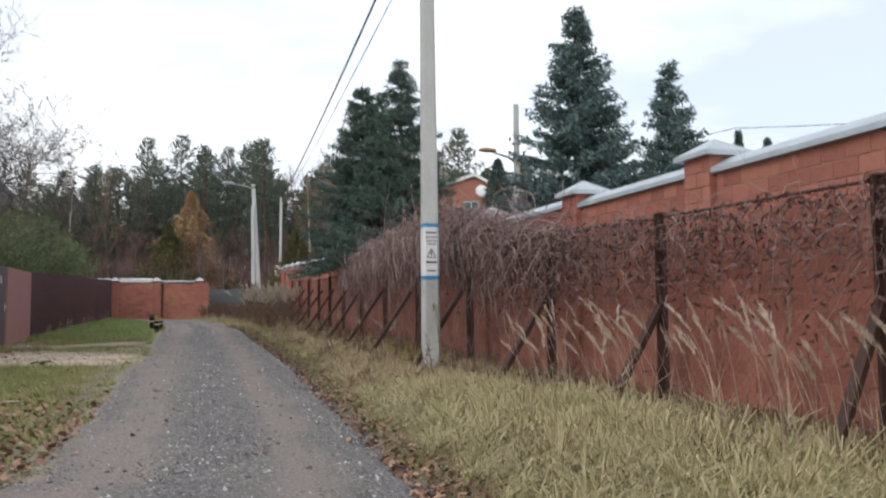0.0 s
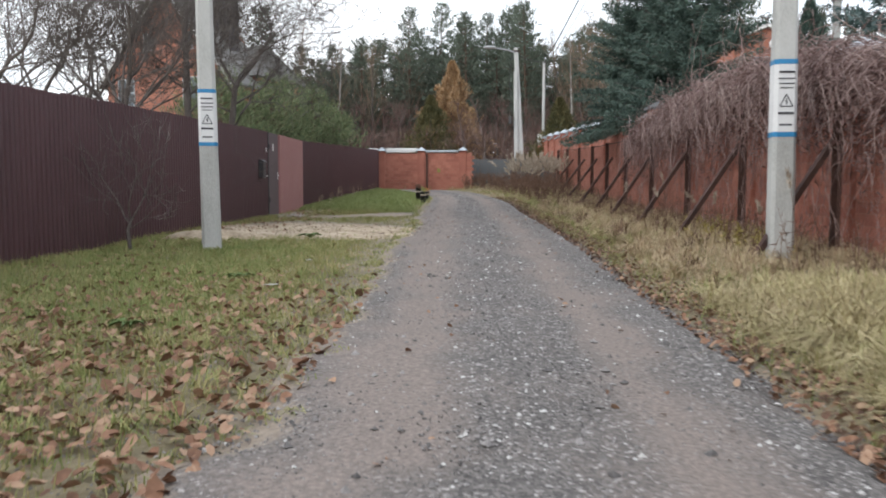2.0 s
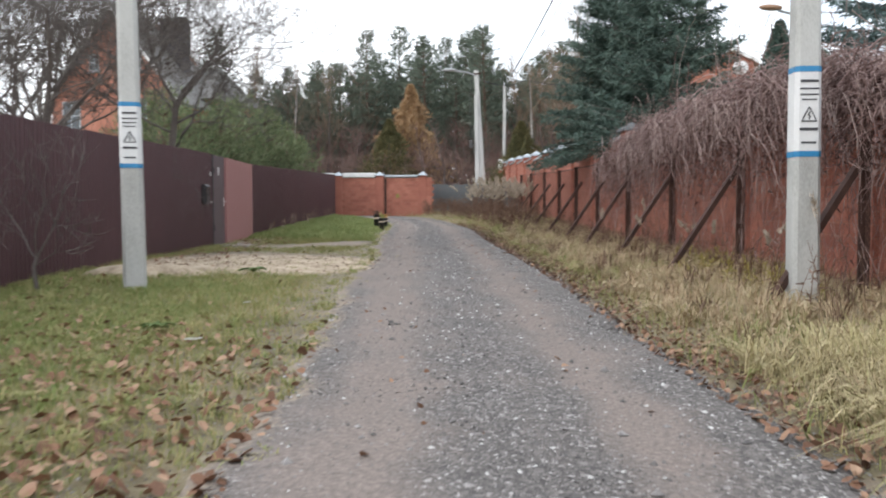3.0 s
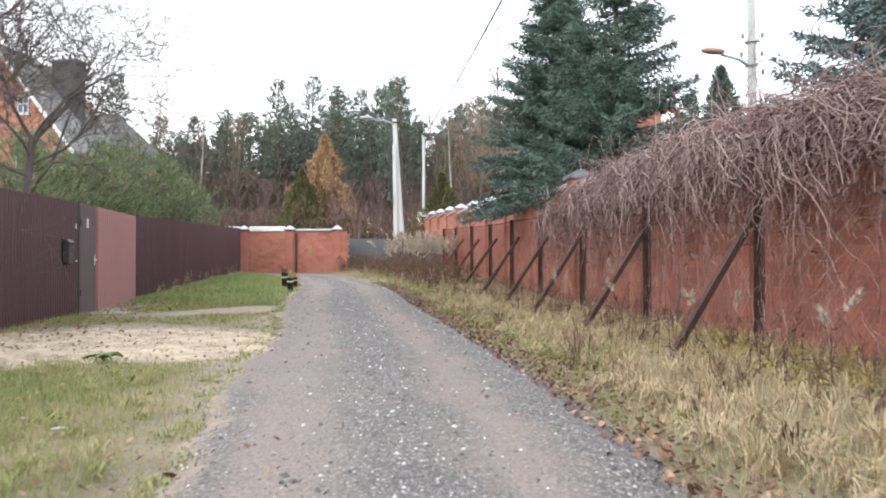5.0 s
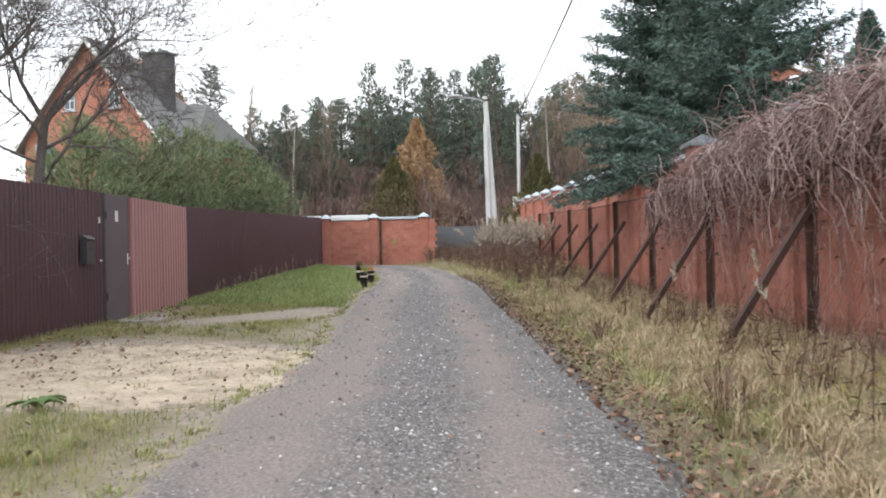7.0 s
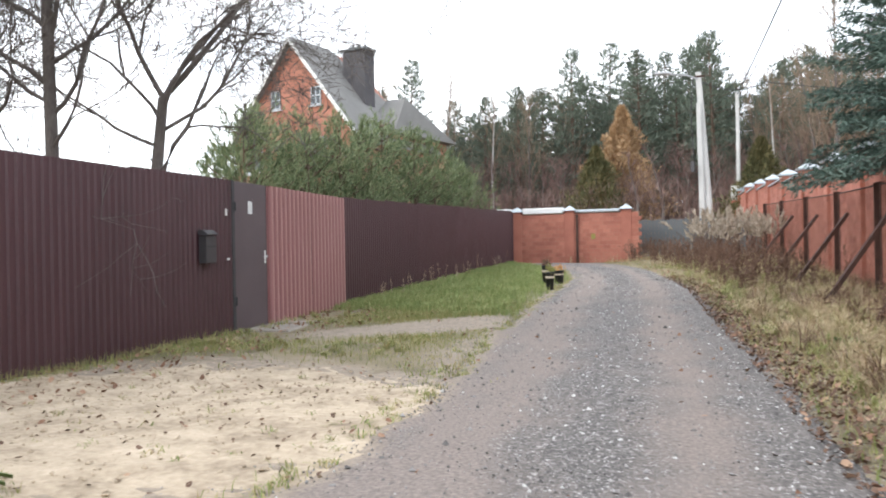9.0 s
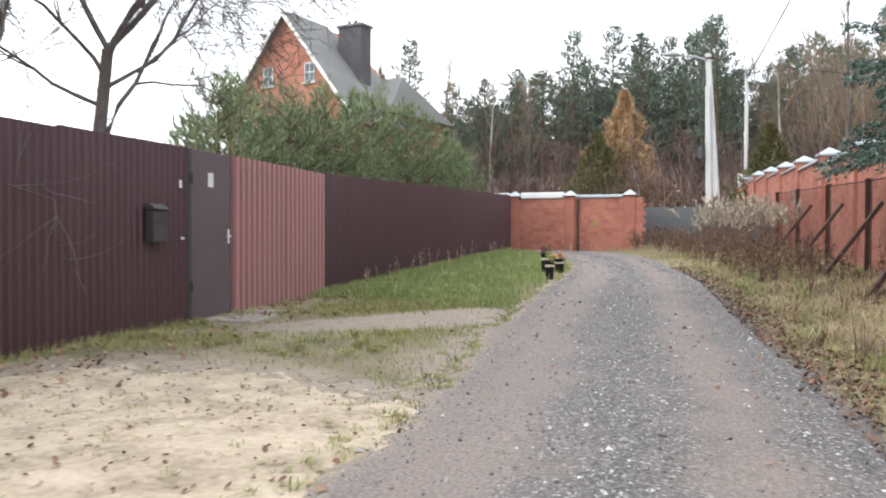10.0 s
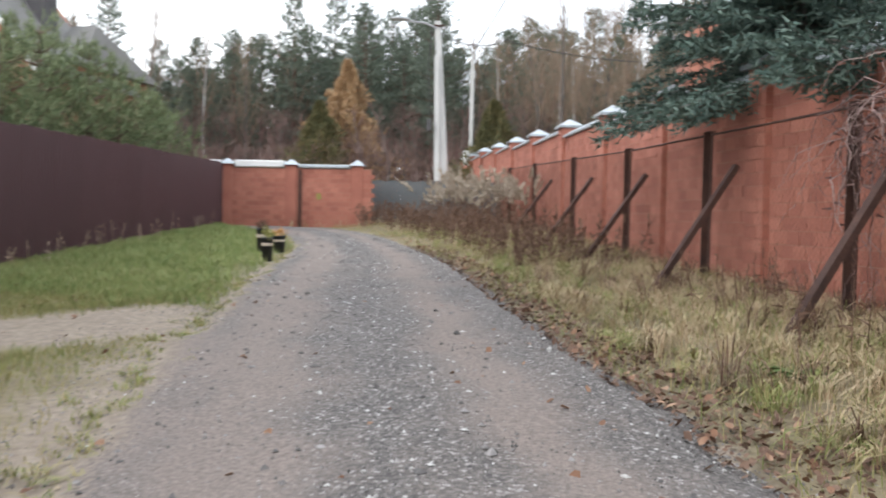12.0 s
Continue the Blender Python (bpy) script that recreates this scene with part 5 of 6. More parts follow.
for q, (x, y, th) in enumerate(((-14.4, 17.4, 2.6), (-13.0, 14.4, 2.2), (-15.6, 20.4, 3.0), (-13.8, 19.2, 2.4))):
    bare_tree(x, y, th, (0.1, 0.05), 131 + q, 0.08, "bare grey fruit tree in the garden behind the sheet fence",
              [((0.3, 0.2, 1.0), 2.3, 0.045, 1.0), ((-0.6, 0.4, 0.8), 2.0, 0.035, 1.0), ((0.7, -0.3, 0.7), 2.0, 0.035, 0.9), ((-0.5, -0.6, 0.7), 1.9, 0.03, 0.95), ((0.7, 0.5, 0.6), 2.1, 0.035, 0.95), ((0.2, -0.7, 0.8), 1.8, 0.03, 0.9)], 4, spread=0.6, droop=0.1, wig=0.2)
bare_tree(-9.0, 13.4, 0.5, (0.05, -0.05), 34, 0.03, "thin leafless shrub before the sheet fence",
          [((0.5, -0.1, 0.8), 0.9, 0.016, 1.0), ((-0.6, -0.1, 0.7), 0.9, 0.014, 0.9), ((0.1, -0.5, 0.9), 0.9, 0.014, 1.0), ((0.7, 0.2, 0.5), 0.8, 0.012, 0.8)], 3, name="bare_shrub")


def young_pine(x, y, h, r, seed, tufts=900):
    g = np.random.default_rng(seed)
    z0 = float(ground_z(x, y)) - 0.05
    root = thing("young_pine", pose(x, y, z0), "bushy young pine with long green needles behind the fence", "tree", "young pines")
    tube_part("trunk", [([(0, 0, 0), (0.05, 0, h * 0.5), (0, 0, h * 0.97)], [0.07, 0.05, 0.012])], M["bark_pine"], root, 7)
    limbs, cs, ws = [], [], []
    z = 0.5
    while z < h - 0.1:
        k = 1 - z / h
        for q in range(6):
            a = g.uniform(0, 2 * math.pi)
            L = r * min(1, k * 1.7 + 0.1) * g.uniform(0.55, 1.3)
            o = np.array([math.cos(a), math.sin(a), 0])
            s = np.linspace(0.05, 1, 6)
            p = o[None] * (s * L)[:, None] + np.array([0, 0, z])
            p[:, 2] += L * (0.25 * s + 0.35 * s * s)
            limbs.append((p, np.linspace(0.022, 0.006, 6)))
            m = max(4, int(L * 9))
            ss = g.uniform(0.3, 1, m) ** 0.7
            c = o[None] * (ss * L)[:, None] + np.array([0, 0, z]) + g.normal(0, 0.13, (m, 3))
            c[:, 2] += L * (0.25 * ss + 0.35 * ss * ss)
            cs.append(c)
            ws.append(np.repeat((o * 0.5 + np.array([0, 0, 0.9]))[None], m, 0) + g.normal(0, 0.3, (m, 3)))
        z += g.uniform(0.26, 0.46)
    c, w = np.concatenate(cs), np.concatenate(ws)
    k = 17
    c2 = np.repeat(c, k, 0) + unit(np.repeat(w, k, 0)) * g.uniform(0, 0.26, (len(c) * k, 1))
    v, f = needles(c2, unit(np.repeat(w, k, 0)), 0.19, 0.02, g, 0.5)
    tagged(tube_part("branchwork", limbs, M["bark_pine"], root, 4), kind="stuff")
    tagged(link("crown", mesh_np("crown", v, f, M["pine_young"]), root), kind="stuff")


for q, (x, y, h, r) in enumerate(((-16.7, 28.3, 4.1, 1.25), (-17.6, 29.6, 4.5, 1.4), (-17.0, 31.0, 4.2, 1.4), (-17.2, 32.7, 4.5, 1.5), (-17.7, 34.3, 4.7, 1.5), (-18.0, 36.0, 5.1, 1.5), (-17.9, 37.8, 4.8, 1.5), (-18.2, 39.6, 4.4, 1.5), (-19.4, 31.9, 5.1, 1.5), (-19.8, 38.4, 5.2, 1.6), (-18.6, 41.6, 3.9, 1.4), (-19.5, 43.4, 3.9, 1.4), (-20.2, 35.0, 5.4, 1.6))):
    young_pine(x, y, h, r, 41 + q)


# the woods beyond: a few shapes, copied
def wood_pine(seed, h):
    g = np.random.default_rng(seed)
    root = thing("pine_tree", pose(0, 0, 0), "tall dark Scots pine with a bare reddish trunk", "tree", "pine wood")
    lean = g.normal(0, 0.25, 2)
    tube_part("trunk", [([(0, 0, -0.3), (lean[0] * 0.4, lean[1] * 0.4, h * 0.5), (lean[0], lean[1], h * 0.97)], [0.2, 0.15, 0.03])], M["bark_pine"], root, 6)
    cs, ws, limbs = [], [], []
    start = g.uniform(0.26, 0.42)
    for q in range(88):
        s = (q + g.uniform(0, 1)) / 88
        k = start + (1 - start) * s
        a = q * 2.4 + g.uniform(-0.5, 0.5)
        reach = (3.2 * (1 - s) ** 0.6 * (0.45 + 0.55 * min(1, s * 4)) + 0.1) * g.uniform(0.35, 1.15)
        o = np.array([math.cos(a), math.sin(a), 0])
        base = np.array([lean[0] * k, lean[1] * k, h * k])
        rise = 0.1 + 0.45 * s
        limbs.append(([base, base + o * reach * 0.6 + [0, 0, reach * rise * 0.4], base + o * reach + [0, 0, reach * rise]], [0.04, 0.025, 0.008]))
        # flat pads of foliage towards the limb's end
        m = int(16 + 22 * reach)
        r = reach * g.uniform(0.25, 1.12, m) ** 0.7
        side = g.normal(0, 0.28 + 0.08 * reach, m)
        p = base + o[None] * r[:, None] + np.stack([-o[1] * side, o[0] * side, r * rise + g.normal(0.1, 0.13, m)], 1)
        cs.append(p)
        ws.append(np.repeat((o * 0.6 + np.array([0, 0, 0.7]))[None], m, 0))
    c = np.concatenate(cs)
    v, f = needles(c, np.concatenate(ws), 0.4, 0.1, g, 0.55)
    tagged(tube_part("branchwork", limbs, M["bark_pine"], root, 3), kind="stuff")
    tagged(link("crown", mesh_np("crown", v, f, M["pine_far"]), root), kind="stuff")
    return root


def wood_bare(seed, h, bark, twig, label, spread=0.4, limbs=20):
    g = np.random.default_rng(seed)
    root = thing("bare_wood_tree", pose(0, 0, 0), label, "tree", "leafless trees of the wood")
    pts = [(0, 0, -0.3), (g.normal(0, 0.2), g.normal(0, 0.2), h * 0.5), (g.normal(0, 0.4), g.normal(0, 0.4), h)]
    tube_part("trunk", [(pts, [0.13, 0.09, 0.015])], M[bark], root, 5)
    out = []
    for q in range(limbs):
        t = g.uniform(0.25, 0.98)
        p = np.array(pts[1]) * (2 * t) if t < 0.5 else np.array(pts[1]) + (np.array(pts[2]) - np.array(pts[1])) * (2 * t - 1)
        limb_paths(g, p, (g.normal(), g.normal(), 1.5), 0.28 * h * (1.15 - t) + 0.4, 0.028, 2, out, spread, 0.12, twig=0.008)
    tagged(tube_part("twig_crown", out, M[twig], root, 3), kind="stuff")
    return root


def woods():
    g = np.random.default_rng(77)
    kinds = [wood_pine(100 + q, h) for q, h in enumerate((15.5, 16.8, 14.4, 17.6, 13.2, 16.0))]
    first = True
    spots = []
    for row, (y, step) in enumerate(((80, 3.0), (84, 2.6), (88, 2.5), (93, 2.6), (99, 2.8), (107, 3.0))):
        for x in np.arange(-60, 26, step):
            spots.append((x + g.uniform(-1.2, 1.2), y + g.uniform(-2.5, 2.5)))
    used = set()
    for x, y in spots:
        q = int(g.integers(0, 6))
        s = g.uniform(0.9, 1.03) * (0.86 if x > -6 else 0.9 if x > -19 else 1.0) * float(np.interp(x, [-44, -32, -24], [0.78, 0.86, 1.0]))
        z = float(ground_z(x, y))
        if q not in used:
            used.add(q)
            kinds[q].matrix_basis = pose(x, y, z, rz=float(g.uniform(0, 360)))
        else:
            copy_thing(kinds[q], pose(x, y, z, rz=float(g.uniform(0, 360))) @ Matrix.Scale(float(s), 4))
    bare = [wood_bare(200, 11.5, "bark_birch", "twig_brown", "leafless birch with brown twigs"), wood_bare(201, 12.5, "bark", "twig_brown", "tall leafless tree with a haze of brown twigs", 0.5, 34), wood_bare(202, 6.5, "bark", "twig_red", "leafless reddish undergrowth tree", 0.5), wood_bare(203, 5.5, "bark", "twig_red", "leafless reddish undergrowth tree", 0.5)]
    where = {0: [(-11.5, 74), (-6.5, 72), (-2.5, 75), (-33.5, 76), (-41, 74), (3, 73), (-9, 79), (-48, 70), (-7.5, 76), (-4, 79), (0.5, 77), (-12, 81)], 1: [(-9, 70.5), (-4.6, 70), (-0.5, 71), (-36.5, 74), (-28, 79), (-13.5, 78), (-52, 72), (-6, 74.5), (-2.8, 77.5), (-10.3, 76), (-7.2, 66), (-5.4, 68), (-3.2, 67), (-8.4, 73), (-1.6, 69), (-30, 75), (-44, 74)],
             2: [(x, 72 + (x * 7.3) % 5) for x in np.arange(-44, -8, 1.5)], 3: [(x, 69.5 + (x * 5.1) % 4) for x in np.arange(-42, -8, 1.6)]}
    for q, places in where.items():
        for n, (x, y) in enumerate(places):
            m = pose(x, y, float(ground_z(x, y)), rz=n * 77 + q * 31)
            if n == 0:
                bare[q].matrix_basis = m
            else:
                copy_thing(bare[q], m @ Matrix.Scale(float(g.uniform(0.85, 1.15)), 4))
    n = 30000
    c = np.stack([g.uniform(-90, 60, n), g.uniform(112, 126, n), g.uniform(0, 1, n) ** 1.4 * 9 + 1.5], 1)
    v, f = needles(c, g.normal(0, 1, (n, 3)) * [1, 1, 0.6] + [0, 0, 0.6], 1.5, 0.5, g, 0.4)
    tagged(link("far_thicket", mesh_np("far_thicket", v, f, M["twig_red"])), "dense leafless thicket deep in the wood", "woods", kind="stuff")
    n = 26000
    c = np.stack([g.uniform(-60, 16, n), g.uniform(66, 80, n), g.uniform(0, 1, n) ** 1.2 * 4.2 + 1.2], 1)
    v, f = needles(c, g.normal(0, 0.5, (n, 3)) + [0, 0, 1], 0.9, 0.035, g, 0.35)
    tagged(link("undergrowth", mesh_np("undergrowth", v, f, M["twig_red"])), "leafless reddish-brown undergrowth below the pines", "undergrowth", kind="stuff")
    # a pale snag pole that stands clear of the wood
    far = thing("utility_pole", pose(-10.9, 57.6, 1.1), "far pale concrete pole with fittings", "utility pole", "concrete poles")
    part("shaft", tapered_pole(bmesh.new(), 8.0, 0.2, 0.15, 0.2, 0.15), M["concrete_white"], far)
    part("cabinet", boxed(-0.36, -0.1, -0.12, 0.1, 2.6, 3.3, bevel=0.02), M["white"], far)


woods()

# ---------------------------------------------------------------- sand before the gate


def sand_patch(name, cx, cy, rx, ry, turn, lift, seed, label):
    g = np.random.default_rng(seed)
    na, nr = 150, 44
    v = []
    ct, st = math.cos(radians(turn)), math.sin(radians(turn))
    for r in range(0, nr + 1):
        for a in range(na):
            t = 2 * math.pi * a / na
            k = max(r, 0.02) / nr * (1 + 0.2 * noise.noise((math.cos(t) * 2, math.sin(t) * 2, seed)) + 0.1 * noise.noise((math.cos(t) * 6, math.sin(t) * 6, seed)))
            x, y = rx * k * math.cos(t), ry * k * math.sin(t)
            x, y = cx + x * ct - y * st, cy + x * st + y * ct
            z = float(ground_z(x, y)) + lift * min(1, 1.0 - (r / nr) ** 4 * 1.5) + 0.016 * noise.noise((x * 4, y * 4, 2)) + 0.014 * noise.noise((x * 10, y * 10, 3)) + 0.006 * noise.noise((x * 25, y * 25, 4))
            v.append((x, y, z))
    quads = [((r - 1) * na + a, r * na + a, r * na + (a + 1) % na, (r - 1) * na + (a + 1) % na) for r in range(1, nr + 1) for a in range(na)]
    ob = link(name, mesh_np(name, v, quads, M["sand"], True))
    tagged(ob, label, "sand", kind="structure")


sand_patch("sand", -8.55, 18.3, 2.9, 2.4, 18, 0.022, 3, "trampled pale sand drive before the gate")
sand_patch("sand_mound", -9.0, 15.6, 1.0, 0.5, 10, 0.16, 7, "low heap of pale sand beside the pole")

# ---------------------------------------------------------------- grass, leaves, stones


def blades(name, x, y, height, width, bend, material, label, seed, tilt=0.0):
    """Grass blades of three faces each, bent in random directions."""
    g = np.random.default_rng(seed)
    n = len(x)
    z = ground_z(x, y) - 0.01
    a = g.uniform(0, 2 * math.pi, n)
    lean = np.abs(g.normal(0, bend, n))
    dx, dy = np.cos(a) * lean + tilt, np.sin(a) * lean
    p = np.stack([x, y, z], 1)
    side = np.stack([-np.sin(a + 1.0), np.cos(a + 1.0), np.zeros(n)], 1) * (width / 2)[:, None]
    h = height[:, None]
    mid = p + np.stack([dx * 0.3, dy * 0.3, np.full(n, 0.6)], 1) * h
    droop = np.clip(1 - 0.5 * (dx * dx + dy * dy), 0.25, 1)
    tip = p + np.stack([dx, dy, droop], 1) * h
    v = np.stack([p - side, p + side, mid - side * 0.8, mid + side * 0.8, tip], 1).reshape(-1, 3)
    b = np.arange(n)[:, None] * 5
    f = np.concatenate([b + np.array([[0, 1, 3]]), b + np.array([[0, 3, 2]]), b + np.array([[2, 3, 4]])])
    ob = link(name, mesh_np(name, v, f, M[material]))
    return tagged(ob, label, "grass", kind="stuff")


def scatter(n, y0, y1, left, right, seed, power=1.0, clump=0.0):
    g = np.random.default_rng(seed)
    y = y0 + (y1 - y0) * g.uniform(0, 1, n) ** power
    a, b = left(y), right(y)
    x = a + (b - a) * g.uniform(0, 1, n)
    if clump:
        keep = np.sin(x * 2.3 + 1.3 * np.sin(y * 1.1)) * np.sin(y * 1.9 + np.sin(x * 1.7)) > g.uniform(-1, 1, n) * 1.2 + clump - 0.6
        x, y = x[keep], y[keep]
    return x, y, g


RE = lambda y: at(ROAD_R, y)
LE = lambda y: at(ROAD_L, y)
FX = lambda y: at(FENCE, y)


def tussocks(name, spots, blades_each, reach, material, label, seed):
    """Tufts of arching blades that spread from a common foot."""
    g = np.random.default_rng(seed)
    n = len(spots) * blades_each
    c = np.repeat(np.array(spots), blades_each, 0) + g.normal(0, 0.035, (n, 2))
    size = np.repeat(g.uniform(0.6, 1.25, len(spots)), blades_each) * g.uniform(0.6, 1.1, n) * reach
    sway = np.repeat(g.normal(0, 0.45, (len(spots), 2)), blades_each, 0)
    d = g.normal(0, 0.6, (n, 2)) + sway
    z = ground_z(c[:, 0], c[:, 1]) - 0.01
    p0 = np.column_stack([c, z])
    out = np.linalg.norm(d, axis=1)
    drop = np.clip(0.95 - 0.42 * out, 0.12, 1)
    p1 = p0 + np.column_stack([d * 0.28, 0.5 + 0 * out]) * size[:, None]
    p2 = p0 + np.column_stack([d * 0.72, np.clip(0.9 - 0.2 * out, 0.4, 1)]) * size[:, None]
    p3 = p0 + np.column_stack([d * 1.15, drop]) * size[:, None]
    side = unit(np.column_stack([-d[:, 1], d[:, 0], 0 * out])) * g.uniform(0.002, 0.0045, n)[:, None]
    v = np.stack([p0 - side, p0 + side, p1 - side, p1 + side, p2 - side * 0.8, p2 + side * 0.8, p3], 1).reshape(-1, 3)
    b = np.arange(n)[:, None] * 7
    f = np.concatenate([b + np.array([q]) for q in ((0, 1, 3), (0, 3, 2), (2, 3, 5), (2, 5, 4), (4, 5, 6))])
    tagged(link(name, mesh_np(name, v, f, M[material])), label, "grass", kind="stuff")


def tufts(n, y0, y1, a, b, seed, power=1.0):
    g = np.random.default_rng(seed)
    y = y0 + (y1 - y0) * g.uniform(0, 1, n) ** power
    u = g.uniform(0, 1, n)
    return np.column_stack([RE(y) + a + (mesh_x(y) + b - RE(y) - a) * u, y])


tussocks("grass_tussocks", tufts(300, 2.2, 11, 0.35, -1.1, 161), 44, 0.3, "grass_pale", "long pale straw-coloured tussock grass", 162)
tussocks("grass_tussocks", tufts(190, 2.2, 9.5, 0.6, -1.3, 261), 54, 0.42, "grass_pale", "long lodged straw-coloured grass", 262)
tussocks("grass_tussocks", tufts(170, 2.2, 12, 0.5, -0.3, 263), 30, 0.22, "grass_mixed", "green and yellow grass tufts on the verge", 264)
tussocks("grass_tussocks", tufts(760, 6, 30, 0.5, 0.3, 163, 1.2), 34, 0.26, "grass_dry", "dry tawny grass tussocks along the wall", 164)
tussocks("grass_tussocks", tufts(700, 16, 40, 0.45, 0.2, 165), 30, 0.19, "grass_mixed", "green and yellow grass tufts on the verge", 166)
tussocks("grass_tussocks", tufts(130, 9, 34, 0.5, 0.3, 167), 26, 0.42, "stalk", "withered brown tufts among the grass", 168)
y = rng.uniform(2, 12, 260)
spots = np.column_stack([mesh_x(y) + rng.uniform(-0.95, 0.25, 260), y])
tussocks("grass_tussocks", spots[:150], 34, 0.2, "grass_green", "green weeds at the foot of the wire fence", 169)
tussocks("grass_tussocks", spots[150:], 30, 0.32, "stalk", "withered brown stems at the foot of the wire fence", 170)
# the verge below the wall
x, y, g = scatter(42000, 2.5, 44, lambda q: RE(q) + 0.2, lambda q: mesh_x(q) + 0.5, 61, 1.35)
edge = np.clip((x - RE(y)) / 1.2, 0.25, 1)
blades("dry_grass", x, y, g.uniform(0.1, 0.34, len(x)) * edge * np.where((y < 13) & (x > mesh_x(y) - 1.3), 0.55, 1.0), g.uniform(0.003, 0.008, len(x)), 1.05, "grass_dry", "dry tawny autumn grass along the wall", 62)
x, y, g = scatter(7000, 2.2, 10.5, lambda q: RE(q) + 0.35, lambda q: mesh_x(q) - 1.1, 63, 1.0, 0.0)
edge = np.clip((x - RE(y)) / 1.0, 0.3, 1)
blades("pale_grass", x, y, g.uniform(0.25, 0.5, len(x)) * edge, g.uniform(0.004, 0.009, len(x)), 0.95, "grass_pale", "long pale straw-coloured tussock grass", 64, -0.35)
x, y, g = scatter(30000, 3, 46, lambda q: RE(q) + 0.05, lambda q: mesh_x(q) + 0.3, 65, 1.2, 0.35)
blades("verge_grass", x, y, g.uniform(0.06, 0.2, len(x)), g.uniform(0.004, 0.009, len(x)), 0.6, "grass_mixed", "short green and yellow grass on the verge", 66)
# the lawn on the fence side
x, y, g = scatter(105000, 1.0, 20, lambda q: FX(q) + 0.05, lambda q: LE(q) - 0.02, 67, 1.0)
sandy = ((x + 8.75) ** 2 / 8.2 + (y - 18.55) ** 2 / 5.6 < 1.0 + 0.5 * np.sin(x * 3.1 + y) * np.sin(y * 2.7 - x))
thin = g.uniform(0, 1, len(x)) < np.clip((LE(y) - x) / 0.75, 0.15, 1)
k = ~sandy & thin & (g.uniform(0, 1, len(x)) > 1.2 * bareness(x, y))
blades("lawn_grass", x[k], y[k], g.uniform(0.03, 0.12, k.sum()), g.uniform(0.004, 0.009, k.sum()), 0.7, "grass_mixed", "short patchy green and yellow autumn grass", 68)
x, y, g = scatter(70000, 20.3, 28.5, lambda q: FX(q) + 0.1, lambda q: LE(q) - 0.05, 69, 1.0)
sandy = ((x + 8.75) ** 2 / 8.2 + (y - 18.55) ** 2 / 5.6 < 1.0 + 0.5 * np.sin(x * 3.1 + y) * np.sin(y * 2.7 - x))
strip2 = ((x + 9.5) * 0.5 + (y - 25.0) * 0.866) ** 2 / 4.5 + (-(x + 9.5) * 0.866 + (y - 25.0) * 0.5) ** 2 / 0.5 < 1.0 + 0.5 * np.sin(x * 4 + y) * np.sin(y * 3.3)
thin = g.uniform(0, 1, len(x)) < np.clip(0.25 + 0.5 * np.sin(x * 1.9) * np.sin(y * 1.4) + (y - 23) * 0.14, 0.12, 1)
slab = (y > 22.9) & (y < 27.7) & (x < FX(y) + 0.95)
k = ~sandy & ~strip2 & thin & ~slab & (g.uniform(0, 1, len(x)) > 1.25 * bareness(x, y))
blades("drive_grass", x[k], y[k], g.uniform(0.03, 0.1, k.sum()), g.uniform(0.004, 0.01, k.sum()), 0.7, "grass_mixed", "thin trodden grass before the gate", 70)
x, y, g = scatter(50000, 26.5, 44, lambda q: FX(q) + 0.05, lambda q: LE(q) - 0.05, 71, 1.1)
thin = g.uniform(0, 1, len(x)) < np.clip((LE(y) - x) / 0.8, 0.2, 1)
blades("green_grass", x[thin], y[thin], g.uniform(0.06, 0.19, thin.sum()), g.uniform(0.006, 0.013, thin.sum()), 0.6, "grass_green", "fresh green grass along the sheet fence", 72)
x, y, g = scatter(9000, 10, 43, lambda q: FX(q) + 0.03, lambda q: FX(q) + 0.35, 73)
k = (y < 22.8) | (y > 27.7)
x, y = x[k], y[k]
blades("fence_foot_grass", x, y, g.uniform(0.05, 0.17, len(x)), g.uniform(0.003, 0.007, len(x)), 0.7, "grass_mixed", "taller grass at the foot of the sheet fence", 74)
x, y, g = scatter(15000, 8.5, 15, lambda q: FX(q) + 0.3, lambda q: LE(q) - 1.2, 75, 1, 0.2)
blades("bright_grass", x, y, g.uniform(0.04, 0.13, len(x)), g.uniform(0.005, 0.01, len(x)), 0.6, "grass_green", "brighter green patch in the lawn", 76)
x, y, g = scatter(14000, 40, 75, lambda q: -22 + 0 * q, lambda q: -6 + 0 * q, 77)
k = y > 43.5
blades("rough_grass", x[k], y[k], g.uniform(0.1, 0.4, k.sum()), g.uniform(0.01, 0.02, k.sum()), 0.5, "grass_dry", "rough yellow grass at the end of the lane", 78)

g = np.random.default_rng(171)
y = g.uniform(6, 30, 900)
u = g.uniform(0.02, 1, 900)
spots = np.column_stack([FX(y) + (LE(y) - 0.1 - FX(y)) * u, y])
spots = spots[bareness(spots[:, 0], spots[:, 1]) < 0.2]
tussocks("lawn_tufts", spots, 26, 0.13, "grass_mixed", "uneven tufts in the autumn lawn", 172)
y = g.uniform(27, 43, 420)
spots = np.column_stack([FX(y) + (LE(y) - 0.2 - FX(y)) * g.uniform(0, 1, 420), y])
tussocks("lawn_tufts", spots, 26, 0.2, "grass_green", "fresh green tufts along the sheet fence", 173)
y = g.uniform(5, 40, 500)
spots = np.column_stack([LE(y) + g.normal(0, 0.12, 500), y])
tussocks("edge_tufts", spots, 14, 0.08, "grass_mixed", "sparse grass creeping over the lane's edge", 174)
y = 18.5 + g.normal(0, 1.1, 60)
spots = np.column_stack([-8.8 + g.normal(0, 1.5, 60), y])
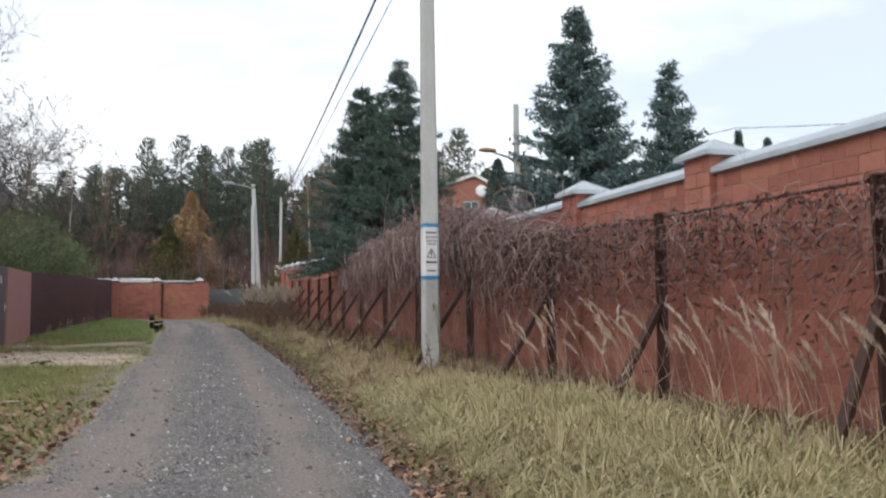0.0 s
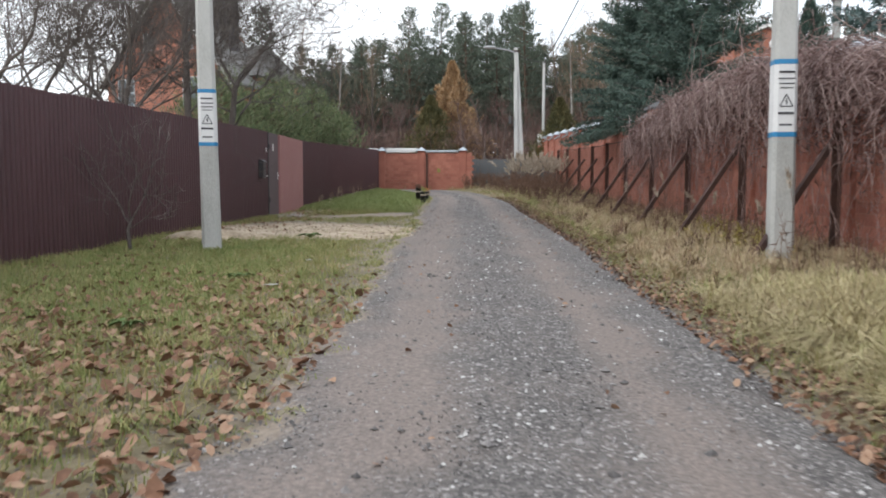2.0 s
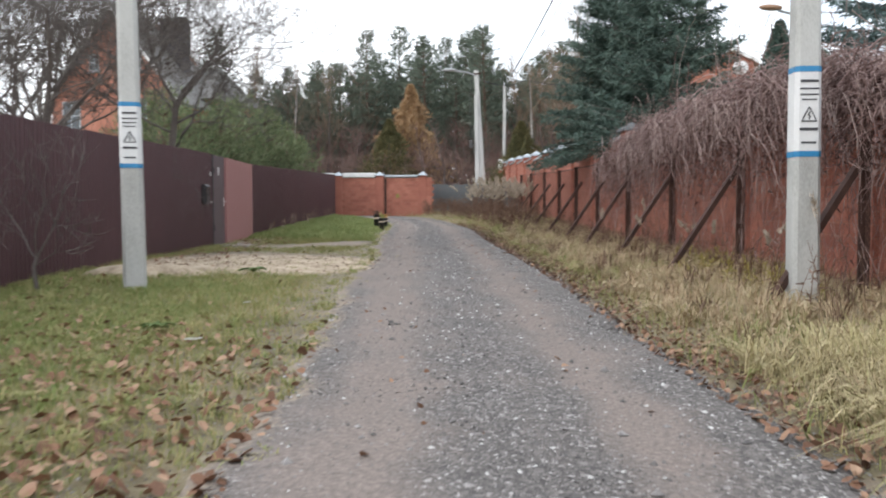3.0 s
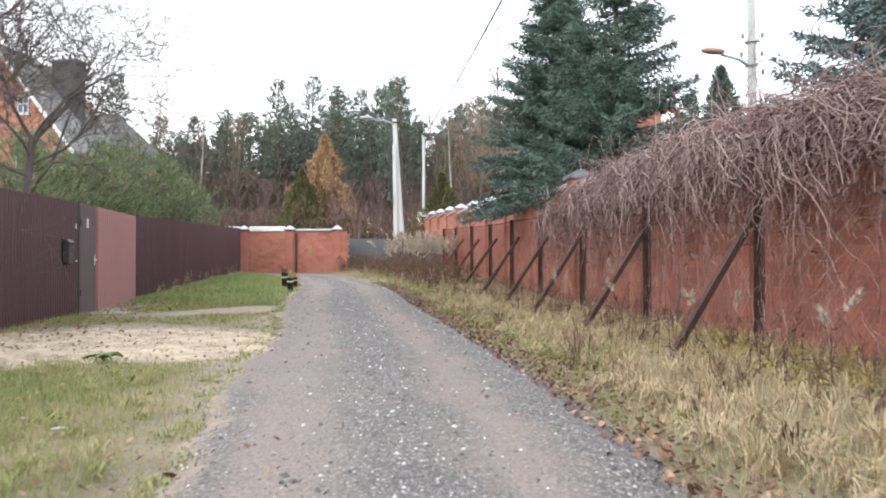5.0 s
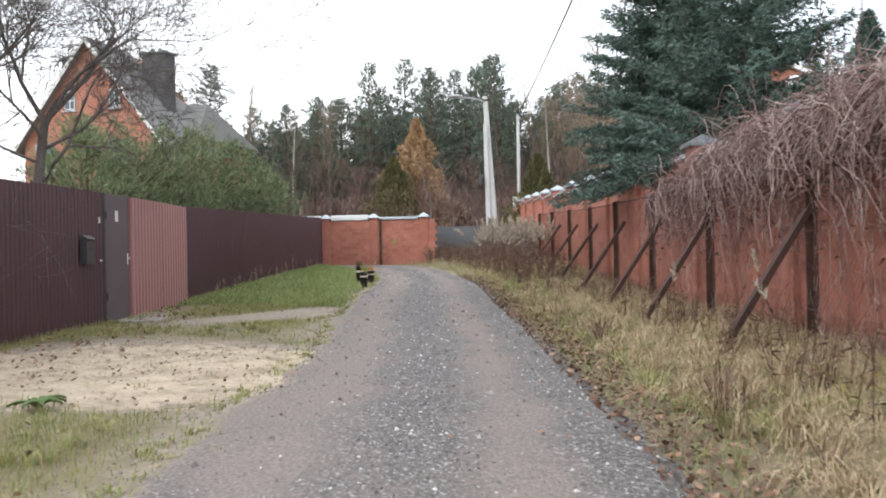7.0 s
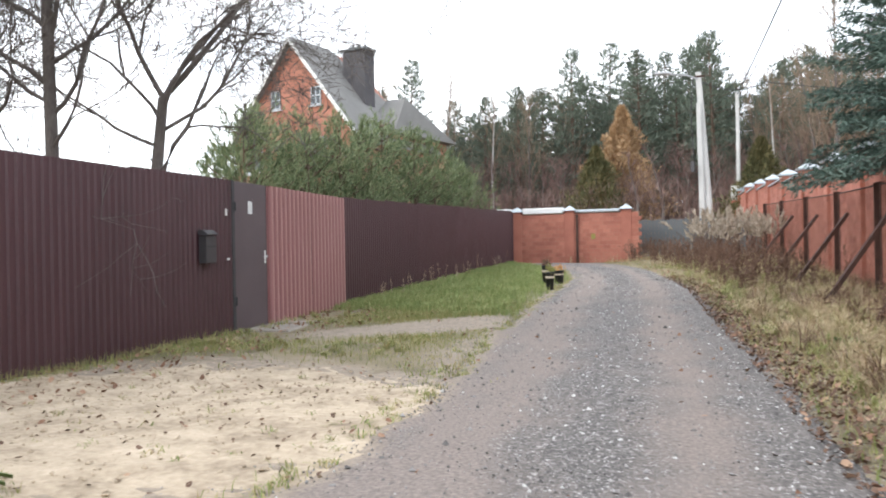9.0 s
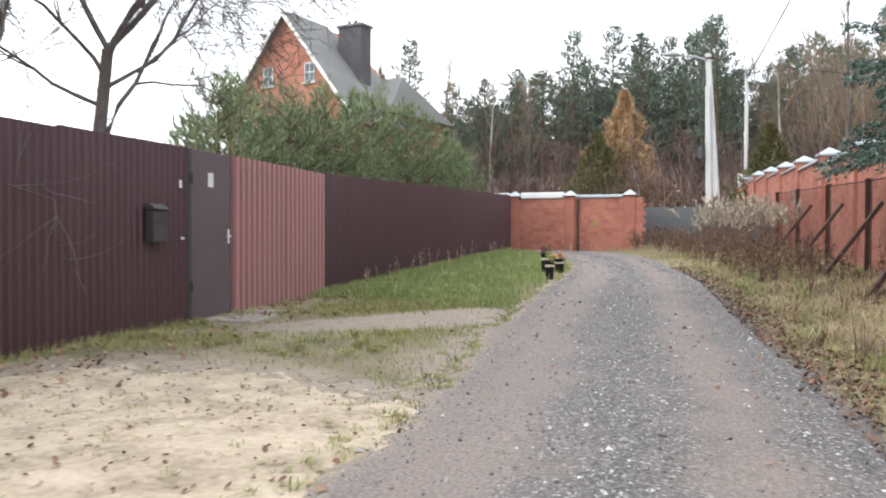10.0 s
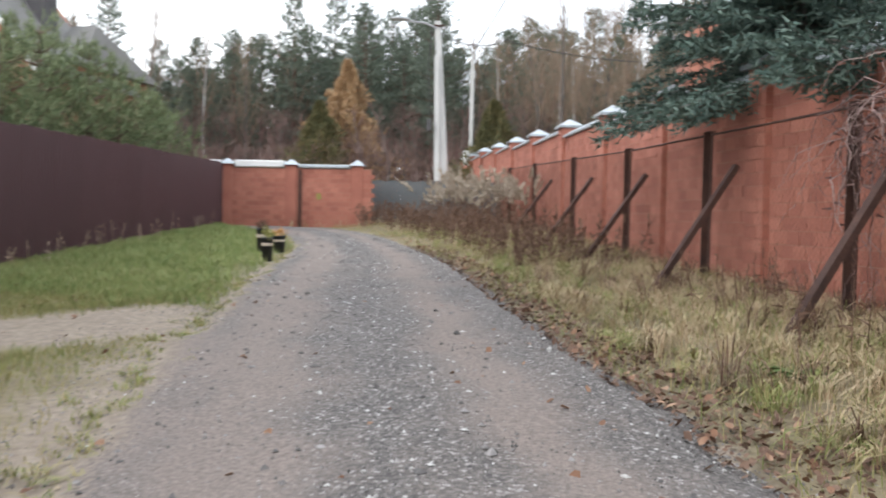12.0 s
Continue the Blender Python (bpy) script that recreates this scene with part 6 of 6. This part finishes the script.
tussocks("sand_tufts", spots, 12, 0.07, "grass_mixed", "sparse trodden tufts in the sand", 175)


def leaf_litter(x, y, seed, lift, size=(0.015, 0.042)):
    g = np.random.default_rng(seed)
    n = len(x)
    shape = np.array([(0, -1, 0), (0.75, -0.45, 0.22), (0.62, 0.5, 0.3), (0, 1.1, 0.06), (-0.62, 0.5, 0.3), (-0.75, -0.45, 0.22), (0, 0, -0.05)])
    tri = np.array([(6, 0, 1), (6, 1, 2), (6, 2, 3), (6, 3, 4), (6, 4, 5), (6, 5, 0)])
    s = g.uniform(size[0], size[1], n)[:, None]
    a, tx, ty = g.uniform(0, 2 * math.pi, n), g.normal(0, 0.45, n), g.normal(0, 0.45, n)
    P = shape[None] * s[:, :, None]
    P[:, :, 2] *= g.uniform(-0.4, 1.5, n)[:, None]
    X = P[:, :, 0] * np.cos(a)[:, None] - P[:, :, 1] * np.sin(a)[:, None]
    Y = P[:, :, 0] * np.sin(a)[:, None] + P[:, :, 1] * np.cos(a)[:, None]
    Z = P[:, :, 2] + X * tx[:, None] + Y * ty[:, None]
    base = ground_z(x, y) + lift + g.uniform(0, 0.02, n)
    V = np.stack([X + x[:, None], Y + y[:, None], Z + base[:, None]], -1).reshape(-1, 3)
    F = (tri[None] + (np.arange(n) * 7)[:, None, None]).reshape(-1, 3)
    return V, F


def leaves(name, x, y, seed, lift, label, size=(0.015, 0.042)):
    v, f = leaf_litter(x, y, seed, lift, size)
    tagged(link(name, mesh_np(name, v, f, M["leaf_litter"])), label, "leaves", kind="stuff")


x, y, g = scatter(9500, 1.0, 13.0, lambda q: LE(q) - 3.6, lambda q: LE(q) + 0.15, 81, 1.0)
k = g.uniform(0, 1, len(x)) < np.clip(1.25 - (y - 5.5) / 5.5, 0.06, 1) * np.clip(1.2 - np.abs(LE(y) - 1.3 - x) / 2.6, 0.15, 1)
leaves("fallen_leaves", x[k], y[k], 82, 0.03, "brown fallen leaves strewn over the grass")
x, y, g = scatter(5200, 3.5, 40, lambda q: RE(q) - 0.1, lambda q: RE(q) + 0.5, 83, 1.6)
k = g.uniform(0, 1, len(x)) < np.interp(y, [4, 10, 14, 40], [0.9, 0.7, 0.3, 0.15])
x, y = x[k], y[k]
leaves("fallen_leaves", x, y, 84, 0.03, "rusty fallen leaves along the lane's edge", (0.012, 0.034))
x, y, g = scatter(15000, 4, 36, lambda q: RE(q) - 0.12, lambda q: RE(q) + 0.7, 87, 1.0)
k = g.uniform(0, 1, len(x)) < np.interp(y, [4, 12, 19, 24, 36], [0.5, 0.4, 0.8, 1, 0.5]) * np.clip(1.15 - np.abs(x - RE(y) - 0.2) / 0.6, 0, 1)
x, y = x[k], y[k]
v, f = leaf_litter(x, y, 88, 0.02, (0.008, 0.026))
tagged(link("leaf_mould", mesh_np("leaf_mould", v, f, M["stalk"])), "dark rotting leaves along the lane's edge", "leaves", kind="stuff")
x, y, g = scatter(500, 5, 30, lambda q: LE(q) - 4, lambda q: RE(q) + 0.3, 85)
leaves("fallen_leaves", x, y, 86, 0.035, "scattered pale fallen leaves", (0.012, 0.03))


def stones(name, n, y0, y1, lo, hi, seed, label, power=1.3, spread=None, material="pebble"):
    g = np.random.default_rng(seed)
    y = y0 + (y1 - y0) * g.uniform(0, 1, n) ** power
    a, b = LE(y), RE(y)
    u = g.uniform(0, 1, n)
    if spread is not None:
        u = spread(g, n)
    x = a + (b - a) * u
    octa = np.array([(1, 0, 0), (0, 1, 0), (-1, 0, 0), (0, -1, 0), (0, 0, 0.7), (0, 0, -0.7)], float)
    tri = np.array([(0, 1, 4), (1, 2, 4), (2, 3, 4), (3, 0, 4), (1, 0, 5), (2, 1, 5), (3, 2, 5), (0, 3, 5)])
    s = g.uniform(lo, hi, n) * g.uniform(0.6, 1, n)
    P = octa[None] * s[:, None, None] * g.uniform(0.6, 1.25, (n, 6, 1)) + g.normal(0, 0.12, (n, 6, 3)) * s[:, None, None]
    t = np.minimum(u, 1 - u)
    z = at(GROUND, y) + 0.012 + 0.025 + 0.035 * (1 - (2 * u - 1) ** 2) - 0.0105 * (np.exp(-((u - 0.27) / 0.1) ** 2) + np.exp(-((u - 0.73) / 0.1) ** 2)) - np.clip(1 - t / 0.08, 0, 1) * 0.03
    z = np.where((u < 0) | (u > 1), ground_z(x, y), z)
    P += np.stack([x, y, z + s * 0.15], 1)[:, None]
    F = (tri[None] + (np.arange(n) * 6)[:, None, None]).reshape(-1, 3)
    tagged(link(name, mesh_np(name, P.reshape(-1, 3), F, M[material])), label, "gravel", kind="stuff")


def middle_and_rims(g, n):
    u = np.where(g.uniform(0, 1, n) < 0.5, g.normal(0.5, 0.12, n), np.where(g.uniform(0, 1, n) < 0.7, 1 - np.abs(g.normal(0, 0.09, n)), np.abs(g.normal(0, 0.09, n))))
    return np.clip(u, -0.03, 1.03)


stones("gravel_stones", 20000, 3.0, 40, 0.006, 0.017, 91, "loose grey gravel on the lane", 1.4, middle_and_rims)
stones("gravel_stones", 17000, 3.0, 38, 0.004, 0.011, 92, "fine gravel in the wheel tracks", 1.4)
stones("spilled_gravel", 6000, 5.0, 38, 0.005, 0.014, 191, "gravel spilled beside the lane", 1.2, lambda g, n: -np.abs(g.normal(0, 0.16, n)))
stones("spilled_gravel", 5000, 4.0, 36, 0.005, 0.014, 192, "gravel spilled over the leafy verge", 1.1, lambda g, n: 1 + np.abs(g.normal(0, 0.07, n)) - 0.02)
stones("white_stones", 1300, 3.5, 38, 0.008, 0.024, 94, "whitish limestone chips in the gravel", 1.2, middle_and_rims, "pale_stone")
stones("larger_stones", 700, 4.0, 40, 0.018, 0.038, 93, "larger pale stones in the gravel", 1.2)

# ---------------------------------------------------------------- vines on the wire fence


def vines():
    g = np.random.default_rng(95)
    fine, thick = [], []

    def cover(y):
        return float(np.interp(y, [2, 7, 10, 12.5, 14.5, 18, 22, 24.5, 27], [0.16, 0.22, 0.42, 0.9, 1.25, 1.15, 1.0, 0.55, 0.12]))

    def crest(y):
        return float(np.interp(y, [2, 8, 11, 13, 15, 17, 19, 22, 24.5, 27], [2.0, 2.05, 2.12, 2.35, 2.75, 2.78, 2.75, 2.7, 2.5, 2.2]))

    n = 0
    while n < 3700:
        y = g.uniform(2.5, 26)
        if g.uniform(0, 1.25) > cover(y):
            continue
        n += 1
        wallward = g.uniform(0, 1) ** 1.5 if y > 11 else g.uniform(0, 0.25)
        x = float(mesh_x(y)) - 0.06 + wallward * (float(at(WALL, y)) - float(mesh_x(y)) + 0.1)
        z = crest(y) + g.normal(0, 0.1) - 0.35 * abs(g.normal(0, 0.5)) * (1 - wallward)
        p = np.array([x, y, z])
        d = np.array([g.normal(-0.3, 0.5), g.normal(0, 0.9), g.uniform(-0.5, 0.5)])
        length = g.uniform(0.4, 1.4) * (1.0 if g.uniform() < 0.7 else 1.6) * (1.0 if y > 11 else 0.6)
        k = 9
        pts = [p]
        for q in range(k):
            d = unit(d + np.array([g.normal(-0.05, 0.32), g.normal(0, 0.55), g.normal(-0.1 - 0.03 * q, 0.36)]))
            nxt = pts[-1] + d * length / k
            nxt[0] = min(max(nxt[0], float(mesh_x(nxt[1])) - 0.24), float(at(WALL, nxt[1])) + 0.25)
            pts.append(nxt)
        r = g.uniform(0.0025, 0.0085) * (1.0 if y > 11 else 0.55)
        (thick if r > 0.0066 else fine).append((pts, np.linspace(r, r * 0.5, k + 1)))
    # fine dry stems that hold to the mesh lower down
    for q in range(2300):
        y = g.uniform(2.5, 27)
        if g.uniform(0, 1.25) > cover(y) * 0.9 + 0.12:
            continue
        p = np.array([float(mesh_x(y)) + g.normal(-0.02, 0.03), y, g.uniform(0.4, 2.1)])
        d = np.array([0, g.normal(0, 0.9), -0.8])
        pts = [p]
        for s in range(5):
            d = unit(d + np.array([g.normal(0, 0.1), g.normal(0, 0.6), g.normal(-0.05, 0.45)]))
            pts.append(pts[-1] + d * g.uniform(0.06, 0.16))
        fine.append((pts, np.linspace(0.0035, 0.0018, 6)))
    # arching runners over the crest
    for q in range(260):
        y = g.uniform(11.5, 24)
        x0, x1 = float(mesh_x(y)) - 0.2, float(at(WALL, y)) + 0.2
        t = np.linspace(0, 1, 9)
        span = g.normal(0, 0.8)
        pts = np.stack([x1 + (x0 - x1) * t, y + span * t + 0.05 * np.sin(t * 9 + q), crest(y) + g.uniform(-0.1, 0.12) + 0.25 * np.sin(t * 2.6) - 0.9 * t * t * g.uniform(0.2, 1)], 1)
        thick.append((pts, np.linspace(0.007, 0.004, 9)))
    root = thing("creeper", pose(0, 0, 0), "leafless reddish-brown creeper hanging over the wire fence", "creeper")
    tagged(tube_part("stem_tangle", fine, M["vine"], root, 3), kind="stuff")
    tagged(tube_part("runner_tangle", thick, M["vine"], root, 4), kind="stuff")
    # last shrivelled leaves and tendrils
    m = 22000
    y = g.uniform(2.5, 26, m)
    cov = np.interp(y, [2, 7, 10, 12.5, 14.5, 18, 22, 24.5, 27], [0.4, 0.45, 0.6, 0.9, 1.0, 1.0, 0.9, 0.5, 0.15])
    y = y[g.uniform(0, 1, m) < cov]
    m = len(y)
    top = np.interp(y, [2, 8, 11, 13, 15, 17, 19, 22, 24.5, 27], [2.0, 2.05, 2.12, 2.35, 2.75, 2.78, 2.75, 2.7, 2.5, 2.2])
    z = top - np.abs(g.normal(0, 0.5, m)) + 0.05
    x = mesh_x(y) + g.uniform(-0.2, 0.12, m) + np.clip(z - 2.1, 0, 1) * g.uniform(0, 1.0, m)
    v, f = needles(np.stack([x, y, z], 1), np.stack([g.normal(0, 1, m), g.normal(0, 1, m), g.normal(-0.6, 0.6, m)], 1), 0.1, 0.026, g, 0.3)
    tagged(link("leaf_cover", mesh_np("leaf_cover", v, f, M["vine_leaf"]), root), kind="stuff")


vines()

# ---------------------------------------------------------------- tall weeds


def weeds(name, spots, height, seed, head, label, stalk="stalk", heads=10, head_len=0.1, head_w=0.02, bend=0.2, head_span=0.25, side_leaves=6):
    """Upright dead stalks, each with a fluffy or plumed head."""
    g = np.random.default_rng(seed)
    root = thing(name, pose(0, 0, 0), label, "weeds", kind="stuff")
    st, cs, ws, lc, lw = [], [], [], [], []
    for x, y in spots:
        h = height * g.uniform(0.65, 1.15)
        z0 = float(ground_z(x, y)) - 0.02
        a, b = g.uniform(0, 2 * math.pi), abs(g.normal(0, bend))
        tip = np.array([math.cos(a) * b * h, math.sin(a) * b * h, h * (1 - 0.4 * b * b)])
        t = np.linspace(0, 1, 5)[:, None]
        pts = np.array([x, y, z0]) + tip * t * np.array([1, 1, 1]) - np.array([tip[0], tip[1], 0]) * (t - t * t) * 0.7
        st.append((pts, np.linspace(0.005, 0.0022, 5)))
        for q in range(heads):
            k = 1 - head_span * g.uniform(0, 1)
            p = np.array([x, y, z0]) + tip * k - np.array([tip[0], tip[1], 0]) * (k - k * k) * 0.7
            cs.append(p + g.normal(0, 0.012, 3))
            ws.append(unit(tip) + g.normal(0, 0.25, 3))
        for q in range(side_leaves):
            k = g.uniform(0.1, 0.75)
            p = np.array([x, y, z0]) + tip * k - np.array([tip[0], tip[1], 0]) * (k - k * k) * 0.7
            lc.append(p)
            lw.append((g.normal(), g.normal(), -0.2))
    tagged(tube_part("stalk_cluster", st, M[stalk], root, 3), kind="stuff")
    v, f = needles(np.array(cs), np.array(ws), head_len, head_w, g, 0.35)
    tagged(link("seed_head_cluster", mesh_np("seed_head_cluster", v, f, M[head]), root), kind="stuff")
    if lc:
        v, f = needles(np.array(lc), np.array(lw), 0.11, 0.02, g, 0.4)
        tagged(link("leaf_cluster", mesh_np("leaf_cluster", v, f, M[stalk]), root), kind="stuff")


def reeds(spots, seed):
    """Arching stems, each with a slim plume that nods at its tip, and long basal blades."""
    g = np.random.default_rng(seed)
    root = thing("reed_grass", pose(0, 0, 0), "tall dry reed grass with pale nodding plumes", "weeds", kind="stuff")
    stems, cs, ws, lc, lw = [], [], [], [], []
    for x, y in spots:
        h = g.uniform(0.75, 1.2)
        a = g.normal(math.pi * 0.9, 0.7)
        lean, nod = g.uniform(0.12, 0.4) * h, g.uniform(0.04, 0.16) * h
        t = np.linspace(0, 1, 10)
        out = lean * t ** 1.5 + nod * np.clip(t - 0.7, 0, 1) ** 1.3 * 2.2
        z = h * (t - 0.14 * np.clip(t - 0.72, 0, 1) ** 2 * 6)
        p = np.stack([x + math.cos(a) * out, y + math.sin(a) * out, z + float(ground_z(x, y)) - 0.02], 1)
        stems.append((p, np.linspace(0.0032, 0.0012, 10)))
        for q in range(46):
            k = g.uniform(7.0, 8.98)
            n = int(k)
            cs.append(p[n] + (p[n + 1] - p[n]) * (k - n) + g.normal(0, 0.006, 3))
            ws.append(unit(p[n + 1] - p[n]))
        for q in range(5):
            lc.append(p[int(g.integers(0, 4))])
            lw.append((g.normal(0, 0.6), g.normal(0, 0.6), 0.7))
    tagged(tube_part("stalk_cluster", stems, M["plume"], root, 3), kind="stuff")
    v, f = needles(np.array(cs), np.array(ws), 0.06, 0.007, g, 0.16)
    tagged(link("seed_head_cluster", mesh_np("seed_head_cluster", v, f, M["plume"]), root), kind="stuff")
    v, f = needles(np.array(lc), np.array(lw), 0.34, 0.009, g, 0.3)
    tagged(link("leaf_cluster", mesh_np("leaf_cluster", v, f, M["grass_dry"]), root), kind="stuff")


g = np.random.default_rng(97)
# reed grass with plumes
spots = [(float(mesh_x(y)) - g.uniform(0.35, 1.5), y) for y in np.concatenate([g.uniform(5.0, 6.6, 26), g.uniform(6.6, 9.2, 34)])]
reeds(spots, 98)
# brown thicket near the lamp pole
spots = [(float(RE(y)) + 0.5 + abs(g.normal(0, 1.0)) + 0.3, y) for y in g.uniform(30, 47, 520)]
spots = [(x, y) for x, y in spots if x < float(mesh_x(y)) - 0.1]
weeds("weed_thicket", spots, 0.75, 99, "stalk", "brown withered weeds beside the lane", "stalk", 8, 0.1, 0.03, 0.25, 0.6, 12)
spots = [(float(mesh_x(y)) - 0.15 - g.uniform(0, 1) * 2.3, y) for y in g.uniform(38.5, 45, 190)]
weeds("goldenrod", spots, 1.5, 100, "fluff", "withered goldenrod with pale fluffy heads", "stalk", 34, 0.12, 0.045, 0.4, 0.22, 14)
# single weeds along the braces
spots = [(float(mesh_x(y)) - g.uniform(0.1, 1.1), y) for y in (13.0, 14.6, 14.9, 15.6, 16.9, 17.4, 18.8, 20.2, 21.7)]
weeds("goldenrod", spots, 0.95, 101, "fluff", "single withered goldenrod stems by the wire fence", "stalk", 40, 0.07, 0.02, 0.3, 0.22, 8)
spots = [(float(mesh_x(y)) - g.uniform(0.2, 1.3), y) for y in g.uniform(12, 27, 150)]
weeds("dead_stems", spots, 0.6, 102, "stalk", "thin dead stems in the dry grass", "stalk", 6, 0.06, 0.012, 0.3, 0.5, 5)
spots = [(float(mesh_x(y)) - g.uniform(0.15, 1.0), y) for y in g.uniform(13.0, 17.2, 60)]
weeds("tansy", spots, 0.34, 103, "tansy", "low yellowing weeds at the foot of the wire fence", "tansy", 9, 0.06, 0.022, 0.5, 0.8, 8)
spots = [(float(FX(y)) + g.uniform(0.1, 0.5), y) for y in g.uniform(28.5, 42, 26)]
weeds("fence_weeds", spots, 0.5, 104, "plume", "pale dry stems before the sheet fence", "plume", 8, 0.06, 0.015, 0.2, 0.5, 2)


def dock_plant(x, y, seed, r=0.22):
    g = np.random.default_rng(seed)
    root = thing("dock_plant", pose(x, y, float(ground_z(x, y))), "broad-leaved bright green weed in the grass", "plant", "broad-leaved weeds")
    for q in range(9):
        a = q * 0.7 + g.uniform(-0.2, 0.2)
        L, w = r * g.uniform(0.7, 1.2), r * 0.3
        bm = bmesh.new()
        rows = []
        for s in np.linspace(0, 1, 5):
            ww = w * math.sin(math.pi * (0.12 + 0.86 * s)) * 0.5
            z = 0.02 + L * (0.9 * s - 0.75 * s * s)
            rows.append([bm.verts.new((L * s, k * ww, z + abs(k) * 0.02)) for k in (-1, 0, 1)])
        for ra, rb in zip(rows, rows[1:]):
            for k in range(2):
                bm.faces.new((ra[k], ra[k + 1], rb[k + 1], rb[k]))
        part("leaf", bm, M["weed_green"], root, m=pose(0, 0, 0, 0, 0, math.degrees(a)), smooth=True)


dock_plant(-7.55, 16.3, 110)
dock_plant(-5.9, 11.2, 111, 0.15)
dock_plant(-5.2, 8.4, 112, 0.15)
dock_plant(-3.9, 23.6, 113, 0.2)


g = np.random.default_rng(221)
n = 1500
x, y = -8.75 + g.normal(0, 1.35, n), 18.55 + g.normal(0, 1.05, n)
octa = np.array([(1, 0, 0), (0, 1, 0), (-1, 0, 0), (0, -1, 0), (0, 0, 0.6), (0, 0, -0.5)], float)
tri = np.array([(0, 1, 4), (1, 2, 4), (2, 3, 4), (3, 0, 4), (1, 0, 5), (2, 1, 5), (3, 2, 5), (0, 3, 5)])
s = g.uniform(0.008, 0.035, n) * g.uniform(0.5, 1, n)
P = octa[None] * s[:, None, None] * g.uniform(0.6, 1.3, (n, 6, 1)) + np.stack([x, y, ground_z(x, y) + 0.022], 1)[:, None]
F = (tri[None] + (np.arange(n) * 6)[:, None, None]).reshape(-1, 3)
tagged(link("sand_clods", mesh_np("sand_clods", P.reshape(-1, 3), F, M["sand"])), "small clods in the trampled sand", "sand", kind="stuff")
v, f = leaf_litter(x[:170], y[:170], 222, 0.02, (0.01, 0.024))
tagged(link("fallen_leaves", mesh_np("fallen_leaves", v, f, M["stalk"])), "dark dead leaves on the sand", "leaves", kind="stuff")
x, y, g = scatter(700, 11, 27, lambda q: FX(q) + 0.1, lambda q: FX(q) + 1.6, 223)
leaves("fallen_leaves", x, y, 224, 0.03, "brown fallen leaves beside the sheet fence", (0.012, 0.034))


def scrap(x, y, turn, size):
    """A crumpled sheet of white litter."""
    bm = bmesh.new()
    n = 5
    g = np.random.default_rng(int(abs(x) * 1000))
    rows = [[bm.verts.new((size * (q / (n - 1) - 0.5) * 1.4, size * (r / (n - 1) - 0.5), 0.012 + 0.018 * float(g.uniform(0, 1)))) for q in range(n)] for r in range(n)]
    for r in range(n - 1):
        for q in range(n - 1):
            bm.faces.new((rows[r][q], rows[r][q + 1], rows[r + 1][q + 1], rows[r + 1][q]))
    bmesh.ops.solidify(bm, geom=bm.faces[:], thickness=0.002)
    tagged(part("paper_scrap", bm, M["paper"], m=pose(x, y, float(ground_z(x, y)) + 0.035, 0, 0, turn)), "crumpled white paper scrap on the grass", "litter", "scraps of litter")


scrap(-5.25, 10.7, 20, 0.1)
scrap(-5.9, 12.9, 75, 0.06)
